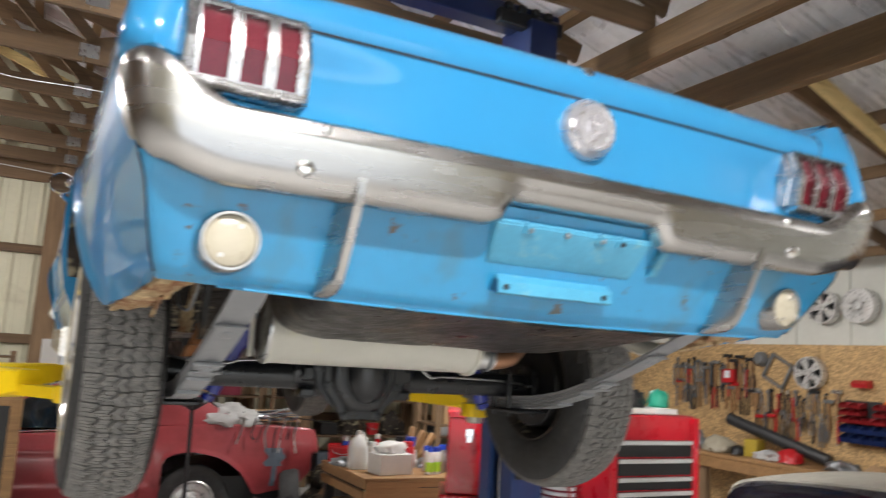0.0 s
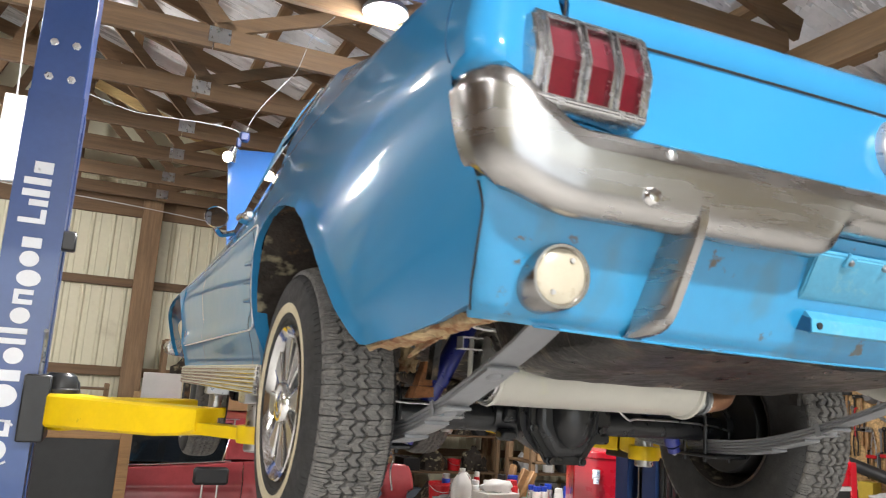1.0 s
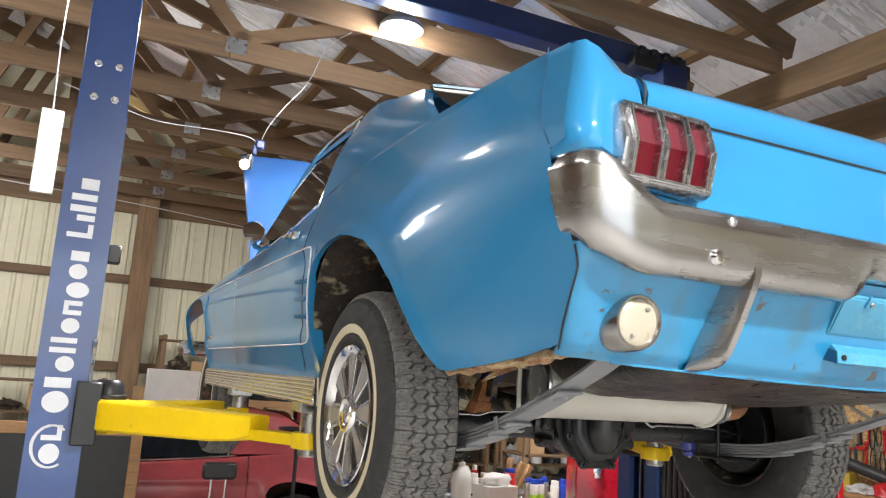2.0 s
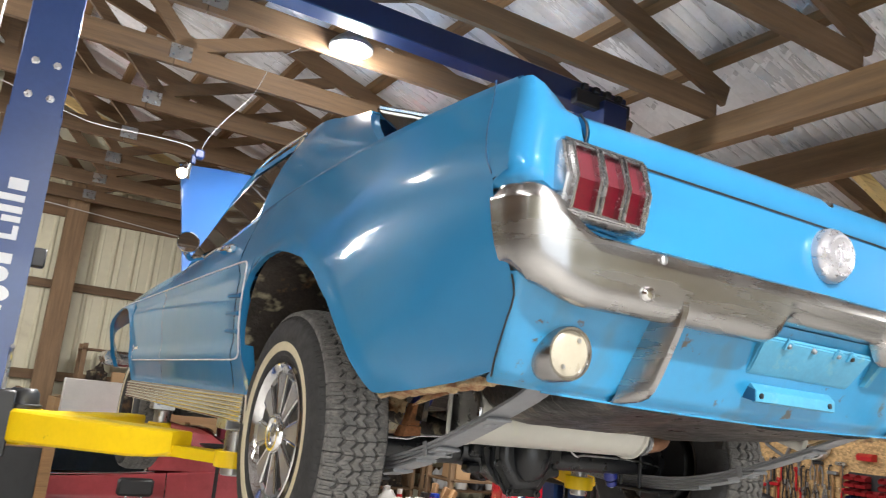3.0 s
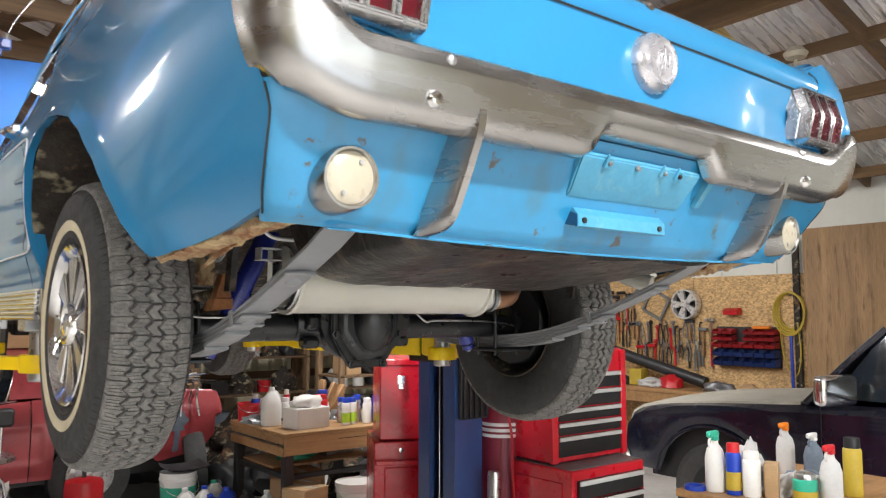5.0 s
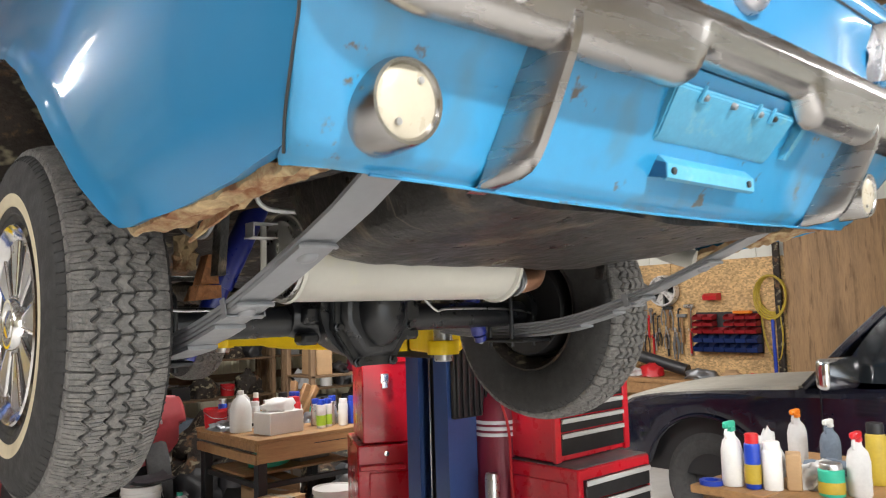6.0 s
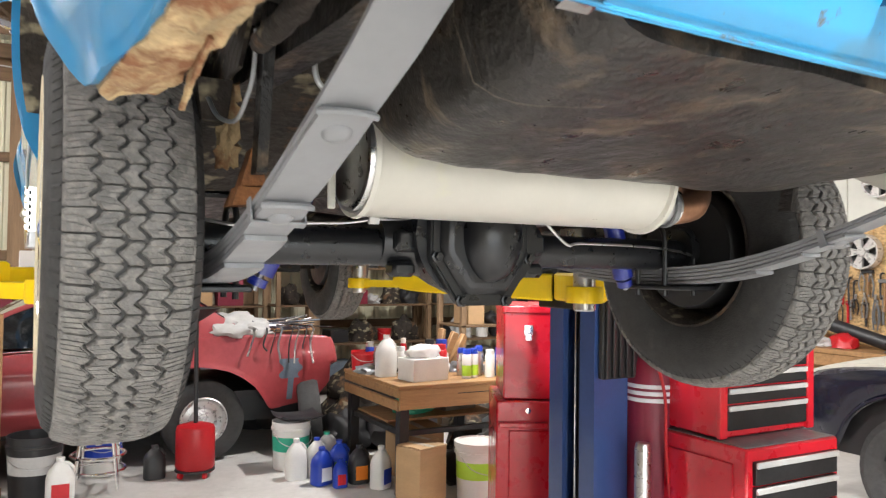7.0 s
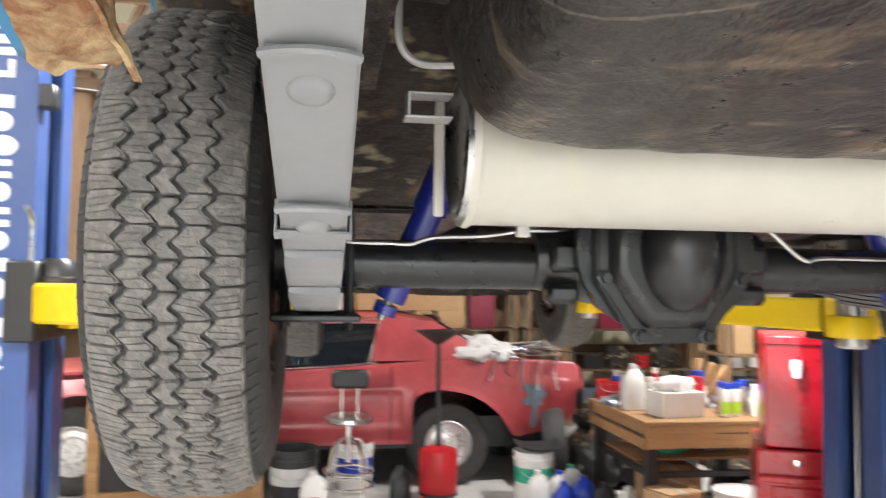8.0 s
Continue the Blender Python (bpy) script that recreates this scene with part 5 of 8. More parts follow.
for s in (-1, 1):
    wheel(blue, s * 0.712, 0.0, Z_HUB, s, True, "rear_wheel")
    wheel(blue, s * (0.655 if s < 0 else 0.715), 2.743, Z_HUB - (0.06 if s < 0 else 0.01), s, s > 0, "front_wheel")

# ---- underside of the coupe ----
AX = Z_HUB
# rear axle: tubes, centre housing, cover
axle = thing_part("rear_axle", blue)
axle["label"] = "satin black rear axle with a ribbed differential cover"
for s in (-1, 1):
    part("axle_tube", cyl(B(), (s * 0.60, 0, AX - 0.012), (-0.20 if s < 0 else 0.11, 0, AX - 0.012), 0.037, n=28), SATIN, axle)
    part("axle_flange", cyl(B(), (s * 0.59, 0, AX), (s * 0.65, 0, AX), 0.055, n=24), SATIN, axle)
CX, CZ = -0.036, 1.600
bm = B()
rings = []
for y, r in ((0.13, 0.05), (0.10, 0.085), (0.03, 0.115), (-0.05, 0.130), (-0.085, 0.135)):
    rings.append([(CX + r * 1.05 * math.cos(a * math.tau / 28), y, CZ + r * 0.98 * math.sin(a * math.tau / 28)) for a in range(28)])
loft(bm, rings)
part("housing", bm, SATIN, axle)
part("housing_neck", cyl(B(), (-0.225, 0, AX), (-0.13, 0, AX), 0.047, 0.07, 24), SATIN, axle)
part("housing_neck", cyl(B(), (0.06, 0, AX), (0.15, 0, AX), 0.07, 0.047, 24), SATIN, axle)
for x in (-0.185, 0.115):
    part("lug", box(B(), (x, -0.045, AX + 0.0), (0.05, 0.05, 0.045), 0.008), SATIN, axle)
    part("lug", box(B(), (x * 1.02, -0.04, AX - 0.055), (0.05, 0.045, 0.03), 0.008), SATIN, axle)
octo = [(-0.118, 0.085), (-0.118, -0.050), (-0.055, -0.140), (0.055, -0.140), (0.118, -0.050), (0.118, 0.085), (0.06, 0.13), (-0.06, 0.13)]
bm = prism(B(), [(CX + a, CZ + b) for a, b in octo], -0.105, -0.082, "y")
bmesh.ops.bevel(bm, geom=bm.edges[:], offset=0.004, segments=2, affect="EDGES")
cover = part("cover_flange", bm, SATIN, axle)
bm = B()
rings = []
for y, k in ((-0.104, 0.86), (-0.118, 0.80), (-0.126, 0.72), (-0.126, 0.64)):
    rings.append([(CX + a * k, y, CZ + b * k) for a, b in octo])
loft(bm, rings)
bmesh.ops.bevel(bm, geom=[e for e in bm.edges], offset=0.004, segments=2, affect="EDGES")
part("cover", bm, SATIN, axle)
part("cover_dome", loft(B(), [[(CX + 0.004 + r * 0.78 * math.cos(a * math.tau / 30), y, CZ - 0.002 + r * 1.12 * math.sin(a * math.tau / 30)) for a in range(30)] for y, r in ((-0.122, 0.083), (-0.138, 0.080), (-0.154, 0.070), (-0.166, 0.054), (-0.173, 0.034), (-0.176, 0.012))]), SATIN, axle)
for a, b in ((-0.106, -0.045), (-0.052, -0.130), (0.052, -0.130), (0.106, -0.045), (0.106, 0.05), (-0.106, 0.05)):
    part("bolt", lathe(B(), [(0, 0.012), (0.008, 0.012), (0.009, 0.004), (0.013, 0.003), (0.013, -0.005)], look((CX + a, -0.106, CZ + b), (CX + a, 1, CZ + b)), 6), SATIN, axle)
part("driveshaft", cyl(B(), (CX + 0.02, 0.13, AX + 0.0), (0, 1.45, 1.72), 0.038, n=20), UNDER_RUST, blue, "rusty driveshaft")

# leaf springs
MAIN = [(-0.99, 1.858), (-0.93, 1.820), (-0.80, 1.747), (-0.657, 1.688), (-0.46, 1.617), (-0.25, 1.563), (0.0, 1.541), (0.3, 1.555), (0.7, 1.63), (1.0, 1.71)]


def leaf_z(y):
    return hermite(y, [a for a, _ in MAIN], [b for _, b in MAIN])


def leaf_spring(s):
    sp = thing_part("leaf_spring", blue)
    x = s * 0.556
    ends = [(-0.975, 1.0), (-0.686, 0.80), (-0.494, 0.62), (-0.40, 0.45), (-0.29, 0.3)]
    for k, (a, b) in enumerate(ends):
        ys = np.linspace(a, b, 30)
        bm = B()
        rings = []
        for i, y in enumerate(ys):
            z = leaf_z(y) - 0.0085 * k - 0.004
            d = Vector((0, 1, (leaf_z(y + 0.01) - leaf_z(y - 0.01)) / 0.02)).normalized()
            n = Vector((0, -d.z, d.y))
            f = i / (len(ys) - 1)
            w = 0.0300 + (0.003 * (1 - f) if k == 0 else 0) + (-0.0015 if i == 0 and k else 0)
            t = 0.0038
            rings.append([Vector((x + q * w, y, z)) + n * r * t for q, r in ((-1, 1), (-1, -0.6), (-0.8, -1), (0.8, -1), (1, -0.6), (1, 1))])
        loft(bm, rings)
        if k in (1, 2):
            # turned-up bowed end of the leaf
            arc = [(x + q * 0.0315, a + 0.004 - 0.012 * (1 - q * q), leaf_z(a) - 0.0085 * k - 0.0065) for q in np.linspace(-1, 1, 7)]
            tube(bm, arc, 0.0040, 8, 2)
        part("leaf", bm, SPRING, sp, "grey painted spring leaf" if k == 0 else "", 30)
        if k in (1, 2):
            y = a + 0.034
            z = leaf_z(y) - 0.0085 * k - 0.007
            nn = Vector((0, (leaf_z(y + 0.01) - leaf_z(y - 0.01)) / 0.02, -1)).normalized()
            c = Vector((x, y, z)) + nn * 0.002
            part("rivet", lathe(B(), [(0, 0.005), (0.008, 0.0048), (0.012, 0.0036), (0.015, 0.0015), (0.0165, -0.001), (0.017, -0.004)], look(c, c - nn), 20), SPRING, sp)
    for y in (-0.442,):
        z = leaf_z(y)
        bm = B()
        box(bm, (0, 0, -0.0275), (0.070, 0.016, 0.0025), 0, Matrix.Translation((x, y, z)) @ pose(0, 0, 0, -17))
        box(bm, (-0.0345, 0, -0.012), (0.0025, 0.016, 0.034), 0, Matrix.Translation((x, y, z)) @ pose(0, 0, 0, -17))
        box(bm, (0.0345, 0, -0.012), (0.0025, 0.016, 0.034), 0, Matrix.Translation((x, y, z)) @ pose(0, 0, 0, -17))
        part("spring_clip", bm, SPRING, sp, "bent steel spring clip")
    part("eye", cyl(B(), (x - 0.032, -0.972, 1.870), (x + 0.032, -0.972, 1.870), 0.020, n=18), SPRING_DARK, sp)
    part("shackle", span(B(), x - 0.045, x - 0.036, -0.985, -0.955, 1.87, 2.0, 0.003), SPRING_DARK, sp)
    bm = span(B(), x - 0.062, x + 0.062, -0.105, 0.10, 1.488, 1.499, 0.003)
    part("spring_plate", bm, BLACK, sp, "black spring plate")
    for dx in (-0.047, 0.047):
        for dy in (-0.045, 0.045):
            part("u_bolt", tube(B(), [(x + dx, dy, 1.474), (x + dx, dy, 1.60), (x + dx, dy * 0.7, 1.635), (x + dx, 0, 1.642)], 0.006, 8, 4), BLACK, sp)


for s in (-1, 1):
    leaf_spring(s)
    # shock absorbers, leaning in towards their tops
    a, b = Vector((s * 0.452, 0.03, 1.500)), Vector((s * 0.30, -0.03, 1.86))
    d = (b - a).normalized()
    sh = part("shock_absorber", cyl(B(), a + d * 0.02, a + d * 0.20, 0.024, n=18), SHOCK, blue, "blue shock absorber")
    part("dust_tube", cyl(B(), a + d * 0.17, b, 0.029, n=18), SHOCK, sh)
    part("stud", cyl(B(), a - d * 0.014, a + d * 0.03, 0.007, n=10), GREY_METAL, sh)
    part("bushing", cyl(B(), a - d * 0.004, a + d * 0.012, 0.019, n=14), SHOCK, sh)

# transverse muffler with its pipe
MY, MZ, MR = -0.285, 1.700, 0.088
bm = B()
prof = [(-0.384, 0.075), (-0.389, 0.090), (-0.381, 0.092), (-0.375, 0.088), (0.195, 0.088), (0.199, 0.096), (0.207, 0.097), (0.211, 0.092), (0.214, 0.080), (0.220, 0.050)]
rings = [[(x, MY + r * math.cos(a * math.tau / 40), MZ + r * math.sin(a * math.tau / 40)) for a in range(40)] for x, r in prof]
loft(bm, rings)
muf = part("muffler", bm, MUFFLER, blue, "long pale transverse muffler")
bm = B()
rings = [[(x, MY + r * math.cos(a * math.tau / 40), MZ + r * math.sin(a * math.tau / 40)) for a in range(40)] for x, r in ((-0.385, 0.084), (-0.394, 0.081), (-0.396, 0.074), (-0.388, 0.060))]
loft(bm, rings)
part("end_cap", bm, STEEL, muf, "grey end cap")
neck = part("neck", cyl(B(), (0.215, MY, 1.662), (0.285, MY, 1.658), 0.035, n=24), STEEL, muf, "bright steel outlet neck")
part("clamp_ring", lathe(B(), [(0.036, -0.006), (0.041, -0.005), (0.041, 0.005), (0.036, 0.006)], pose(0.268, MY, 1.659, 0, 90, 0), 24, True), GREY_METAL, neck)
part("exhaust_pipe", tube(B(), [(0.275, MY, 1.657), (0.30, MY, 1.655), (0.37, MY + 0.02, 1.672), (0.44, MY + 0.10, 1.73), (0.46, 0.05, 1.80), (0.40, 0.4, 1.74)], 0.029, 16), COPPER, muf, "heat-tinted copper-coloured pipe")
part("hanger_strap", span(B(), -0.415, -0.402, -0.246, -0.240, 1.625, 1.773, 0.002), MUFFLER, muf, "pale flat hanger strap")
bm = span(B(), -0.449, -0.398, -0.285, -0.250, 1.766, 1.769, 0.001)
span(bm, -0.455, -0.398, -0.285, -0.250, 1.738, 1.741, 0.001)
span(bm, -0.452, -0.449, -0.285, -0.250, 1.738, 1.769, 0.001)
part("hanger", bm, ALU, muf, "bent steel muffler hanger")

part("pipe_stub", tube(B(), [(0.60, -0.42, 1.77), (0.64, -0.50, 1.725), (0.665, -0.565, 1.70)], 0.026, 14), MUFFLER, blue, "short pale pipe stub")

# brake lines
part("brake_line", tube(B(), [(-0.62, -0.045, 1.622), (-0.52, -0.052, 1.604), (-0.45, -0.052, 1.602), (-0.42, -0.052, 1.602), (-0.385, -0.052, 1.612), (-0.31, -0.05, 1.616), (-0.25, -0.05, 1.625), (-0.17, -0.045, 1.631), (-0.09, -0.03, 1.665), (-0.02, 0.05, 1.69)], 0.0035, 6), STEEL, blue, "thin steel brake line")
part("brake_line", tube(B(), [(0.14, -0.045, 1.65), (0.17, -0.05, 1.62), (0.214, -0.05, 1.588), (0.252, -0.05, 1.592), (0.424, -0.05, 1.59), (0.541, -0.05, 1.582), (0.594, -0.05, 1.572)], 0.0035, 6), STEEL, blue, "thin steel brake line")
part("line_clip", box(B(), (-0.251, -0.05, 1.624), (0.02, 0.014, 0.018), 0.002), PLASTIC_WHITE, blue, "cream plastic line clip")
part("vent_tube", tube(B(), [(-0.470, -0.335, 1.92), (-0.469, -0.329, 1.86), (-0.466, -0.325, 1.812), (-0.447, -0.326, 1.791), (-0.415, -0.345, 1.784), (-0.37, -0.37, 1.783)], 0.0048, 8), ALU, blue, "bent grey vent tube")

# fuel tank and trunk floor
def tank(u, v):
    # a shallow tub, seen from below; u across, v from front to rear
    a = 2 * u - 1
    x = 0.03 + math.copysign(abs(a) ** 0.8, a) * 0.455
    ea = max(0.0, 1 - abs(a) ** 10)
    ev = max(0.0, 1 - abs(2 * min(v, 0.55) - 1) ** 9) if v < 0.5 else 1
    depth = (0.141 - 0.060 * v) * ea ** 0.45 * ev ** 0.45
    y = -0.375 - 0.525 * v
    z = 1.808 - depth + 0.008 * noise.noise(Vector((x * 5, y * 5, 3))) + 0.003 * noise.noise(Vector((x * 19, y * 19, 7)))
    return (x, y, z)
part("fuel_tank", grid(B(), 41, 25, tank, (0, 0, 0.02)), TANK, blue, "black fuel tank with scuffs and brown dirt")
bm = B()
def trunk_floor(u, v):
    x = (2 * u - 1) * 0.70
    y = -0.95 + 0.69 * v
    return (x, y, 1.825 + 0.03 * abs(x) + 0.05 * v + 0.006 * noise.noise(Vector((x * 6, y * 6, 0))))
part("trunk_floor", grid(B(), 24, 16, trunk_floor, (0, 0, 0.01)), UNDER, blue)
for s in (-1, 1):
    part("frame_rail", ribbon(B(), [(s * 0.507, -0.95, 1.86), (s * 0.507, -0.6, 1.845), (s * 0.507, -0.25, 1.86), (s * 0.50, 0.1, 1.86), (s * 0.49, 0.40, 1.76), (s * 0.49, 1.0, 1.70)], 0.055, 0.075), UNDER, blue)
    part("bump_stop", prism(B(), [(s * 0.60 - 0.025, 1.80), (s * 0.60 + 0.025, 1.80), (s * 0.60 + 0.018, 1.74), (s * 0.60 - 0.018, 1.74)], -0.28, -0.23, "y"), UNDER_RUST, blue)
    def house(u, v):
        a = radians(-14 + 164 * u)
        r = 0.405
        c = math.cos(a)
        y, z = -0.10 + r * (c ** 0.55 * 0.985 if c > 0 else c * 1.02), 1.715 + r * math.sin(a)
        x = 0.590 + (body_x(y, max(z, 1.70)) - 0.002 - 0.590) * v
        return (s * x, y, z + 0.01 * noise.noise(Vector((u * 9, v * 5, s))))
    part("wheelhouse", grid(B(), 30, 6, house, (-s * 0.004, 0, 0.004)), UNDER_RUST, blue, "rusty brown inner wheelhouse")
    def inner(u, v):
        return (s * (0.588 - 0.02 * math.sin(v * 3)), -0.36 + 0.69 * u, 1.80 + 0.30 * v + 0.01 * noise.noise(Vector((u * 8, v * 8, s))))
    part("inner_house", grid(B(), 14, 10, inner, (-s * 0.006, 0, 0)), UNDER_RUST, blue)
    # closing panel behind the wheel, ragged and patched at the quarter's lower lip
    bm = B()
    def lipf(u, v):
        y = -0.525 - 0.35 * u
        xo = body_x(max(y, -0.86), 1.73) - 0.004
        z = sill(max(y, -0.86)) - 0.002 - 0.012 * v - 0.016 * max(0, noise.noise(Vector((u * 9, v * 3, 5 * s)))) + 0.02 * v * v
        return (s * (xo - 0.066 * v), y, z)
    grid(bm, 40, 14, lipf, (0, 0, 0.012))
    crumple(bm, 0.005, 28, s)
    crumple(bm, 0.0025, 90, s + 3)
    part("quarter_lip", bm, RUST, blue, "rusted and filler-patched lower quarter lip")
    def flap(u, v):
        w = 0.026 * (1 - v) ** 0.7 + 0.002
        return (s * (0.694 - 0.004 * v + 0.003 * noise.noise(Vector((u * 4, v * 6, s)))), -0.700 + 0.150 * v + w * (u - 0.5), 1.742 - 0.046 * v + 0.026 * (u - 0.5) * (1 - v))
    part("torn_flap", grid(B(), 6, 14, flap, (s * 0.004, 0, 0)), RUST, blue, "bent strip of torn rusty sheet")
    bm = tube(B(), [(s * 0.60, -0.80, 1.83), (s * 0.595, -0.66, 1.80), (s * 0.60, -0.52, 1.79)], 0.014, 10)
    crumple(bm, 0.006, 30, s)
    part("inner_flange", bm, UNDER_RUST, blue, "torn rusty inner flange")
    part("brake_hose", tube(B(), [(s * 0.585, -0.44, 1.83), (s * 0.585, -0.43, 1.780), (s * 0.587, -0.41, 1.752), (s * 0.594, -0.38, 1.724), (s * 0.606, -0.33, 1.736), (s * 0.61, -0.28, 1.77)], 0.0032, 8), GREY_METAL, blue)
    part("seat_brace", prism(B(), [(-0.40, 1.90), (-0.37, 1.90), (-0.33, 1.66), (-0.36, 1.66)], min(s * 0.545, s * 0.56), max(s * 0.545, s * 0.56), "x"), UNDER, blue)
    # torn edge of the wheelhouse and the stop bracket beside it
    def torn(u, v):
        z = 1.80 - 0.125 * v - 0.012 * noise.noise(Vector((u * 7, v * 9, 3 * s)))
        return (s * (0.566 + 0.022 * u + 0.010 * noise.noise(Vector((u * 5, v * 13, s)))), -0.285 + 0.05 * u + 0.006 * noise.noise(Vector((u * 9, v * 9, 1))), z)
    if s > 0:
        continue
    part("torn_edge", grid(B(), 9, 16, torn, (0, 0.004, 0)), RUST, blue, "torn pale edge of the rusty wheelhouse")
    bm = prism(B(), [(s * 0.568, 1.645), (s * 0.532, 1.648), (s * 0.538, 1.700), (s * 0.552, 1.700)], -0.305, -0.270, "y")
    prism(bm, [(s * 0.582, 1.616), (s * 0.530, 1.622), (s * 0.530, 1.646), (s * 0.572, 1.644)], -0.310, -0.265, "y")
    part("stop_bracket", crumple(bm, 0.003, 30, s), RUST_ORANGE, blue, "orange rusty stop bracket")

# floor pan ahead of the axle
def pan(u, v):
    x = (2 * u - 1) * 0.79
    y = 0.36 + 2.0 * v
    tun = 0.12 * math.exp(-(x / 0.14) ** 2)
    return (x, y, 1.685 + tun + 0.012 * math.sin(v * 25) * step(0.2, 0.3, abs(x)))
part("floor_pan", grid(B(), 25, 20, pan, (0, 0, 0.008)), UNDER, blue)
part("seat_pan", grid(B(), 8, 4, lambda u, v: ((2 * u - 1) * 0.58, 0.36 - 0.62 * v, 1.70 + 0.20 * v), (0, 0, 0.01)), UNDER_RUST, blue)
for s in (-1, 1):
    part("inner_rocker", span(B(), min(s * 0.70, s * 0.795), max(s * 0.70, s * 0.795), 0.33, 2.30, 1.654, 1.70, 0.006), UNDER, blue)
part("firewall", grid(B(), 8, 4, lambda u, v: ((2 * u - 1) * 0.74, 2.05, 1.66 + 0.56 * v), (0, 0.02, 0)), UNDER, blue)
for s in (-1, 1):
    part("front_apron", grid(B(), 12, 4, lambda u, v: (s * 0.52, 2.1 + 1.3 * u, 1.75 + 0.42 * v), (s * 0.006, 0, 0)), BLACK, blue)
    part("control_arm", prism(B(), [(s * 0.30, 2.60), (s * 0.30, 2.85), (s * 0.60, 2.76), (s * 0.60, 2.72)], 1.52, 1.56, "z"), UNDER_RUST, blue)
    part("strut_rod", cyl(B(), (s * 0.55, 2.72, 1.54), (s * 0.38, 3.30, 1.62), 0.013, n=10), UNDER, blue)
part("engine", prism(B(), [(-0.20, 1.60), (-0.12, 1.50), (0.12, 1.50), (0.20, 1.60), (0.24, 1.95), (0.30, 2.05), (-0.30, 2.05), (-0.24, 1.95)], 2.12, 2.85, "y"), UNDER, blue, "oily dark engine and oil pan")
part("gearbox", loft(B(), [[(r * math.cos(a * math.tau / 16), y, 1.70 + r * math.sin(a * math.tau / 16)) for a in range(16)] for y, r in ((2.12, 0.19), (1.95, 0.15), (1.5, 0.085), (1.40, 0.05))]), UNDER, blue)
part("crossmember", span(B(), -0.50, 0.50, 2.66, 2.78, 1.50, 1.58, 0.01), UNDER, blue)
part("exhaust_pipe", tube(B(), [(0.22, 2.2, 1.62), (0.24, 1.7, 1.62), (0.26, 0.9, 1.66), (0.34, 0.45, 1.73)], 0.026, 14), UNDER_RUST, blue)

# ---- two-post lift ----
lift = thing("car_lift", "blue two-post car lift with yellow swing arms under the raised coupe", "car lift", (0, 1.35, 0))


def column(s, x0, x1, y0, y1):
    """One column: three-sided with an open slot towards the car."""
    xi, xo = (x1, x0) if s < 0 else (x0, x1)
    zj = 2.682 if s < 0 else 2.655      # the joint with the extension
    c = part("column", prism(B(), [(xi, y0), (xo, y0), (xo, y1), (xi, y1), (xi, y1 - 0.10), (xi + s * 0.03, y1 - 0.10), (xi + s * 0.03, y1 - 0.02), (xo - s * 0.02, y1 - 0.02), (xo - s * 0.02, y0 + 0.02), (xi + s * 0.03, y0 + 0.02), (xi + s * 0.03, y0 + 0.10), (xi, y0 + 0.10)], 0.02, zj, "z"), LIFT_BLUE, lift, "blue painted steel column", 20)
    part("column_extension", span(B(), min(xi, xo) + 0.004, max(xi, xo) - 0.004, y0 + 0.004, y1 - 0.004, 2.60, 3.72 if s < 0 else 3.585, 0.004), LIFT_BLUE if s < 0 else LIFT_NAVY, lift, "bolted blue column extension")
    part("base_plate", span(B(), min(xi, xo) - 0.12, max(xi, xo) + 0.12, y0 - 0.10, y1 + 0.10, 0.0, 0.02, 0.004), LIFT_BLUE, lift)
    for z in (zj + 0.065, zj + 0.208):
        for dx in (0.06, 0.14):
            x = min(xi, xo) + dx
            part("bolt", lathe(B(), [(0, 0.012), (0.010, 0.012), (0.012, 0.005), (0.016, 0.004), (0.016, -0.004)], look((x, y0, z), (x, y0 + 1, z)), 6), STEEL, lift)
    for dy in (0.13, 0.19):
        part("lift_cable", cyl(B(), (xi + s * 0.05, y0 + dy, 0.05), (xi + s * 0.05, y0 + dy, 2.6), 0.006, n=8), BRIGHT, lift, "bright steel cable in the column slot")
    part("column_chain_guard", span(B(), min(xi + s * 0.06, xi + s * 0.075), max(xi + s * 0.06, xi + s * 0.075), y0 + 0.11, y1 - 0.11, 0.05, 2.6), BLACK, lift)
    return c


column(-1, -1.620, -1.422, 1.30, 1.62)
column(1, 1.345, 1.535, 1.20, 1.52)
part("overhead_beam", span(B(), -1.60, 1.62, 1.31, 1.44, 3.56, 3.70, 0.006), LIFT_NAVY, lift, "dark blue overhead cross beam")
bm = span(B(), 1.17, 1.60, 1.25, 1.31, 3.535, 3.63, 0.008)
for k in range(4):
    box(bm, (1.22 + k * 0.09, 1.245, 3.64), (0.045, 0.04, 0.04), 0.006)
part("switch_box", bm, BLACK, lift, "black limit switch box")


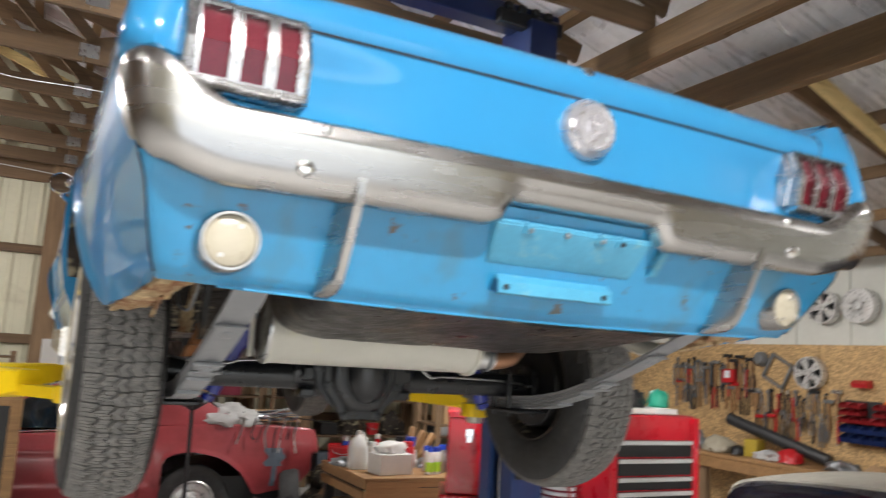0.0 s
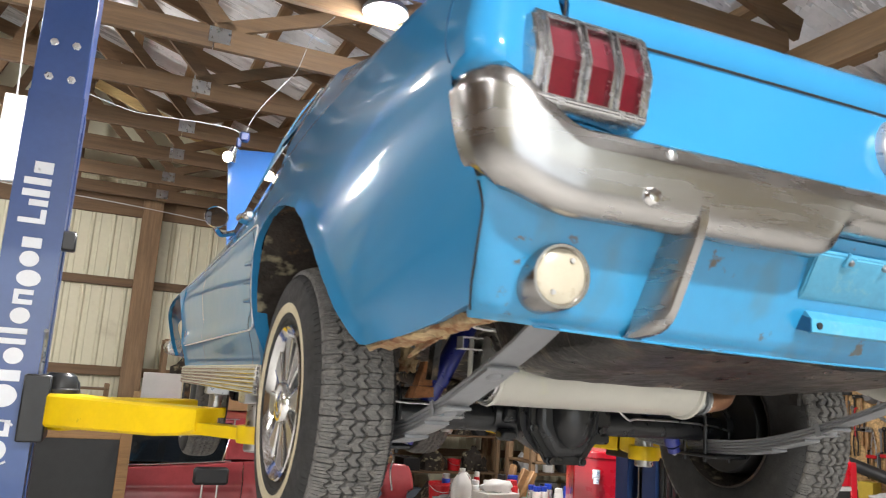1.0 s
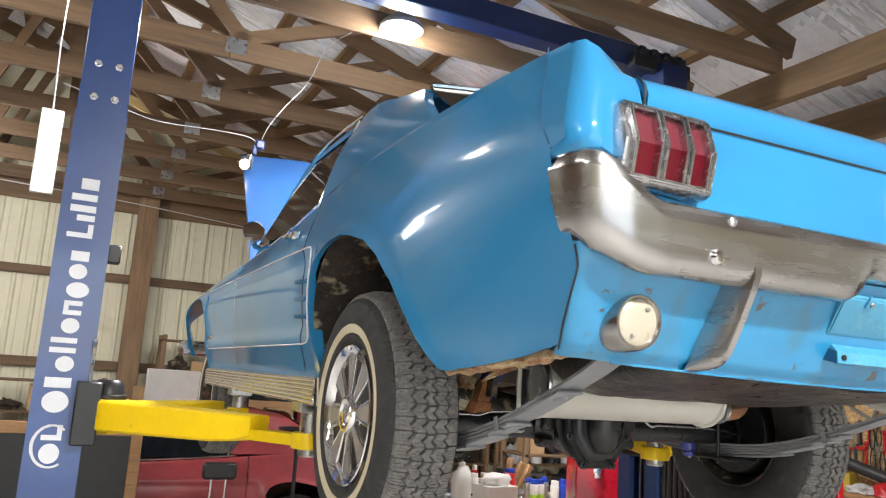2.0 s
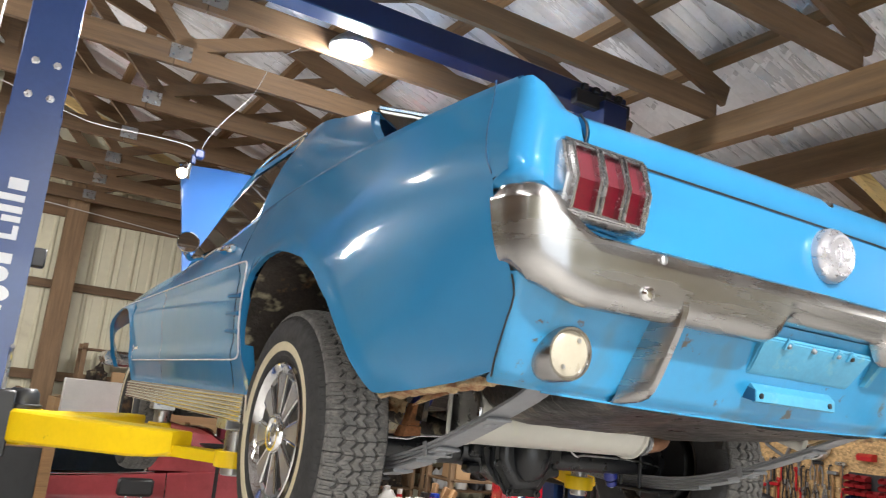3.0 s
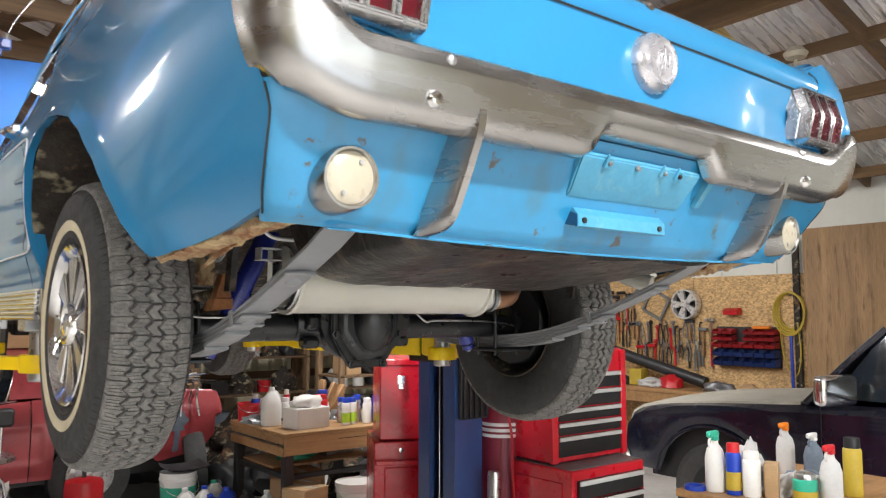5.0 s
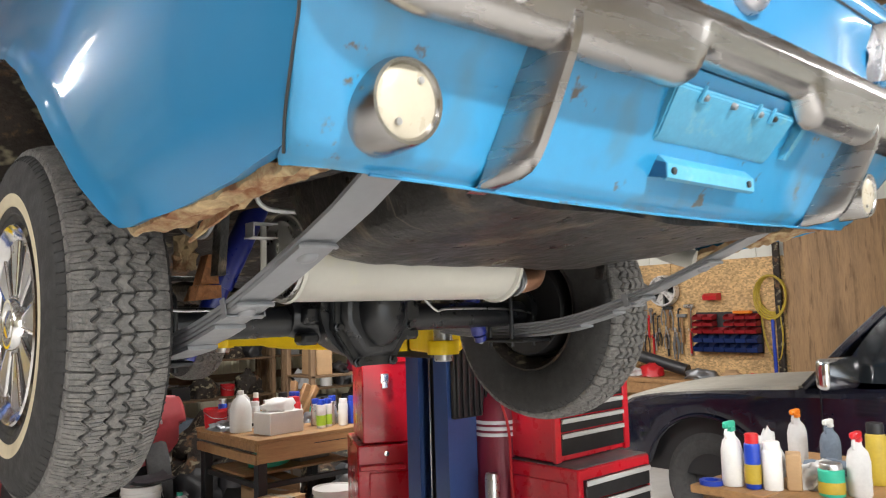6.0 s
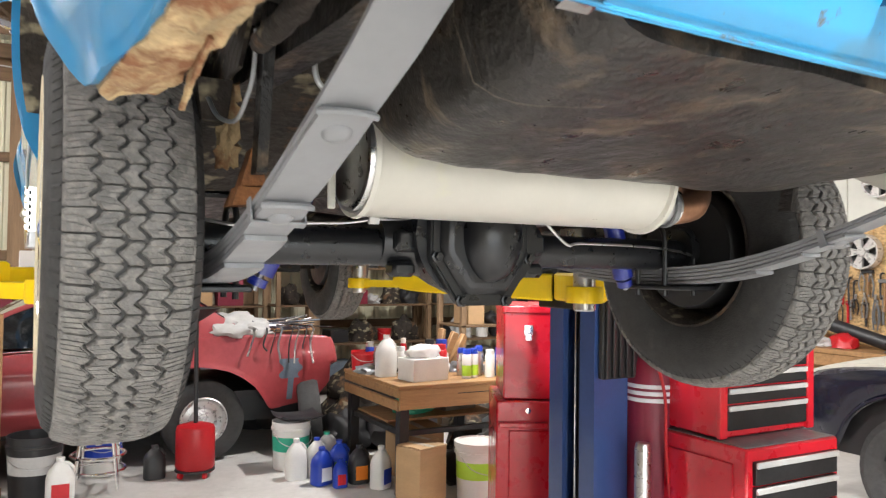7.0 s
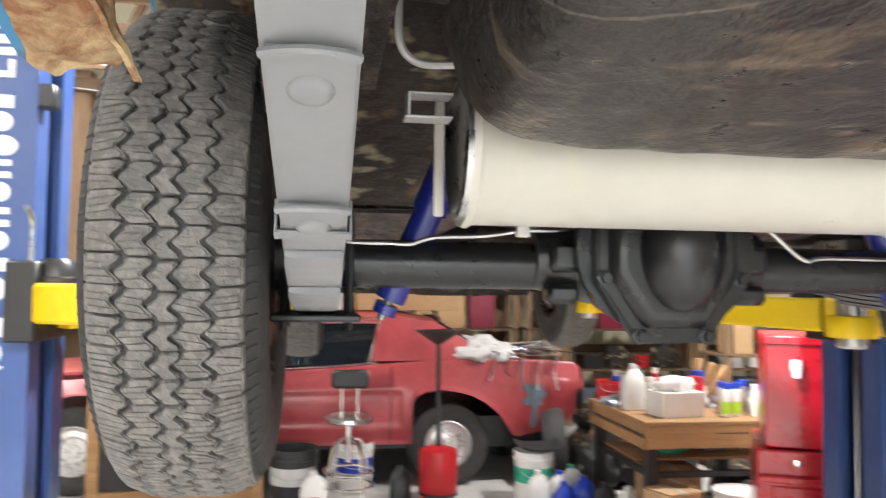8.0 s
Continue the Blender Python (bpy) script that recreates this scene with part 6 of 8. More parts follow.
def arm(s, a, b, pad, z, tall=(0.122, 0.090)):
    """A swing arm from its pivot a to its end b, a tongue to the pad, and the pad's silver post."""
    a, b, p = Vector((*a, 0)), Vector((*b, 0)), Vector((*pad, 0))
    d = (b - a).normalized()
    n = Vector((-d.y, d.x, 0))
    rings = []
    for f, w, t0 in ((0, 0.075, tall[0]), (0.03, 0.082, tall[0]), (0.80, 0.066, tall[1] + 0.01), (0.92, 0.060, tall[1]), (1.0, 0.045, tall[1] * 0.8)):
        c = a + (b - a) * f
        e = 0.010
        rings.append([c + n * q + Vector((0, 0, z - t0 * h)) for q, h in ((-w + e, 0), (w - e, 0), (w, 0.08), (w, 0.92), (w - e, 1), (-w + e, 1), (-w, 0.92), (-w, 0.08))])
    o = part("swing_arm", loft(B(), rings), YELLOW, lift, "bright yellow swing arm", 25)
    zz = z - tall[1] * 0.7
    bm = ribbon(B(), [b - d * 0.10 + Vector((0, 0, zz)), b + (p - b) * 0.6 + Vector((0, 0, zz)), p + Vector((0, 0, zz))], 0.075, 0.035)
    part("tongue", bm, YELLOW, o)
    part("pad_ring", lathe(B(), [(0.036, -0.025), (0.056, -0.025), (0.058, -0.018), (0.058, 0.018), (0.056, 0.025), (0.036, 0.025)], Matrix.Translation((p.x, p.y, zz)), 24, True), YELLOW, o)
    part("pad_post", lathe(B(), [(0, -0.05), (0.030, -0.05), (0.034, -0.045), (0.034, 0.085), (0.030, 0.09), (0, 0.09)], Matrix.Translation((p.x, p.y, zz)), 24), STEEL, o, "silver screw pad")
    part("pad_top", span(B(), p.x - 0.055, p.x + 0.055, p.y - 0.055, p.y + 0.055, zz + 0.09, 1.60 if abs(p.x) > 0.7 else 1.66, 0.004), STEEL, o)
    g = a + d * 0.06
    part("gear_restraint", lathe(B(), [(0, 0.075), (0.04, 0.075), (0.055, 0.06), (0.06, 0.02), (0.07, 0.015), (0.07, 0.0), (0, 0)], Matrix.Translation((g.x, g.y, z)), 20), BLACK, o, "black arm restraint")
    return o


arm(-1, (-1.385, 1.36), (-0.90, 0.62), (-0.775, 0.44), 1.535)
arm(-1, (-1.385, 1.42), (-0.80, 2.06), (-0.66, 2.21), 1.515)
arm(1, (1.30, 1.30), (0.80, 0.56), (0.675, 0.455), 1.52)
arm(1, (1.30, 1.42), (0.80, 2.06), (0.66, 2.21), 1.515)
for s, x in ((-1, -1.425), (1, 1.305)):
    part("carriage", span(B(), x - 0.045, x + 0.045, 1.22, 1.50, 1.36, 1.60, 0.006), BLACK, lift, "black lift carriage")
    part("safety_rod", tube(B(), [(x, 1.30, 1.60), (x, 1.30, 1.72), (x - s * 0.0, 1.25, 1.76)], 0.008), STEEL, lift)
# ribbed black rubber guard on the column towards the bay
guard = part("rubber_guard", span(B(), 1.36, 1.60, 1.165, 1.195, 1.06, 1.475, 0.006), PLASTIC_BLACK, lift, "black ribbed rubber door guard")
for k in range(6):
    part("rib", span(B(), 1.372 + k * 0.038, 1.388 + k * 0.038, 1.150, 1.165, 1.065, 1.465, 0.004), PLASTIC_BLACK, guard)
part("switch", box(B(), (-1.400, 1.33, 2.11), (0.05, 0.06, 0.075), 0.006), PLASTIC_BLACK, lift)

# maker's name on the column: plain white shapes down its face
def decal(z0, z1, x0, x1):
    return part("decal", span(B(), x0, x1, 1.296, 1.2995, z0, z1, 0.0008), LETTER, lift)


def mark_ring(z, tall, x0, x1):
    """A plain upright disc, one of the white shapes of the mark."""
    m = Matrix.Translation(((x0 + x1) / 2, 1.2965, z + tall / 2)) @ pose(0, 0, 0, 90, 0, 0) @ Matrix.Diagonal(((x1 - x0) / 2, tall / 2, 1, 1))
    part("decal", lathe(B(), [(0, -0.003), (0.94, -0.003), (1.0, -0.0015), (1.0, 0.0005), (0, 0.0005)], m, 28), LETTER, lift)


z = 1.475
for tall, kind in ((0.082, "O"), (0.050, "T"), (0.060, "o"), (0.026, "T"), (0.026, "T"), (0.060, "o"), (0.056, "n"), (0.062, "g"), (0.060, "o"), (0.040, "x"), (0.030, ""), (0.056, "L"), (0.024, "x"), (0.034, "T"), (0.034, "T"), (0.046, "x")):
    if kind == "O":
        mark_ring(z, tall, -1.584, -1.490)
    elif kind in "og" and kind:
        mark_ring(z, tall, -1.556, -1.490 if kind == "o" else -1.474)
    elif kind == "T":
        decal(z, z + tall * 0.8, -1.584, -1.490)
    elif kind == "L":
        decal(z, z + 0.020, -1.584, -1.490)
        decal(z + 0.020, z + tall, -1.510, -1.490)
    elif kind == "n":
        decal(z, z + 0.019, -1.556, -1.490)
        decal(z + tall - 0.019, z + tall, -1.556, -1.490)
        decal(z + 0.019, z + tall - 0.019, -1.556, -1.538)
    elif kind == "x":
        decal(z, z + tall, -1.556, -1.490)
    z += tall + 0.012
decal(2.365, 2.375, -1.544, -1.534)
part("badge", tube(B(), [(-1.530 + 0.066 * math.cos(a), 1.297, 1.350 + 0.078 * math.sin(a)) for a in np.linspace(0.9, 5.3, 18)], [0.0045, 0.006, 0.007, 0.006, 0.0045], 6, 2), LETTER, lift, "plain white badge ring")
mark_ring(1.285, 0.075, -1.568, -1.497)
decal(1.372, 1.392, -1.568, -1.497)
decal(1.392, 1.430, -1.515, -1.497)

# ---- red coupe parked beyond the lift, nose to the left, loaded with clutter ----
red = tagged(coupe(RED_FADED, RED_FADED), "faded red coupe with clutter piled on its trunk", "car")
for s in (-1, 1):
    for y in (0.0, 2.743):
        w = thing_part("wheel", red)
        m = Matrix.Translation((s * 0.70, y, 1.655)) @ Matrix.Diagonal((s, 1, 1, 1)) @ pose(0, 0, 0, 0, 90, 0)
        part("tyre", lathe(B(), [(0.18, -0.07), (0.23, -0.09), (0.28, -0.092), (0.31, -0.08), (0.315, -0.05), (0.315, 0.05), (0.31, 0.08), (0.28, 0.092), (0.23, 0.09), (0.18, 0.07)], m, 44), RUBBER, w, "dusty black tyre")
        part("rim", lathe(B(), [(0.185, 0.075), (0.175, 0.082), (0.165, 0.06), (0.15, 0.05), (0.11, 0.06), (0.09, 0.045), (0.05, 0.05), (0.045, 0.07), (0.0, 0.075)], m, 36), ALLOY, w, "dull steel wheel")
        part("brake_drum", lathe(B(), [(0, -0.06), (0.15, -0.06), (0.16, 0.02)], m, 24), BLACK, w)
cowl_and_hood(red, RED_FADED, False)
part("underbody", span(B(), -0.70, 0.70, -0.9, 3.2, 1.62, 1.86), BLACK, red)
for s in (-1, 1):
    part("tail_lamp", span(B(), min(s * 0.57, s * 0.73), max(s * 0.57, s * 0.73), -1.085, -1.05, 2.04, 2.16, 0.01), LENS_RED, red)
    bm = B()
    grid(bm, 14, 14, lambda u, v: (s * (body_x(-0.75 + 0.16 * u, 1.96 + 0.16 * v) + 0.002), -0.75 + 0.16 * u + 0.02 * math.sin(v * 9), 1.96 + 0.16 * v))
    part("primer_patch", bm, PRIMER, red, "grey-blue primer patch")
    part("primer_run", grid(B(), 5, 10, lambda u, v: (s * (body_x(-0.70 + 0.05 * u, 1.78 + 0.18 * v) + 0.002), -0.70 + 0.05 * u, 1.78 + 0.18 * v)), PRIMER, red)
red.matrix_basis = pose(0.42, 5.50, -0.075, 0, 0, 90)

rng = random.Random(3)
RED_TOP = 0.965


def rod_pile():
    t = thing("rod_pile", "loose pile of thin metal rods on the red trunk", "metal scrap", (1.0, 4.9, RED_TOP))
    for k in range(22):
        x, y = 0.78 + rng.uniform(0, 0.5), 4.80 + rng.uniform(0, 0.35)
        a, l = rng.uniform(-0.5, 0.9), rng.uniform(0.25, 0.6)
        z = RED_TOP + 0.03 + k * 0.004
        part("rod", cyl(B(), (x - l / 2 * math.cos(a), y - l / 2 * math.sin(a), z), (x + l / 2 * math.cos(a), y + l / 2 * math.sin(a), z + rng.uniform(-0.03, 0.05)), rng.uniform(0.005, 0.011), n=6), rng.choice([GREY_METAL, STEEL, PLASTIC_BLACK, PLASTIC_BLACK, PRIMER]), t)
    for k in range(8):
        x = 0.80 + 0.07 * k + rng.uniform(-0.02, 0.02)
        part("strip", tube(B(), [(x + 0.05, 4.95, RED_TOP + 0.06), (x + 0.02, 4.70, RED_TOP + 0.05), (x - 0.03, 4.63, RED_TOP - 0.06), (x - 0.06 + rng.uniform(-0.03, 0.06), 4.62, RED_TOP - 0.10 - rng.uniform(0, 0.14))], rng.uniform(0.004, 0.009), 6, 4), rng.choice([GREY_METAL, PLASTIC_BLACK, GREY_METAL, STEEL]), t)


rod_pile()


def heap(name, label, cat, c, s, m, seed, amp=0.35, base=True):
    bm = B()
    bmesh.ops.create_icosphere(bm, subdivisions=4 if m is CANVAS else 3, radius=0.5)
    for v in bm.verts:
        p = v.co * 4 + Vector((seed, seed * 2, 0))
        v.co *= 1 + amp * noise.noise(p) + amp * 0.6 * abs(noise.noise(p * 2.3)) + amp * 0.35 * noise.noise(p * 5.1)
        v.co = Vector((v.co.x * s[0], v.co.y * s[1], max(v.co.z, -0.18) * s[2]))
    bmesh.ops.transform(bm, verts=bm.verts, matrix=Matrix.Translation((c[0], c[1], c[2] + 0.18 * s[2])))
    return solo(name, bm, m, label, cat, sharp=60)


heap("rag", "crumpled white rag lying on the red trunk", "rag", (0.70, 4.90, RED_TOP - 0.01), (0.52, 0.42, 0.26), CANVAS, 2, 0.35)


def carton(c, s, rz=0, m=CARD, label="plain brown cardboard box", flaps=True, group=""):
    t = thing("cardboard_box", label, "box", c, group)
    mm = Matrix.Translation(c) @ pose(0, 0, 0, 0, 0, rz)
    part("body", box(B(), (0, 0, s[2] / 2), s, 0.004, mm), m, t)
    if flaps:
        for k in (-1, 1):
            part("flap", box(B(), (k * s[0] * 0.255, 0, s[2] + 0.004), (s[0] * 0.48, s[1] * 0.98, 0.004), 0.0, mm @ pose(0, 0, 0, 0, rng.uniform(-2, 2), 0)), m, t)
        part("tape", box(B(), (0, 0, s[2] + 0.0075), (0.05, s[1], 0.001), 0, mm), LENS_WHITE, t)
    return t


carton((1.15, 5.40, RED_TOP - 0.01), (0.62, 0.40, 0.09), 12, CARD, "flat brown cardboard lying on the red trunk", False)
carton((0.14, 5.45, 1.335), (0.85, 0.45, 0.15), 2, CARD, "long brown cardboard box on the red roof")
carton((-0.63, 5.45, 1.335), (0.46, 0.36, 0.29), -3, PLASTIC_WHITE, "white plastic bin on the red roof", False)

# ---- round seat, tank, pails and jugs on the floor beside it ----
def stool(x, y):
    t = thing("shop_stool", "chrome shop stool with a black backrest pad", "stool", (x, y, 0))
    part("seat", lathe(B(), [(0, 0.635), (0.14, 0.63), (0.165, 0.61), (0.168, 0.585), (0.15, 0.575), (0, 0.575)], Matrix.Translation((x, y, 0)), 32), STEEL, t, "round bright seat")
    part("pedestal", cyl(B(), (x, y, 0.30), (x, y, 0.58), 0.022, n=16), BRIGHT, t)
    for k in range(4):
        a = k * math.pi / 2 + 0.6
        part("leg", tube(B(), [(x + 0.04 * math.cos(a), y + 0.04 * math.sin(a), 0.46), (x + 0.13 * math.cos(a), y + 0.13 * math.sin(a), 0.40), (x + 0.19 * math.cos(a), y + 0.19 * math.sin(a), 0.02)], 0.013, 8), BRIGHT, t)
    for z in (0.14, 0.24):
        part("foot_ring", lathe(B(), [(0.172 + 0.010 * math.cos(q), z + 0.010 * math.sin(q)) for q in np.linspace(0, math.tau, 8, endpoint=False)], Matrix.Translation((x, y, 0)), 28, True), BRIGHT, t)
    for dx in (-0.055, 0.055):
        part("back_rod", cyl(B(), (x + dx, y - 0.12, 0.60), (x + dx, y - 0.13, 0.84), 0.010, n=10), BRIGHT, t)
    part("backrest", span(B(), x - 0.13, x + 0.13, y - 0.16, y - 0.11, 0.83, 0.96, 0.02), PLASTIC_BLACK, t, "black padded backrest")


stool(-0.36, 4.30)


def oil_drain(x, y):
    t = thing("oil_drain_tank", "red oil drain tank on casters with a black riser pipe", "oil drain", (x, y, 0))
    part("tank", lathe(B(), [(0, 0.055), (0.125, 0.055), (0.138, 0.075), (0.138, 0.34), (0.13, 0.365), (0.06, 0.385), (0, 0.385)], Matrix.Translation((x, y, 0)), 32), PLASTIC_RED, t, "glossy red steel tank")
    part("riser", cyl(B(), (x, y, 0.38), (x - 0.01, y, 1.12), 0.016, n=12), PLASTIC_BLACK, t)
    part("bowl", lathe(B(), [(0.02, 1.12), (0.10, 1.17), (0.17, 1.22), (0.165, 1.22), (0.09, 1.165), (0.0, 1.12)], Matrix.Translation((x - 0.01, y, 0)), 28), PLASTIC_BLACK, t)
    part("base_ring", lathe(B(), [(0.10, 0.045), (0.14, 0.045), (0.14, 0.06), (0.10, 0.06)], Matrix.Translation((x, y, 0)), 28, True), PLASTIC_BLACK, t)
    for k in range(4):
        a = k * math.pi / 2 + 0.4
        part("caster", lathe(B(), [(0, -0.012), (0.022, -0.012), (0.022, 0.012), (0, 0.012)], pose(x + 0.12 * math.cos(a), y + 0.12 * math.sin(a), 0.022, 90, 0, 20 * k), 16), PLASTIC_RED, t)


oil_drain(0.29, 4.36)


def pail(x, y, r=0.145, h=0.36, m=PLASTIC_WHITE, band=None, label="white plastic five-gallon pail", rim=None, z=0.0, lid=False):
    t = thing("pail", label, "bucket", (x, y, z))
    mm = Matrix.Translation((x, y, z))
    part("body", lathe(B(), [(0, 0.003), (r * 0.88, 0.003), (r * 0.89, 0.01), (r * 0.97, h * 0.82), (r * 1.03, h * 0.83), (r * 1.03, h * 0.87), (r * 0.99, h * 0.88), (r, h), (r * 0.96, h), (r * 0.86, 0.02), (0, 0.02)], mm, 32), m, t)
    if band:
        part("label_band", lathe(B(), [(r * 0.925 + 0.001, h * 0.40), (r * 0.955 + 0.0015, h * 0.70)], mm, 32), band, t)
    if rim:
        part("rim_stain", lathe(B(), [(r * 0.955, h * 0.7), (r * 0.962, h * 0.985), (r * 1.005, h * 1.002)], mm, 32), rim, t)
    if lid:
        part("lid", lathe(B(), [(0, h + 0.004), (r * 0.92, h + 0.004), (r * 0.95, h + 0.012), (r * 1.05, h + 0.012), (r * 1.05, h - 0.02), (r * 1.02, h - 0.02)], mm, 32), m, t)
    part("handle", tube(B(), [(x - r * 1.02, y, z + h * 0.85), (x - r * 0.8, y - r * 0.9, z + h * 0.62), (x, y - r * 1.15, z + h * 0.52), (x + r * 0.8, y - r * 0.9, z + h * 0.62), (x + r * 1.02, y, z + h * 0.85)], 0.003, 6), STEEL, t)
    return t


pail(-0.30, 4.72, band=PLASTIC_BLUE, label="white plastic pail with a blue band and an orange-stained rim", rim=ORANGE)
pail(-0.74, 4.35, 0.17, 0.40, PLASTIC_BLACK, CANVAS, "dark grease pail with a white label")
pail(0.98, 4.28, band=GREEN, label="white pail with a green label and a black tray on top")
pail(1.86, 3.00, 0.15, 0.37, PLASTIC_WHITE, LIME, "stacked white pails with printed bands", lid=True)
bm = B()
grid(bm, 10, 8, lambda u, v: (0.86 + 0.34 * u, 4.12 + 0.30 * v, 0.365 + 0.05 * (abs(2 * u - 1) ** 4 + abs(2 * v - 1) ** 4) / 2), (0, 0, 0.006))
solo("drip_tray", bm, PLASTIC_BLACK, "black plastic drip tray lying on a pail", "tray")


def jug(x, y, z=0.0, h=0.29, m=PLASTIC_WHITE, cap=None, label="white plastic gallon jug", rz=0.0, w=0.075, band=None):
    t = thing("jug", label, "bottle", (x, y, z))
    mm = Matrix.Translation((x, y, z)) @ pose(0, 0, 0, 0, 0, rz)
    rings = []
    for f, k in ((0, 0.92), (0.02, 1.0), (0.55, 1.0), (0.70, 0.86), (0.80, 0.60), (0.88, 0.36), (0.90, 0.27), (0.93, 0.27)):
        rings.append([mm @ Vector((math.copysign(abs(math.cos(a)) ** 0.6, math.cos(a)) * w * k, math.copysign(abs(math.sin(a)) ** 0.6, math.sin(a)) * w * 0.8 * k, h * f)) for a in np.linspace(0, math.tau, 20, endpoint=False)])
    part("body", loft(B(), rings), m, t)
    part("cap", cyl(B(), mm @ Vector((0, 0, h * 0.925)), mm @ Vector((0, 0, h)), w * 0.31, n=14), cap or m, t)
    part("handle", tube(B(), [mm @ Vector((w * 0.7, 0, h * 0.58)), mm @ Vector((w * 0.92, 0, h * 0.72)), mm @ Vector((w * 0.55, 0, h * 0.86)), mm @ Vector((w * 0.22, 0, h * 0.88))], w * 0.13, 8), m, t)
    if band:
        part("label_panel", box(B(), (0, -w * 0.80, h * 0.30), (w * 1.2, 0.002, h * 0.36), 0.0006, mm), band, t)
    return t


jug(0.92, 3.96)
jug(1.08, 3.98, h=0.28, label="frosted white gallon jug", cap=PLASTIC_BLUE)
jug(1.04, 3.76, h=0.26, m=PLASTIC_BLUE, label="dark blue oil jug", band=LETTER, rz=20)
jug(1.20, 3.84, h=0.28, m=PLASTIC_BLUE, label="blue oil jug with a bright label", band=LIME, rz=-10)
jug(1.13, 3.63, h=0.20, m=PLASTIC_BLUE, label="small blue oil bottle", w=0.05, band=PLASTIC_RED)
jug(1.29, 3.68, h=0.27, m=PLASTIC_BLACK, label="black oil jug with a red and yellow label", band=ORANGE)
jug(1.38, 3.50, h=0.29, label="white washer fluid jug with a blue label", band=PLASTIC_BLUE, rz=30)
jug(1.20, 4.10, h=0.29, label="white jug with a green cap", cap=GREEN)
jug(0.02, 4.42, h=0.24, m=PLASTIC_BLACK, label="black oil jug standing on the floor")
jug(-0.60, 4.05, h=0.30, m=PLASTIC_WHITE, label="white jug with a red label", band=PLASTIC_RED, w=0.085)
carton((1.62, 3.42, 0), (0.20, 0.26, 0.34), 12, label="open brown cardboard box under the bench")
carton((1.75, 3.72, 0), (0.34, 0.32, 0.36), -4, label="brown cardboard box with faint print under the bench")

# leaning spare tyres beside the red tail
def loose_tyre(x, y, r, tilt, rz, label):
    t = thing("spare_tyre", label, "tyre", (x, y, 0), "spare tyres")
    m = Matrix.Translation((x, y, r)) @ pose(0, 0, 0, 90 - tilt, 0, rz)
    part("carcass", lathe(B(), [(r * 0.6, -0.07), (r * 0.75, -0.09), (r * 0.93, -0.085), (r, -0.05), (r, 0.05), (r * 0.93, 0.085), (r * 0.75, 0.09), (r * 0.6, 0.07), (r * 0.62, 0.0)], m, 36, True), RUBBER, t)


loose_tyre(1.34, 5.2, 0.32, 8, 62, "worn black tyre leaning by the red car")
loose_tyre(1.28, 4.75, 0.30, 5, 75, "dark tyre standing by the bench")

# ---- wooden bench on black legs ----
BX0, BX1, BY0, BY1, BZ = 1.36, 2.42, 3.18, 4.18, 0.745
bench = thing("work_bench", "worn wooden bench on black steel legs, covered with cans", "workbench", (1.85, 3.7, 0))
for k in range(7):
    y0 = BY0 + k * (BY1 - BY0) / 7
    part("top_board", span(B(), BX0, BX1, y0 + 0.001, y0 + (BY1 - BY0) / 7 - 0.001, BZ - 0.025, BZ, 0.003), BENCH_WOOD, bench)
part("front_apron", span(B(), BX0 + 0.01, BX1 - 0.01, BY0 + 0.004, BY0 + 0.03, BZ - 0.16, BZ - 0.026, 0.003), BENCH_WOOD, bench)
part("side_apron", span(B(), BX0 + 0.004, BX0 + 0.03, BY0 + 0.035, BY1 - 0.01, BZ - 0.082, BZ - 0.026, 0.003), BENCH_WOOD, bench)
part("side_apron", span(B(), BX0 + 0.004, BX0 + 0.03, BY0 + 0.035, BY1 - 0.01, BZ - 0.17, BZ - 0.105, 0.003), BENCH_WOOD, bench)
part("drawer_gap", span(B(), BX0 + 0.45, BX1 - 0.05, BY0 + 0.001, BY0 + 0.006, BZ - 0.075, BZ - 0.070), BLACK, bench)
for x in (BX0 + 0.06, BX1 - 0.06):
    for y in (BY0 + 0.07, BY1 - 0.07):
        part("leg", span(B(), x - 0.035, x + 0.035, y - 0.035, y + 0.035, 0, BZ - 0.16, 0.004), BLACK, bench, "black square steel leg")
for y in (BY0 + 0.07, BY1 - 0.07):
    part("rail", span(B(), BX0 + 0.1, BX1 - 0.1, y - 0.018, y + 0.018, 0.40, 0.436, 0.003), BLACK, bench)
for x in (BX0 + 0.06, BX1 - 0.06):
    part("rail", span(B(), x - 0.018, x + 0.018, BY0 + 0.11, BY1 - 0.11, 0.40, 0.436, 0.003), BLACK, bench)
part("lower_shelf", span(B(), BX0 + 0.08, BX1 - 0.08, BY0 + 0.35, BY1 - 0.09, 0.437, 0.455, 0.002), BENCH_WOOD, bench)

carton((1.66, 3.42, BZ), (0.30, 0.20, 0.155), 8, PLASTIC_WHITE, "plain white carton on the bench", False)
heap("paper_bag", "crumpled white plastic bag on a carton", "bag", (1.66, 3.42, BZ + 0.157), (0.24, 0.16, 0.13), PLASTIC_WHITE, 4)
jug(1.48, 3.66, BZ, 0.30, label="white gallon jug on the bench")
pail(1.45, 4.02, 0.09, 0.15, PLASTIC_RED, None, "small red plastic tub on the bench", None, BZ)
heap("wire_heap", "tangle of small grey parts on the bench", "parts", (1.46, 3.86, BZ), (0.20, 0.16, 0.09), GREY_METAL, 7, 0.7)


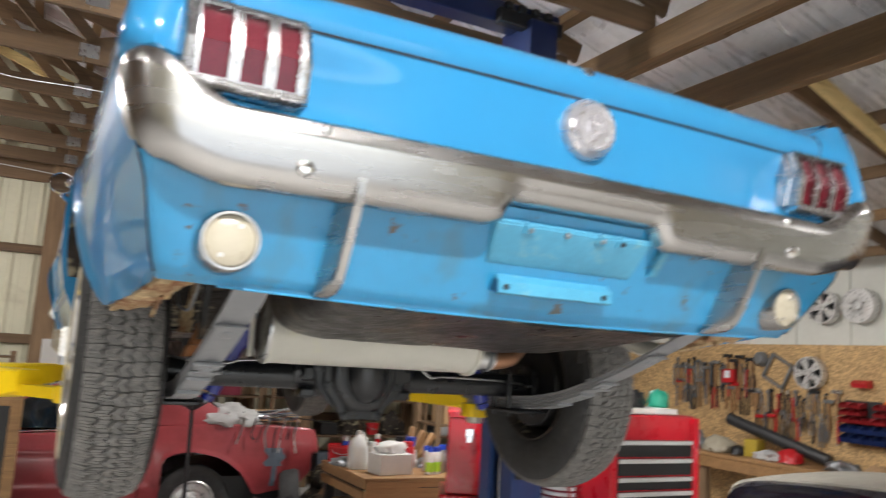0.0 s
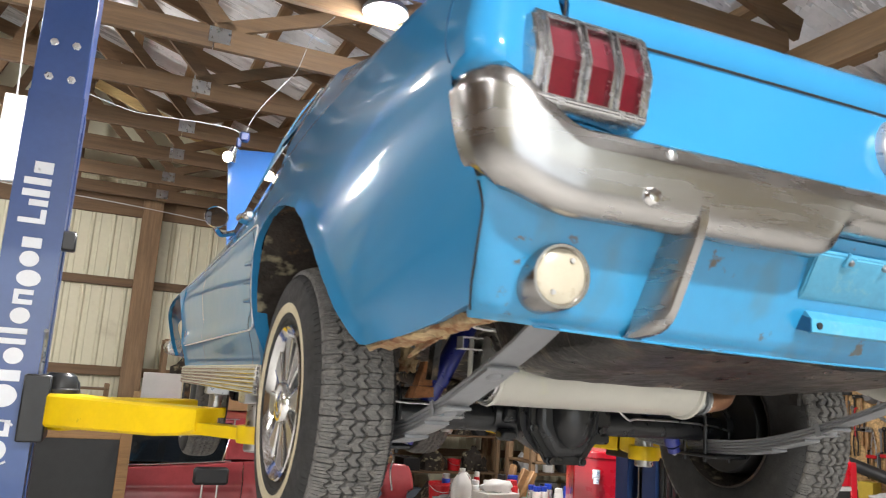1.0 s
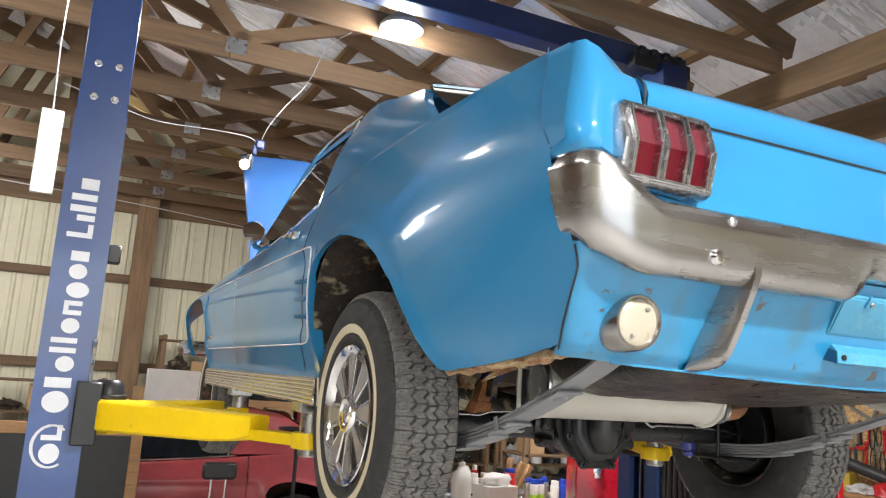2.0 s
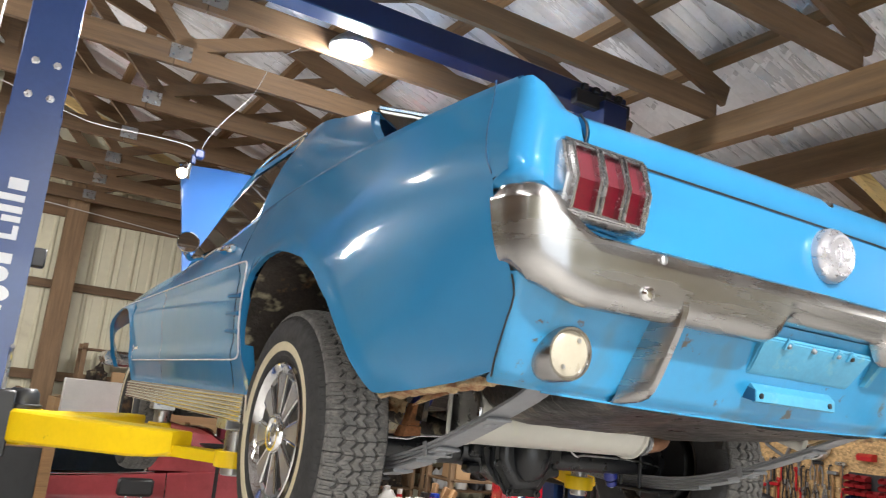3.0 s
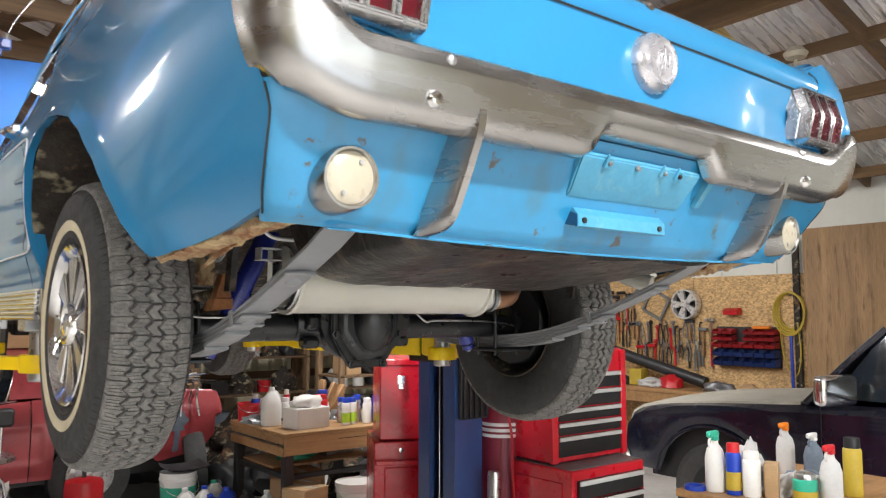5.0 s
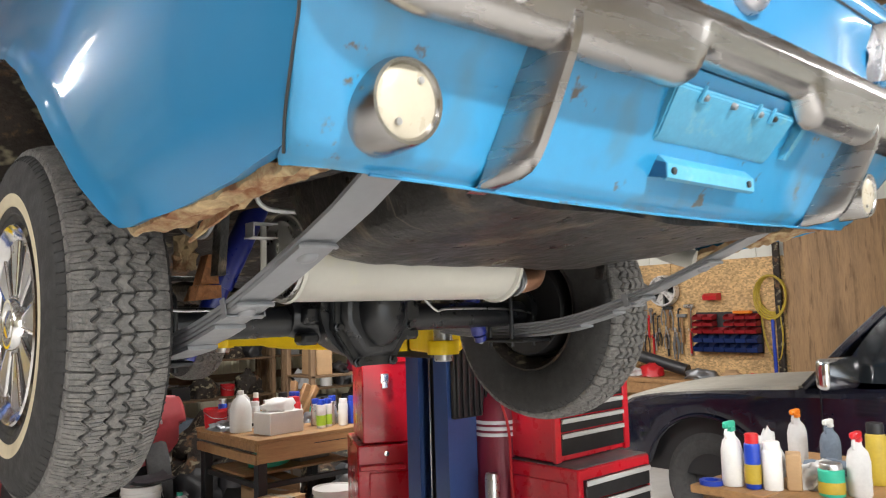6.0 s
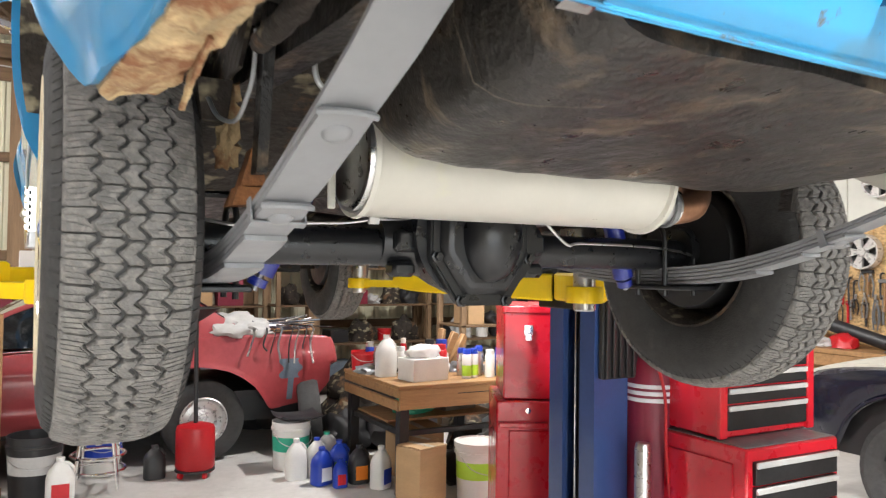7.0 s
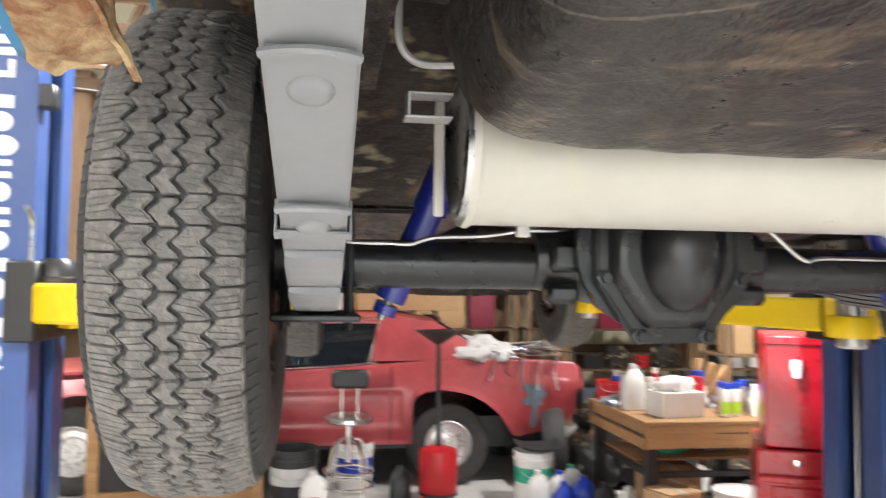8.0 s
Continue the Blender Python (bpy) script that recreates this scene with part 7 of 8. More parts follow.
def can(x, y, z, r, h, m, cap, label, band=None):
    t = thing("spray_can", label, "can", (x, y, z), "cans on the bench")
    mm = Matrix.Translation((x, y, z))
    part("body", lathe(B(), [(0, 0.002), (r * 0.96, 0.002), (r, 0.008), (r, h * 0.78), (r * 0.9, h * 0.82), (r * 0.5, h * 0.86), (0, h * 0.86)], mm, 20), m, t)
    part("cap", lathe(B(), [(r * 0.86, h * 0.80), (r * 0.86, h * 0.97), (r * 0.8, h), (0, h)], mm, 20), cap, t)
    if band:
        part("label_band", lathe(B(), [(r + 0.0008, h * 0.10), (r + 0.0008, h * 0.45)], mm, 20), band, t)


for x, y, r, h, m, c, lab, band in (
        (1.97, 3.34, 0.034, 0.21, PLASTIC_WHITE, PLASTIC_BLUE, "white spray can with a blue cap and lime label", LIME),
        (2.04, 3.36, 0.034, 0.21, PLASTIC_WHITE, PLASTIC_BLUE, "white spray can with a blue cap and lime label", LIME),
        (2.12, 3.42, 0.034, 0.22, STEEL, PLASTIC_BLUE, "silver spray can with a blue cap", None),
        (2.16, 3.33, 0.036, 0.20, PLASTIC_WHITE, PLASTIC_WHITE, "plain white spray can on the bench", None),
        (2.26, 3.36, 0.034, 0.21, PLASTIC_BLUE, PLASTIC_BLUE, "dark blue spray can", None),
        (2.02, 3.50, 0.034, 0.20, STEEL, PLASTIC_BLUE, "silver spray can with a blue cap", None),
        (1.90, 3.62, 0.055, 0.22, PLASTIC_RED, PLASTIC_RED, "red canister with a red lid", None),
        (2.32, 3.50, 0.045, 0.15, PLASTIC_WHITE, PLASTIC_WHITE, "short white can on the bench", None)):
    can(x, y, BZ, r, h, m, c, lab, band)
heap("cloth_bundle", "pale blue cloth bundle on the bench", "cloth", (2.25, 3.46, BZ), (0.16, 0.12, 0.14), CANVAS, 9)
for k, (x, y, a) in enumerate(((1.98, 3.75, 25), (2.08, 3.80, 38), (2.02, 3.86, 15))):
    t = solo("wood_block", box(B(), (0, 0, 0.15), (0.06, 0.05, 0.30), 0.008, Matrix.Translation((x, y, BZ + 0.02)) @ pose(0, 0, 0, 0, a, 20 * k)), BENCH_WOOD, "orange-brown wooden tool handle leaning on the bench clutter", "tool handle", group="wooden handles on the bench")
can(2.0, 3.78, BZ, 0.05, 0.24, PLASTIC_BLUE, PLASTIC_BLUE, "blue can behind the handles")
carton((1.50, 3.12, 0), (0.26, 0.22, 0.36), 20, CARD, "brown carton under the bench edge")
carton((1.72, 3.95, BZ), (0.35, 0.25, 0.12), 5, CARD, "low brown box at the back of the bench")
heap("green_rag", "green bottle bundle on the lower shelf", "bottles", (1.75, 3.75, 0.456), (0.3, 0.2, 0.2), GREEN, 3, 0.5)
carton((2.10, 3.80, 0.456), (0.30, 0.26, 0.16), 10, GREY_METAL, "grey parts box on the lower shelf", False)

for x, y, z, sx, sz, m, lab, sd in ((2.05, 4.55, 0.0, 0.60, 0.55, PLASTIC_BLACK, "dark heap of rubber car parts on the floor", 51), (2.75, 4.30, 0.0, 0.70, 0.60, UNDER_RUST, "rusty heap of engine parts on the floor", 52), (1.55, 4.62, 0.0, 0.45, 0.42, BLACK, "black oily parts on the floor by the tyres", 53), (2.05, 3.45, 0.0, 0.46, 0.34, PLASTIC_BLACK, "black bag of scrap under the bench", 54), (2.55, 3.80, 0.0, 0.40, 0.50, GREY_METAL, "grey castings stacked on the floor behind the bench", 55), (1.20, 5.95, 0.0, 0.60, 0.70, PLASTIC_BLACK, "dark covered machine behind the red car", 56), (2.20, 5.60, 0.0, 0.90, 0.85, UNDER_RUST, "rusty stack of fenders behind the bench", 57)):
    heap("junk_heap", lab, "junk heap", (x, y, z), (sx, sx * 0.8, sz), m, sd, 0.5)
rb = random.Random(11)
for k in range(16):
    x, y = BX0 + 0.12 + 0.86 * rb.random(), BY0 + 0.42 + 0.48 * rb.random()
    r, h = rb.uniform(0.025, 0.042), rb.uniform(0.10, 0.25)
    m = rb.choice([PLASTIC_WHITE, PLASTIC_WHITE, CANVAS, STEEL, PLASTIC_RED, PLASTIC_BLUE, HOSE_YELLOW, GREEN])
    can(x, y, BZ, r, h, m, rb.choice([PLASTIC_WHITE, PLASTIC_RED, PLASTIC_BLACK, STEEL]), "small used can among the bench clutter")
for k in range(7):
    x, y = BX0 + 0.14 + 0.80 * rb.random(), BY0 + 0.30 + 0.55 * rb.random()
    heap("bench_scrap", "crumpled scrap among the bench clutter", "scrap", (x, y, BZ), (rb.uniform(0.09, 0.18), rb.uniform(0.08, 0.14), rb.uniform(0.06, 0.15)), rb.choice([CANVAS, PLASTIC_WHITE, CARD, PLASTIC_BLACK, GREY_METAL, ORANGE]), 70 + k, 0.5)

# ---- red tool cabinets ----
def tool_cabinet():
    t = thing("tool_cabinet", "tall glossy red roll cabinet with a top chest", "tool cabinet", (1.62, 2.2, 0))
    part("top_chest", span(B(), 1.372, 1.87, 1.955, 2.42, 0.855, 1.33, 0.008), RED_TOOL, t)
    part("lid", span(B(), 1.366, 1.876, 1.949, 2.426, 1.30, 1.345, 0.008), RED_TOOL, t)
    part("roll_cabinet", span(B(), 1.336, 1.90, 1.93, 2.45, 0.12, 0.85, 0.008), RED_TOOL, t)
    part("side_panel", span(B(), 1.40, 1.85, 1.922, 1.931, 0.18, 0.70, 0.006), RED_TOOL, t)
    bm = span(B(), 1.345, 1.60, 1.895, 1.915, 0.715, 0.745, 0.006)
    for x in (1.36, 1.58):
        span(bm, x - 0.012, x + 0.012, 1.91, 1.932, 0.715, 0.745, 0.003)
    part("side_handle", bm, RED_TOOL, t, "red push handle")
    bm = span(B(), 1.475, 1.525, 1.938, 1.956, 1.185, 1.245, 0.005)
    span(bm, 1.482, 1.518, 1.930, 1.940, 1.16, 1.20, 0.004)
    part("latch", bm, BRIGHT, t, "chrome draw latch")
    part("lock", lathe(B(), [(0, 0.008), (0.014, 0.006), (0.018, 0.0), (0.018, -0.006)], look((1.50, 1.93, 0.80), (1.50, 3, 0.80)), 18), BRIGHT, t)
    for x in (1.40, 1.84):
        for y in (2.0, 2.38):
            part("caster", lathe(B(), [(0, -0.02), (0.055, -0.02), (0.055, 0.02), (0, 0.02)], pose(x, y, 0.055, 0, 90, 0), 18), PLASTIC_BLACK, t)
    # the cabinet stands askew behind the column
    t.matrix_basis = pose(1.372, 1.955, 0, 0, 0, -28) @ Matrix.Translation((1.62 - 1.372, 2.2 - 1.955, 0))


tool_cabinet()


def drawer_chest():
    t = thing("drawer_chest", "red roller chest with black drawers and bright pulls", "tool chest", (1.92, 0.9, 0))
    part("base", span(B(), 1.63, 2.195, 0.64, 1.10, 0.10, 0.845, 0.008), RED_TOOL, t)
    part("base_top", span(B(), 1.64, 2.185, 0.65, 1.09, 0.846, 0.850, 0.001), GREY_METAL, t)
    part("side_panel", span(B(), 1.622, 1.631, 0.70, 1.05, 0.18, 0.78, 0.004), RED_TOOL, t)
    part("top_chest", span(B(), 1.655, 2.215, 0.79, 1.12, 0.855, 1.43, 0.008), RED_TOOL, t)
    for x in (1.663, 2.207):
        part("corner_post", span(B(), x - 0.022, x + 0.022, 0.775, 0.80, 0.855, 1.42, 0.004), RED_TOOL, t)
    for z0, z1 in ((0.885, 0.99), (0.995, 1.06), (1.065, 1.13), (1.135, 1.22), (1.225, 1.31)):
        d = part("drawer", span(B(), 1.690, 2.18, 0.777, 0.80, z0, z1 - 0.003, 0.003), BLACK, t, "black drawer front")
        part("pull", span(B(), 1.690, 2.18, 0.768, 0.779, z1 - 0.026, z1 - 0.004, 0.003), ALU, d, "bright full-width pull")
    for z0, z1 in ((0.14, 0.34), (0.345, 0.48), (0.485, 0.60), (0.605, 0.70), (0.705, 0.80)):
        d = part("drawer", span(B(), 1.665, 2.165, 0.622, 0.65, z0, z1 - 0.003, 0.003), BLACK, t, "black drawer front")
        part("pull", span(B(), 1.665, 2.165, 0.612, 0.624, z1 - 0.028, z1 - 0.004, 0.003), ALU, d, "bright full-width pull")
    for x in (1.68, 2.14):
        for y in (0.70, 1.04):
            part("caster", lathe(B(), [(0, -0.02), (0.05, -0.02), (0.05, 0.02), (0, 0.02)], pose(x, y, 0.05, 0, 90, 0), 18), PLASTIC_BLACK, t)


drawer_chest()
solo("sheet_pad", span(B(), 1.75, 2.12, 0.82, 1.05, 1.432, 1.462, 0.004), PLASTIC_WHITE, "white paper pad on the red chest", "pad")
heap("tool_pouch", "dark tool pouch on the red chest", "pouch", (1.86, 0.95, 1.463), (0.22, 0.16, 0.15), PLASTIC_BLACK, 12, 0.4)
heap("teal_case", "small teal case on the red chest", "case", (2.10, 0.95, 1.463), (0.12, 0.10, 0.14), GREEN, 13, 0.2)


def gas_cylinder(x, y):
    t = thing("gas_cylinder", "burgundy welding gas cylinder with white bands and red hose", "gas cylinder", (x, y, 0))
    mm = Matrix.Translation((x, y, 0))
    part("body", lathe(B(), [(0, 0.01), (0.10, 0.01), (0.115, 0.03), (0.115, 1.05), (0.105, 1.14), (0.075, 1.21), (0.03, 1.25), (0, 1.25)], mm, 32), BURGUNDY, t)
    for z in (0.965, 0.995, 1.025):
        part("band", lathe(B(), [(0.1155, z - 0.009), (0.117, z - 0.007), (0.117, z + 0.007), (0.1155, z + 0.009)], mm, 32), LETTER, t)
    part("valve", cyl(B(), (x, y, 1.25), (x, y, 1.33), 0.018, n=12), STEEL, t)
    part("hose", tube(B(), [(x, y, 1.30), (x - 0.10, y - 0.10, 1.22), (x - 0.06, y - 0.14, 1.0), (x - 0.05, y - 0.14, 0.75), (x - 0.02, y - 0.15, 0.45), (x + 0.02, y - 0.16, 0.1)], 0.007, 8), PLASTIC_RED, t, "red hose")
    part("hose", tube(B(), [(x + 0.08, y, 1.2), (x + 0.13, y - 0.10, 1.0), (x + 0.11, y - 0.12, 0.8), (x + 0.13, y - 0.12, 0.5), (x + 0.10, y - 0.12, 0.1)], 0.008, 8), GREY_METAL, t)


gas_cylinder(1.66, 1.18)
t = thing("grease_gun", "silver canister standing by the lift column", "canister", (1.50, 1.08, 0))
part("body", lathe(B(), [(0, 0.0), (0.035, 0.0), (0.035, 0.78), (0.03, 0.80), (0, 0.80)], Matrix.Translation((1.495, 1.06, 0)), 20), STEEL, t)

# ---- board with bottles, by the dark truck ----
t = thing("side_table", "rough plank table with bottles and cans on it", "table", (2.35, 0.0, 0))
part("plank", span(B(), 1.90, 2.95, -0.10, 0.24, 0.765, 0.80, 0.004), BENCH_WOOD, t)
part("plank", span(B(), 1.90, 2.95, -0.46, -0.105, 0.765, 0.80, 0.004), BENCH_WOOD, t)
for x in (1.98, 2.87):
    for y in (-0.40, 0.18):
        part("leg", span(B(), x - 0.03, x + 0.03, y - 0.03, y + 0.03, 0, 0.764, 0.004), WOOD_Z, t)


def spray_bottle(x, y, z, h, m, head, label, band=None):
    t = thing("spray_bottle", label, "spray bottle", (x, y, z))
    mm = Matrix.Translation((x, y, z))
    part("body", lathe(B(), [(0, 0.002), (0.042, 0.002), (0.045, 0.01), (0.045, h * 0.52), (0.036, h * 0.66), (0.018, h * 0.74), (0.016, h * 0.80), (0, h * 0.80)], mm, 24), m, t)
    bm = box(B(), (-0.012, 0, h * 0.90), (0.075, 0.026, h * 0.10), 0.006, mm)
    box(bm, (0.0, 0, h * 0.83), (0.034, 0.034, h * 0.08), 0.005, mm)
    box(bm, (-0.048, 0, h * 0.90), (0.016, 0.016, 0.02), 0.003, mm)
    part("spray_head", bm, head, t)
    part("trigger", tube(B(), [mm @ Vector((-0.03, 0, h * 0.86)), mm @ Vector((-0.045, 0, h * 0.78)), mm @ Vector((-0.038, 0, h * 0.70))], 0.006, 6), m, t)
    if band:
        part("label_band", lathe(B(), [(0.0455, h * 0.12), (0.0455, h * 0.45)], mm, 24), band, t)


spray_bottle(2.00, 0.09, 0.80, 0.29, PLASTIC_WHITE, GREEN, "white spray bottle with a green head")
can(2.005, 0.00, 0.80, 0.033, 0.23, PLASTIC_BLUE, PLASTIC_RED, "blue and yellow spray can with a red cap", HOSE_YELLOW)
can(2.035, -0.07, 0.80, 0.040, 0.20, PLASTIC_WHITE, PLASTIC_WHITE, "white spray can with a plain label", None)
heap("crumpled_bag", "crumpled clear bag among the bottles", "bag", (2.15, 0.02, 0.80), (0.16, 0.14, 0.27), CANVAS, 21, 0.5)
carton((2.10, -0.13, 0.80), (0.09, 0.06, 0.15), 25, CARD, "torn brown carton on the plank table", False)
can(2.09, -0.285, 0.80, 0.05, 0.13, GREEN, STEEL, "green and yellow food can", HOSE_YELLOW)
spray_bottle(2.15, -0.37, 0.80, 0.27, CANVAS, PLASTIC_RED, "clear spray bottle with a red head")
spray_bottle(2.55, -0.10, 0.80, 0.25, PRIMER, PLASTIC_WHITE, "pale blue spray bottle with a white head")
spray_bottle(2.66, 0.10, 0.80, 0.27, CANVAS, ORANGE, "clear spray bottle with an orange head")
can(2.40, -0.35, 0.80, 0.04, 0.26, HOSE_YELLOW, BLACK, "tall yellow can with a black cap", None)
heap("rag", "white rag on the plank table", "rag", (2.22, -0.20, 0.80), (0.2, 0.16, 0.14), CANVAS, 17, 0.5)
heap("rag", "teal rag on the plank table", "rag", (2.38, -0.18, 0.80), (0.2, 0.2, 0.12), PRIMER, 18, 0.5)
heap("work_glove", "brown work glove on the plank table", "glove", (2.30, 0.10, 0.80), (0.2, 0.16, 0.12), CARD, 19, 0.5)
solo("glass_jar", lathe(B(), [(0, 0), (0.035, 0), (0.036, 0.09), (0.025, 0.10), (0.025, 0.115), (0, 0.115)], Matrix.Translation((2.27, -0.32, 0.80)), 20), PRIMER, "small pale jar on the plank table", "jar")
solo("tape_roll", lathe(B(), [(0.03, 0), (0.05, 0), (0.05, 0.02), (0.03, 0.02)], Matrix.Translation((1.96, 0.17, 0.80)), 20, True), PLASTIC_BLUE, "roll of blue tape", "tape")

# ---- dark navy pickup, nose away, its dusty hood beside the wall ----
truck = thing("pickup_truck", "dark navy pickup truck with a dust-covered hood and chrome mirror", "truck", (4.5, 0.0, 0))
TX0, TX1 = 3.70, 5.28
hood = [(1.93, 0.80), (1.90, 0.87), (1.80, 0.925), (1.60, 0.965), (1.2, 1.00), (0.9, 1.022), (0.56, 1.05)]


def truck_side(x, s):
    bm = B()
    ys = np.linspace(1.95, -2.6, 60)
    cols = []
    for y in ys:
        top = float(np.interp(-y, [-a for a, _ in hood] + [0.2, 2.6], [b for _, b in hood] + [1.08, 1.08])) - 0.012
        d = math.hypot(y - 1.28, 0)
        low = 0.45
        if abs(y - 1.20) < 0.45:
            low = max(low, 0.36 + math.sqrt(max(0, 0.45 ** 2 - (y - 1.20) ** 2)))
        cols.append([bm.verts.new((x + s * (0.03 * math.sin(f * math.pi) ** 0.5 - (0.05 if f > 0.97 else 0) - 0.25 * max(0, (y - 1.75)) ** 1.2), y, low + (top - low) * f)) for f in np.linspace(0, 1, 12)])
    for a, b in zip(cols, cols[1:]):
        for k in range(11):
            bm.faces.new((a[k], b[k], b[k + 1], a[k + 1]))
    return bm


part("body_side", truck_side(TX0, -1), NAVY, truck)
part("body_side", truck_side(TX1, 1), NAVY, truck)
def thood(u, v):
    i = v * (len(hood) - 1)
    k = min(int(i), len(hood) - 2)
    a, b = hood[k], hood[k + 1]
    x = TX0 + 0.04 + u * (TX1 - TX0 - 0.08)
    return (x, a[0] + (b[0] - a[0]) * (i - k), a[1] + (b[1] - a[1]) * (i - k) + 0.035 * (1 - (2 * u - 1) ** 2))
part("hood", grid(B(), 15, 20, thood, (0, 0, -0.02)), DUST, truck, "hood covered in pale dust")
part("grille", span(B(), TX0 + 0.05, TX1 - 0.05, 1.90, 1.95, 0.50, 0.82, 0.02), GREY_METAL, truck)
part("front_bumper", span(B(), TX0 - 0.02, TX1 + 0.02, 1.92, 2.05, 0.42, 0.58, 0.03), CHROME, truck)
part("windshield", grid(B(), 8, 5, lambda u, v: (TX0 + 0.10 + 0.06 * v + u * (TX1 - TX0 - 0.20 - 0.12 * v), 0.50 - 0.44 * v, 1.06 + 0.46 * v), (0, 0.006, 0.006)), DARK_GLASS, truck)
for s, x in ((-1, TX0), (1, TX1)):
    part("front_pillar", tube(B(), [(x - s * 0.035, 0.52, 1.045), (x - s * 0.07, 0.28, 1.30), (x - s * 0.13, 0.05, 1.53)], 0.024, 8), NAVY, truck)
    part("door_window", grid(B(), 5, 4, lambda u, v: (x - s * (0.03 + 0.10 * v), 0.35 - 0.28 * v - u * (0.85 - 0.28 * v), 1.09 + 0.40 * v), (-s * 0.004, 0, 0)), DARK_GLASS, truck)
    m = part("door_mirror", box(B(), (0, 0, -0.03), (0.32, 0.185, 0.085), 0.036, Matrix.Translation((x + s * 0.19, 0.20, 1.16)) @ pose(0, 0, 0, 90, 0, s * 14), 4), BRIGHT, truck, "large chrome door mirror")
    part("mirror_arm", tube(B(), [(x - s * 0.0, 0.30, 1.08), (x + s * 0.08, 0.25, 1.10), (x + s * 0.12, 0.24, 1.14)], 0.014), BLACK, m)
    for y in (1.20, -1.75):
        part("wheel", lathe(B(), [(0, 0.02), (0.10, 0.03), (0.16, 0.0), (0.19, 0.05), (0.22, 0.08), (0.30, 0.09), (0.345, 0.06), (0.35, 0.0), (0.345, -0.10), (0.2, -0.12)], Matrix.Translation((x - s * 0.12, y, 0.35)) @ pose(0, 0, 0, 0, s * 90, 0), 36), RUBBER, truck)
part("cab_roof", span(B(), TX0 + 0.12, TX1 - 0.12, -0.75, 0.06, 1.50, 1.56, 0.03), NAVY, truck)
part("cab_back", span(B(), TX0 + 0.06, TX1 - 0.06, -0.82, -0.76, 1.06, 1.54, 0.02), NAVY, truck)
part("floor_box", span(B(), TX0 + 0.06, TX1 - 0.06, -2.58, 1.75, 0.40, 0.86), BLACK, truck)
part("bed_rail", span(B(), TX0 + 0.02, TX1 - 0.02, -2.62, -2.55, 0.45, 1.06, 0.02), NAVY, truck)
part("door_seam", span(B(), TX0 - 0.034, TX0 - 0.028, 0.395, 0.401, 0.50, 1.04), BLACK, truck)
part("wheel_arch", tube(B(), [(TX0 - 0.028, 1.20 + 0.46 * math.cos(a), 0.36 + 0.46 * math.sin(a)) for a in np.linspace(0.15, math.pi - 0.15, 14)], 0.012, 6, 2), NAVY, truck)

# ---- wall of tools ----
def wall_wheel(y, z, r, n, label):
    t = thing("alloy_wheel_on_wall", label, "wheel", (5.97, y, z), "spare wheels on the wall")
    m = Matrix.Translation((5.93, y, z)) @ pose(0, 0, 0, 0, -90, 0)
    part("rim", lathe(B(), [(r * 0.86, -0.05), (r, -0.05), (r, 0.0), (r * 0.97, 0.03), (r * 0.88, 0.03), (r * 0.84, 0.0)], m, 40, True), ALLOY, t)
    for k in range(n):
        part("spoke", prism(B(), [(0.04, -0.022), (r * 0.86, -0.045), (r * 0.86, 0.045), (0.04, 0.022)], -0.01, 0.022, "z", m @ pose(0, 0, 0, 0, 0, k * 360 / n + 20)), ALLOY, t)
    part("hub", lathe(B(), [(0, 0.035), (0.04, 0.033), (0.05, 0.01), (0.05, -0.02)], m, 24), ALLOY, t)
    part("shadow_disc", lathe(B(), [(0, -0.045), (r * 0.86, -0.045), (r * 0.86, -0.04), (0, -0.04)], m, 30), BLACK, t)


wall_wheel(2.90, 1.735, 0.165, 5, "five-spoke alloy wheel hung on the strand board")
wall_wheel(2.36, 2.39, 0.17, 10, "ten-spoke alloy wheel hung on the white sheet")
wall_wheel(2.74, 2.385, 0.165, 5, "five-spoke alloy wheel hung on the white sheet")


def bin_rack():
    t = thing("bin_rack", "black wall rack of small red and blue parts bins", "parts bins", (5.97, 2.2, 1.1))
    part("back_panel", span(B(), 5.975, 5.99, 1.865, 2.56, 1.10, 1.50, 0.003), PLASTIC_BLACK, t)
    for row, (z, h, mt) in enumerate(((1.425, 0.055, BIN_RED), (1.36, 0.055, BIN_RED), (1.29, 0.058, BIN_RED), (1.20, 0.075, BIN_BLUE), (1.11, 0.078, BIN_BLUE))):
        n = 6
        for k in range(n):
            y0 = 1.875 + k * 0.113
            if row < 2 and k == 3:
                continue
            w = 0.107
            poly = [(5.974, z), (5.88, z), (5.862, z + h * 0.55), (5.868, z + h * 0.55), (5.884, z + 0.004), (5.970, z + 0.004), (5.970, z + h), (5.974, z + h)]
            bm = prism(B(), poly, y0, y0 + w, "y")
            for yy in (y0, y0 + w - 0.003):
                prism(bm, [(5.974, z), (5.88, z), (5.862, z + h * 0.55), (5.93, z + h), (5.974, z + h)], yy, yy + 0.003, "y")
            part("bin", bm, mt, t, "red parts bin" if row < 3 else "blue parts bin")
            if row > 2:
                part("bin_filling", box(B(), (5.92, y0 + w / 2, z + h * 0.30), (0.07, w * 0.85, h * 0.35), 0.004), GREY_METAL, t)
    part("orange_tool", box(B(), (5.90, 2.02, 1.495), (0.06, 0.18, 0.03), 0.008), ORANGE, t)


bin_rack()
solo("small_red_bin", prism(B(), [(5.99, 1.62), (5.90, 1.62), (5.885, 1.66), (5.93, 1.69), (5.99, 1.69)], 2.28, 2.43, "y"), PLASTIC_RED, "small red bin fixed to the strand board", "parts bin")


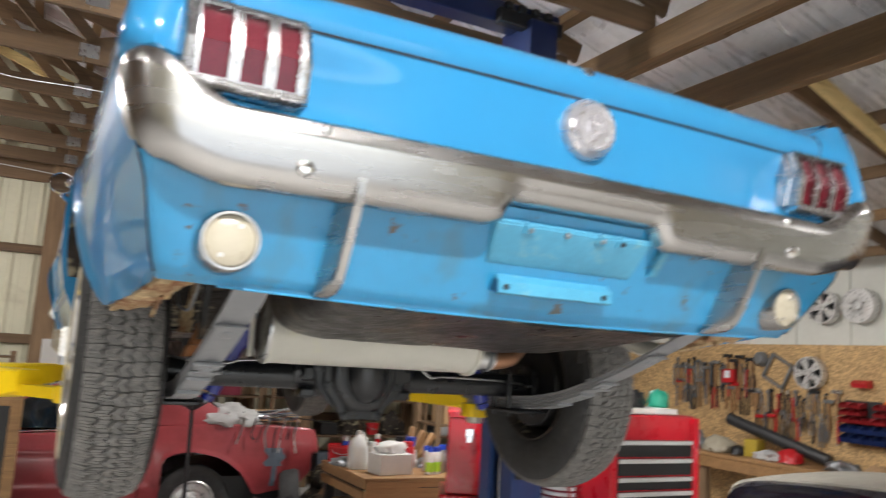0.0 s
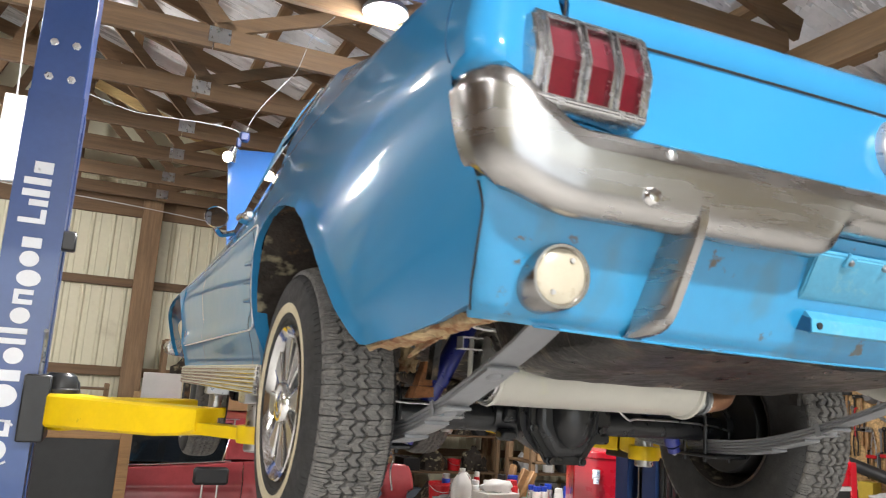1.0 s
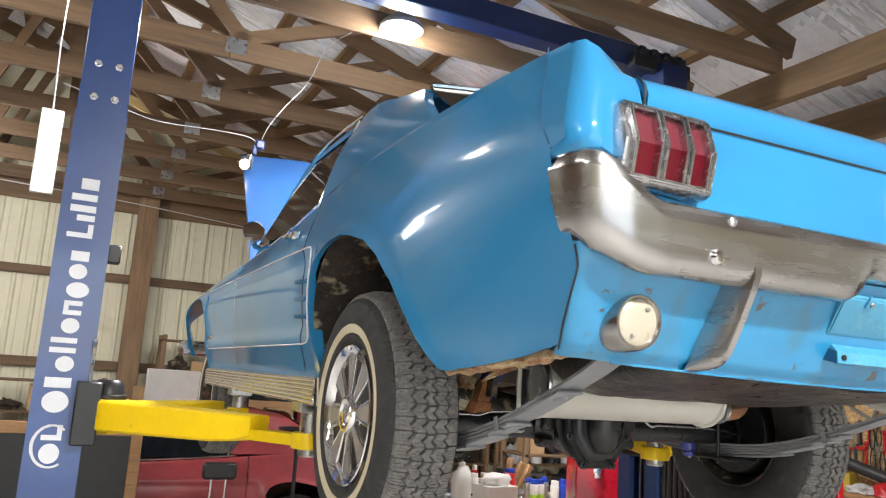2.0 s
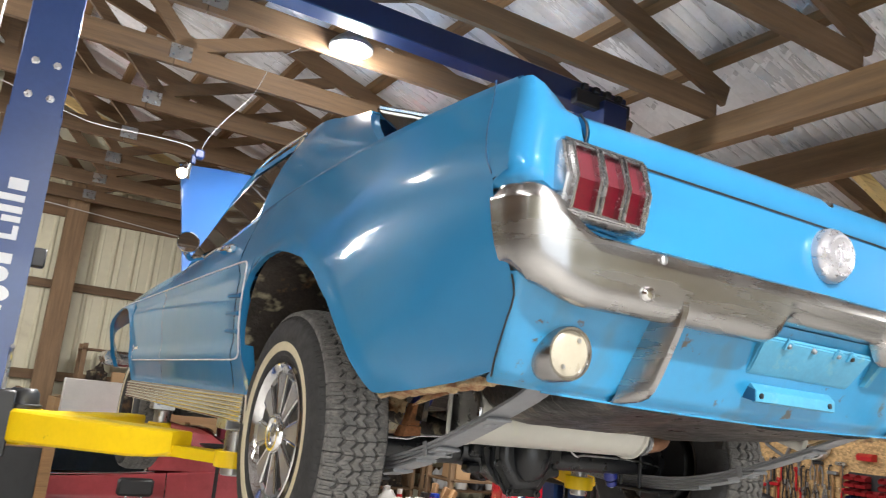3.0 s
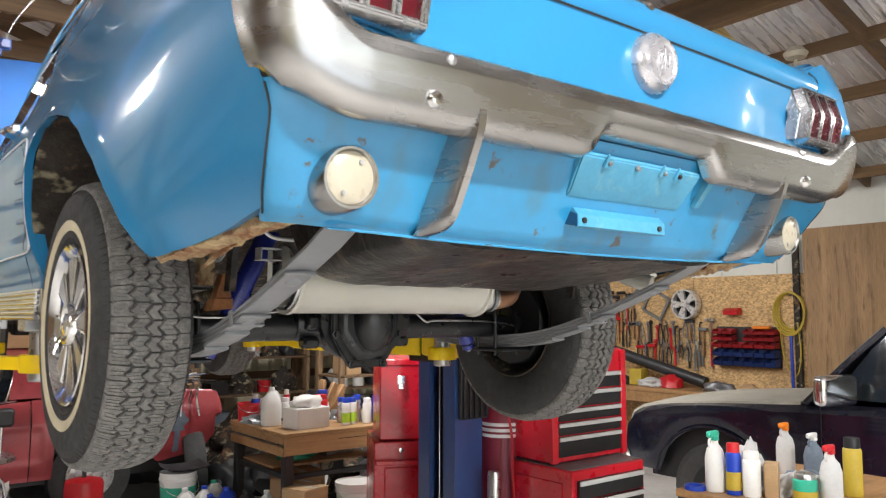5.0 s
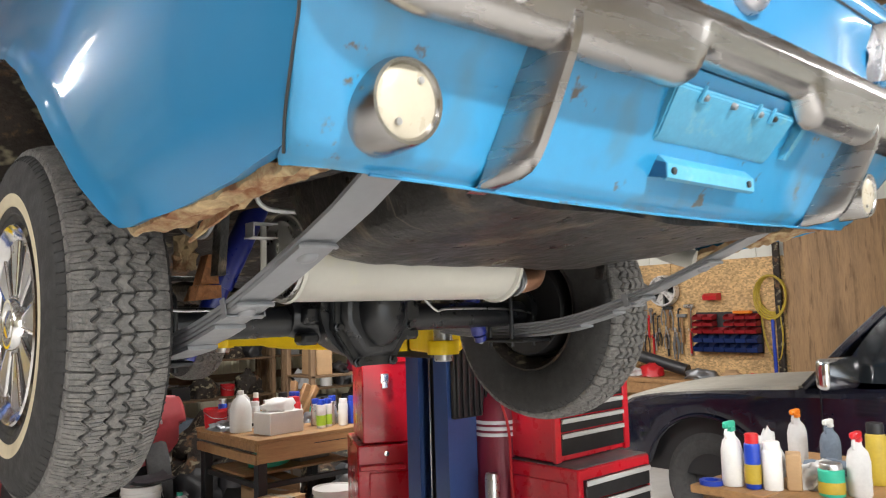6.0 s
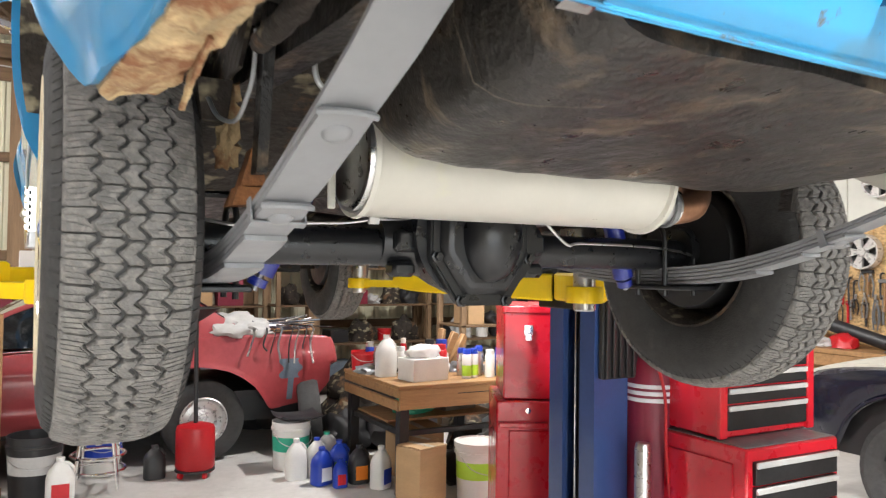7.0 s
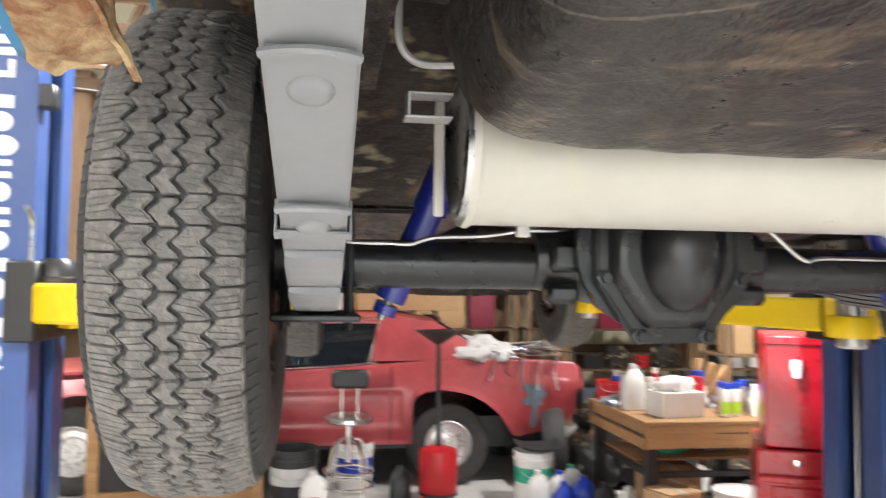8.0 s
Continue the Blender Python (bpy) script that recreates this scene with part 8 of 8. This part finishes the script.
def hung_tool(y, z, l, k, mt):
    t = thing("hand_tool", ("steel spanner", "wooden-handled hammer", "black pliers", "long pry bar")[k] + " hung on a nail on the strand board", "hand tool", (5.97, y, z), "hand tools on the wall")
    x = 5.975
    part("nail", cyl(B(), (6.0, y, z), (5.95, y, z + 0.005), 0.003, n=6), STEEL, t)
    if k == 0:
        part("shaft", span(B(), x - 0.006, x + 0.006, y - 0.010, y + 0.010, z - l, z, 0.002), mt, t)
        part("head", lathe(B(), [(0.012, -0.006), (0.024, -0.006), (0.024, 0.006), (0.012, 0.006)], Matrix.Translation((x, y, z)) @ pose(0, 0, 0, 0, 90, 0), 14, True), mt, t)
    elif k == 1:
        part("handle", cyl(B(), (x - 0.01, y, z - l), (x - 0.01, y, z), 0.014, 0.011, 10), BENCH_WOOD, t)
        part("head", span(B(), x - 0.03, x + 0.012, y - 0.055, y + 0.055, z, z + 0.035, 0.006), mt, t)
    elif k == 2:
        for e in (-1, 1):
            part("grip", tube(B(), [(x - 0.008, y + e * 0.008, z), (x - 0.008, y + e * 0.028, z - l * 0.5), (x - 0.008, y + e * 0.018, z - l)], 0.008, 6), mt, t)
        part("jaw", span(B(), x - 0.014, x - 0.002, y - 0.012, y + 0.012, z, z + 0.05, 0.003), STEEL, t)
    else:
        part("bar", tube(B(), [(x - 0.008, y - 0.03, z + 0.02), (x - 0.008, y, z), (x - 0.008, y + 0.004, z - l * 0.6), (x - 0.008, y, z - l)], 0.009, 8), mt, t)


for k in range(80):
    y = 2.60 + (k % 40) * 0.055 + rng.uniform(-0.03, 0.03)
    z = (1.50 if k < 40 else 1.27) + rng.uniform(-0.05, 0.06) + (0.25 if y > 3.6 else 0)
    hung_tool(y, z, rng.uniform(0.14, 0.30), rng.randrange(4), rng.choice([PLASTIC_BLACK, GREY_METAL, BLACK, STEEL, GREY_METAL, PLASTIC_RED]))
for k in range(14):
    hung_tool(3.62 + k * 0.085, 1.82 + rng.uniform(-0.05, 0.05), rng.uniform(0.25, 0.5), rng.choice([0, 1, 3]), rng.choice([PLASTIC_BLACK, BLACK, GREY_METAL]))
t = thing("frame_clamp", "dark square clamp frame hung at an angle on the wall", "clamp", (5.97, 3.32, 1.74))
for a in range(4):
    part("rail", box(B(), (0, 0, 0.13), (0.03, 0.27, 0.03), 0.004, Matrix.Translation((5.965, 3.30, 1.74)) @ pose(0, 0, 0, 28 + 90 * a, 0, 0)), GREY_METAL, t)
solo("wall_bell", lathe(B(), [(0, 0.06), (0.05, 0.055), (0.075, 0.02), (0.08, -0.03), (0, -0.03)], Matrix.Translation((5.95, 3.50, 1.86)) @ pose(0, 0, 0, 0, -90, 0), 24), GREY_METAL, "round grey bell fixed on the wall", "bell")
solo("red_gauge", box(B(), (5.95, 3.92, 1.66), (0.07, 0.16, 0.15), 0.01), PLASTIC_RED, "red tester case hung on the wall", "tester")
solo("gauge_card", box(B(), (5.912, 3.92, 1.68), (0.004, 0.08, 0.08), 0.001), LETTER, "white dial card of the tester", "dial")

# bench along the wall, cluttered
t = thing("wall_bench", "long wooden bench along the strand board wall", "workbench", (5.68, 3.2, 0))
part("bench_top", span(B(), 5.36, 5.975, 1.66, 4.9, 0.83, 0.87, 0.004), BENCH_WOOD, t)
part("front_rail", span(B(), 5.37, 5.40, 1.67, 4.89, 0.72, 0.828, 0.003), BENCH_WOOD, t)
for y in (1.75, 2.8, 3.8, 4.8):
    part("leg", span(B(), 5.42, 5.50, y - 0.045, y + 0.045, 0, 0.828, 0.004), WOOD_Z, t)
solo("black_tube", cyl(B(), (5.62, 3.62, 1.22), (5.70, 2.52, 0.93), 0.060, n=24), PLASTIC_BLACK, "long black corrugated tube leaning on the wall bench", "tube")
for k, (y, s, m, cat, lab) in enumerate(((4.05, (0.26, 0.3, 0.24), GREY_METAL, "motor", "grey motor housing on the wall bench"), (3.72, (0.3, 0.34, 0.22), LENS_WHITE, "jug", "yellowed jug lying on the wall bench"), (3.42, (0.25, 0.2, 0.12), PLASTIC_BLACK, "parts", "black oily parts on the wall bench"),
                                       (3.1, (0.22, 0.26, 0.12), CANVAS, "rags", "pale rags on the wall bench"), (2.85, (0.2, 0.22, 0.17), PLASTIC_RED, "can", "red funnel can on the wall bench"), (2.3, (0.25, 0.3, 0.13), GREY_METAL, "parts", "grey parts on the wall bench"), (2.0, (0.2, 0.2, 0.12), CARD, "box", "small brown carton on the wall bench"), (1.8, (0.2, 0.2, 0.10), PLASTIC_RED, "tray", "red tray on the wall bench"))):
    heap("bench_clutter", lab, cat, (5.58, y, 0.872), s, m, 40 + k, 0.4)
carton((5.60, 3.28, 0.872), (0.16, 0.14, 0.17), 10, HOSE_YELLOW, "small yellow box on the wall bench", False)
# hose coil and broom between the board and the plywood panel
t = thing("air_hose", "coiled yellow air hose hung on the wall", "hose", (5.95, 1.72, 1.5))
for k in range(4):
    part("coil", lathe(B(), [(0.13 + 0.008 * k + 0.008 * math.cos(q), 0.008 * math.sin(q) + 0.012 * k) for q in np.linspace(0, math.tau, 7, endpoint=False)], Matrix.Translation((5.965, 1.745 + 0.004 * k, 1.66 - 0.01 * k)) @ pose(0, 0, 0, 0, -90, 0) @ Matrix.Diagonal((1.35, 1, 1, 1)), 30, True), HOSE_YELLOW, t)
part("tail", tube(B(), [(5.95, 1.86, 1.6), (5.95, 1.84, 1.3), (5.95, 1.78, 1.1), (5.95, 1.70, 1.05), (5.95, 1.66, 1.25), (5.95, 1.68, 1.55)], 0.008, 8), HOSE_YELLOW, t)
solo("wall_trim", span(B(), 5.945, 5.985, 1.655, 1.715, 0.9, 2.35, 0.004), UNDER_RUST, "dark upright trim board", "trim", "structure")
solo("broom", cyl(B(), (5.90, 1.72, 0.88), (5.93, 1.74, 1.42), 0.016, n=12), PLASTIC_BLUE, "blue and white broom handle leaning on the wall", "broom")

# ---- shelves and clutter along the far wall ----
def rack(x0, x1, y0, y1, zs, label):
    t = thing("storage_rack", label, "shelf", ((x0 + x1) / 2, (y0 + y1) / 2, 0), "racks along the far wall")
    for x in (x0 + 0.025, x1 - 0.025):
        for y in (y0 + 0.025, y1 - 0.025):
            part("upright", span(B(), x - 0.025, x + 0.025, y - 0.025, y + 0.025, 0, zs[-1] + 0.05, 0.003), WOOD_Z, t)
    for z in zs:
        part("board", span(B(), x0 + 0.001, x1 - 0.001, y0, y1, z - 0.02, z, 0.002), WOOD_X, t)
    for z in zs[:-1]:
        x = x0 + 0.12
        nxt = zs[zs.index(z) + 1]
        while x < x1 - 0.25:
            w = rng.uniform(0.16, 0.36)
            h = min(nxt - z - 0.05, rng.uniform(0.14, 0.42))
            k = rng.randrange(6)
            yy = y0 + 0.06 + rng.uniform(0, 0.08)
            if k < 3:
                carton((x + w / 2, yy + 0.15, z), (w, 0.28, h), rng.uniform(-6, 6), rng.choice([CARD, CARD, BURGUNDY, PRIMER, PLASTIC_BLACK, GREY_METAL]), rng.choice(["worn storage box on the rack", "dark parts box on the rack"]), False)
            elif k < 5:
                heap("shelf_clutter", "jumbled dark parts on the rack", "parts", (x + w / 2, yy + 0.15, z), (w, 0.25, h), rng.choice([GREY_METAL, PLASTIC_BLACK, UNDER_RUST, BURGUNDY, BLACK, CANVAS]), rng.random() * 50, 0.5)
            else:
                pail(x + w / 2, yy + 0.15, 0.09, min(h, 0.25), rng.choice([PLASTIC_WHITE, PLASTIC_RED, PLASTIC_BLACK]), None, "small pail on the rack", None, z)
            x += w + rng.uniform(0.02, 0.08)


rack(-0.6, 1.6, 7.15, 7.60, [0.15, 0.62, 1.08, 1.52, 1.95], "rough timber storage rack crammed with boxes and parts")
rack(1.7, 3.7, 7.15, 7.60, [0.15, 0.62, 1.08, 1.52, 1.95], "rough timber storage rack crammed with boxes and parts")
rack(-3.4, -1.1, 7.10, 7.55, [0.15, 0.62, 1.10, 1.42], "low timber rack with boxes")
rack(3.8, 5.8, 7.15, 7.60, [0.15, 0.62, 1.08, 1.52], "rough timber storage rack crammed with boxes and parts")
rack(2.75, 4.6, 4.75, 5.25, [0.12, 0.55, 1.0, 1.45], "freestanding timber rack full of dark car parts")
carton((-0.55, 6.6, 0), (0.6, 0.5, 1.42), 3, CARD, "tall brown carton standing by the far wall")
carton((-1.15, 6.8, 0), (0.5, 0.45, 1.28), -5, BURGUNDY, "dark red cabinet box by the far wall", False)

# old wooden frame leaning low on the floor
t = thing("wooden_frame", "old brown window frame with dark glass standing on the floor", "window frame", (-1.5, 4.25, 0))
for x in (-2.05, -0.98):
    part("stile", span(B(), x - 0.04, x + 0.04, 4.24, 4.29, 0.06, 1.20, 0.004), BENCH_WOOD, t)
for z in (0.06, 1.13):
    part("rail", span(B(), -2.01, -1.02, 4.24, 4.29, z, z + 0.085, 0.004), BENCH_WOOD, t)
part("pane", span(B(), -2.01, -1.02, 4.262, 4.268, 0.145, 1.13), BLACK, t)
part("foot", span(B(), -2.1, -0.93, 4.15, 4.40, 0.0, 0.06, 0.004), BENCH_WOOD, t)

# ---- lamps and cables overhead ----
t = thing("strip_light", "bright LED strip light hung behind the lift column", "strip light", (-1.73, 1.85, 2.45))
part("housing", span(B(), -1.775, -1.68, 1.845, 1.87, 2.42, 2.82, 0.004), PLASTIC_WHITE, t)
part("tube", cyl(B(), (-1.727, 1.835, 2.44), (-1.727, 1.835, 2.80), 0.024, n=14), TUBE_GLOW, t, "glowing tube")
part("cord", tube(B(), [(-1.73, 1.86, 2.82), (-1.74, 1.87, 3.2), (-1.73, 1.87, 3.62)], 0.004, 6), PLASTIC_WHITE, t)
t = thing("bulb_holder", "white ceiling lamp holder with a lit bulb", "ceiling lamp", (-1.87, 1.87, 3.6))
part("holder", lathe(B(), [(0, 0.06), (0.05, 0.06), (0.06, 0.0), (0.03, -0.02), (0, -0.02)], Matrix.Translation((-1.88, 1.87, 3.55)), 20), PLASTIC_WHITE, t)
part("bulb", lathe(B(), [(0.015, -0.02), (0.03, -0.05), (0.034, -0.08), (0.02, -0.11), (0, -0.115)], Matrix.Translation((-1.88, 1.87, 3.55)), 18), BULB_GLOW, t)
d = bpy.data.lights.new("bulb_lamp", "POINT")
d.energy, d.shadow_soft_size, d.color = 16, 0.035, (1.0, 0.95, 0.88)
new("bulb_lamp", d).matrix_basis = Matrix.Translation((-1.88, 1.87, 3.40))
t = thing("bulb_holder", "yellowed ceiling lamp holder under the lean-to", "ceiling lamp", (3.4, 0.35, 3.3))
part("holder", lathe(B(), [(0, 0.04), (0.04, 0.04), (0.075, 0.0), (0.06, -0.03), (0.02, -0.04), (0, -0.04)], Matrix.Translation((3.42, 0.34, 3.26)), 20), LENS_WHITE, t)
part("stem", cyl(B(), (3.42, 0.34, 3.22), (3.42, 0.34, 3.02), 0.012, n=10), LENS_WHITE, t)
part("shade", lathe(B(), [(0.012, 0.02), (0.06, 0.01), (0.11, -0.03), (0.105, -0.03), (0.05, 0.0), (0.0, 0.01)], Matrix.Translation((3.42, 0.34, 3.0)), 24), LENS_WHITE, t)
t = thing("clamp_lamp", "clamp work lamp hung over the open hood", "work lamp", (-0.66, 2.62, 2.95))
part("reflector", lathe(B(), [(0.02, 0.06), (0.03, 0.03), (0.055, -0.02), (0.05, -0.02), (0.02, 0.02), (0, 0.02)], Matrix.Translation((-0.672, 2.70, 2.955)) @ pose(0, 0, 0, 30, 20, 0), 20), BRIGHT, t)
part("bulb", lathe(B(), [(0, -0.034), (0.015, -0.030), (0.026, -0.018), (0.031, -0.002), (0.028, 0.014), (0.018, 0.026), (0, 0.030)], Matrix.Translation((-0.692, 2.665, 2.935)), 20), BULB_GLOW, t)
bm = box(B(), (-0.60, 2.72, 3.09), (0.06, 0.05, 0.06), 0.01)
box(bm, (-0.63, 2.72, 3.05), (0.03, 0.03, 0.06), 0.006)
part("clamp", bm, LIFT_NAVY, t)
solo("white_cable", tube(B(), [(-1.75, 2.72, 3.24), (-1.351, 2.72, 3.142), (-1.186, 2.72, 3.119), (-0.878, 2.72, 3.132), (-0.68, 2.72, 3.129), (-0.62, 2.72, 3.10)], 0.0023, 6), CANVAS, "drooping white cable to the work lamp", "cable")
solo("white_cable", tube(B(), [(-0.60, 2.71, 3.10), (-0.58, 2.64, 3.18), (-0.50, 2.60, 3.32), (-0.40, 2.60, 3.46), (-0.32, 2.70, 3.60), (-0.31, 2.40, 3.70), (-0.30, 1.93, 3.62)], 0.0018, 6), CANVAS, "thin white cord strung to the trusses", "cable")
solo("white_cable", tube(B(), [(-4.0, 6.9, 3.58), (-2.5, 6.9, 3.45), (-1.2, 6.9, 3.40), (0.2, 6.9, 3.30)], 0.005, 6), CANVAS, "sagging white cable along the far trusses", "cable")
# The pale yellow here is lamplight on the brace, put into its colour.
solo("diagonal_brace", bar(B(), (-1.60, 4.27), (-0.15, 3.74), 0.085, 5.68), FRESH_LIT_WOOD, "timber brace across the trusses, lamplight put into its yellow", "brace", "structure")
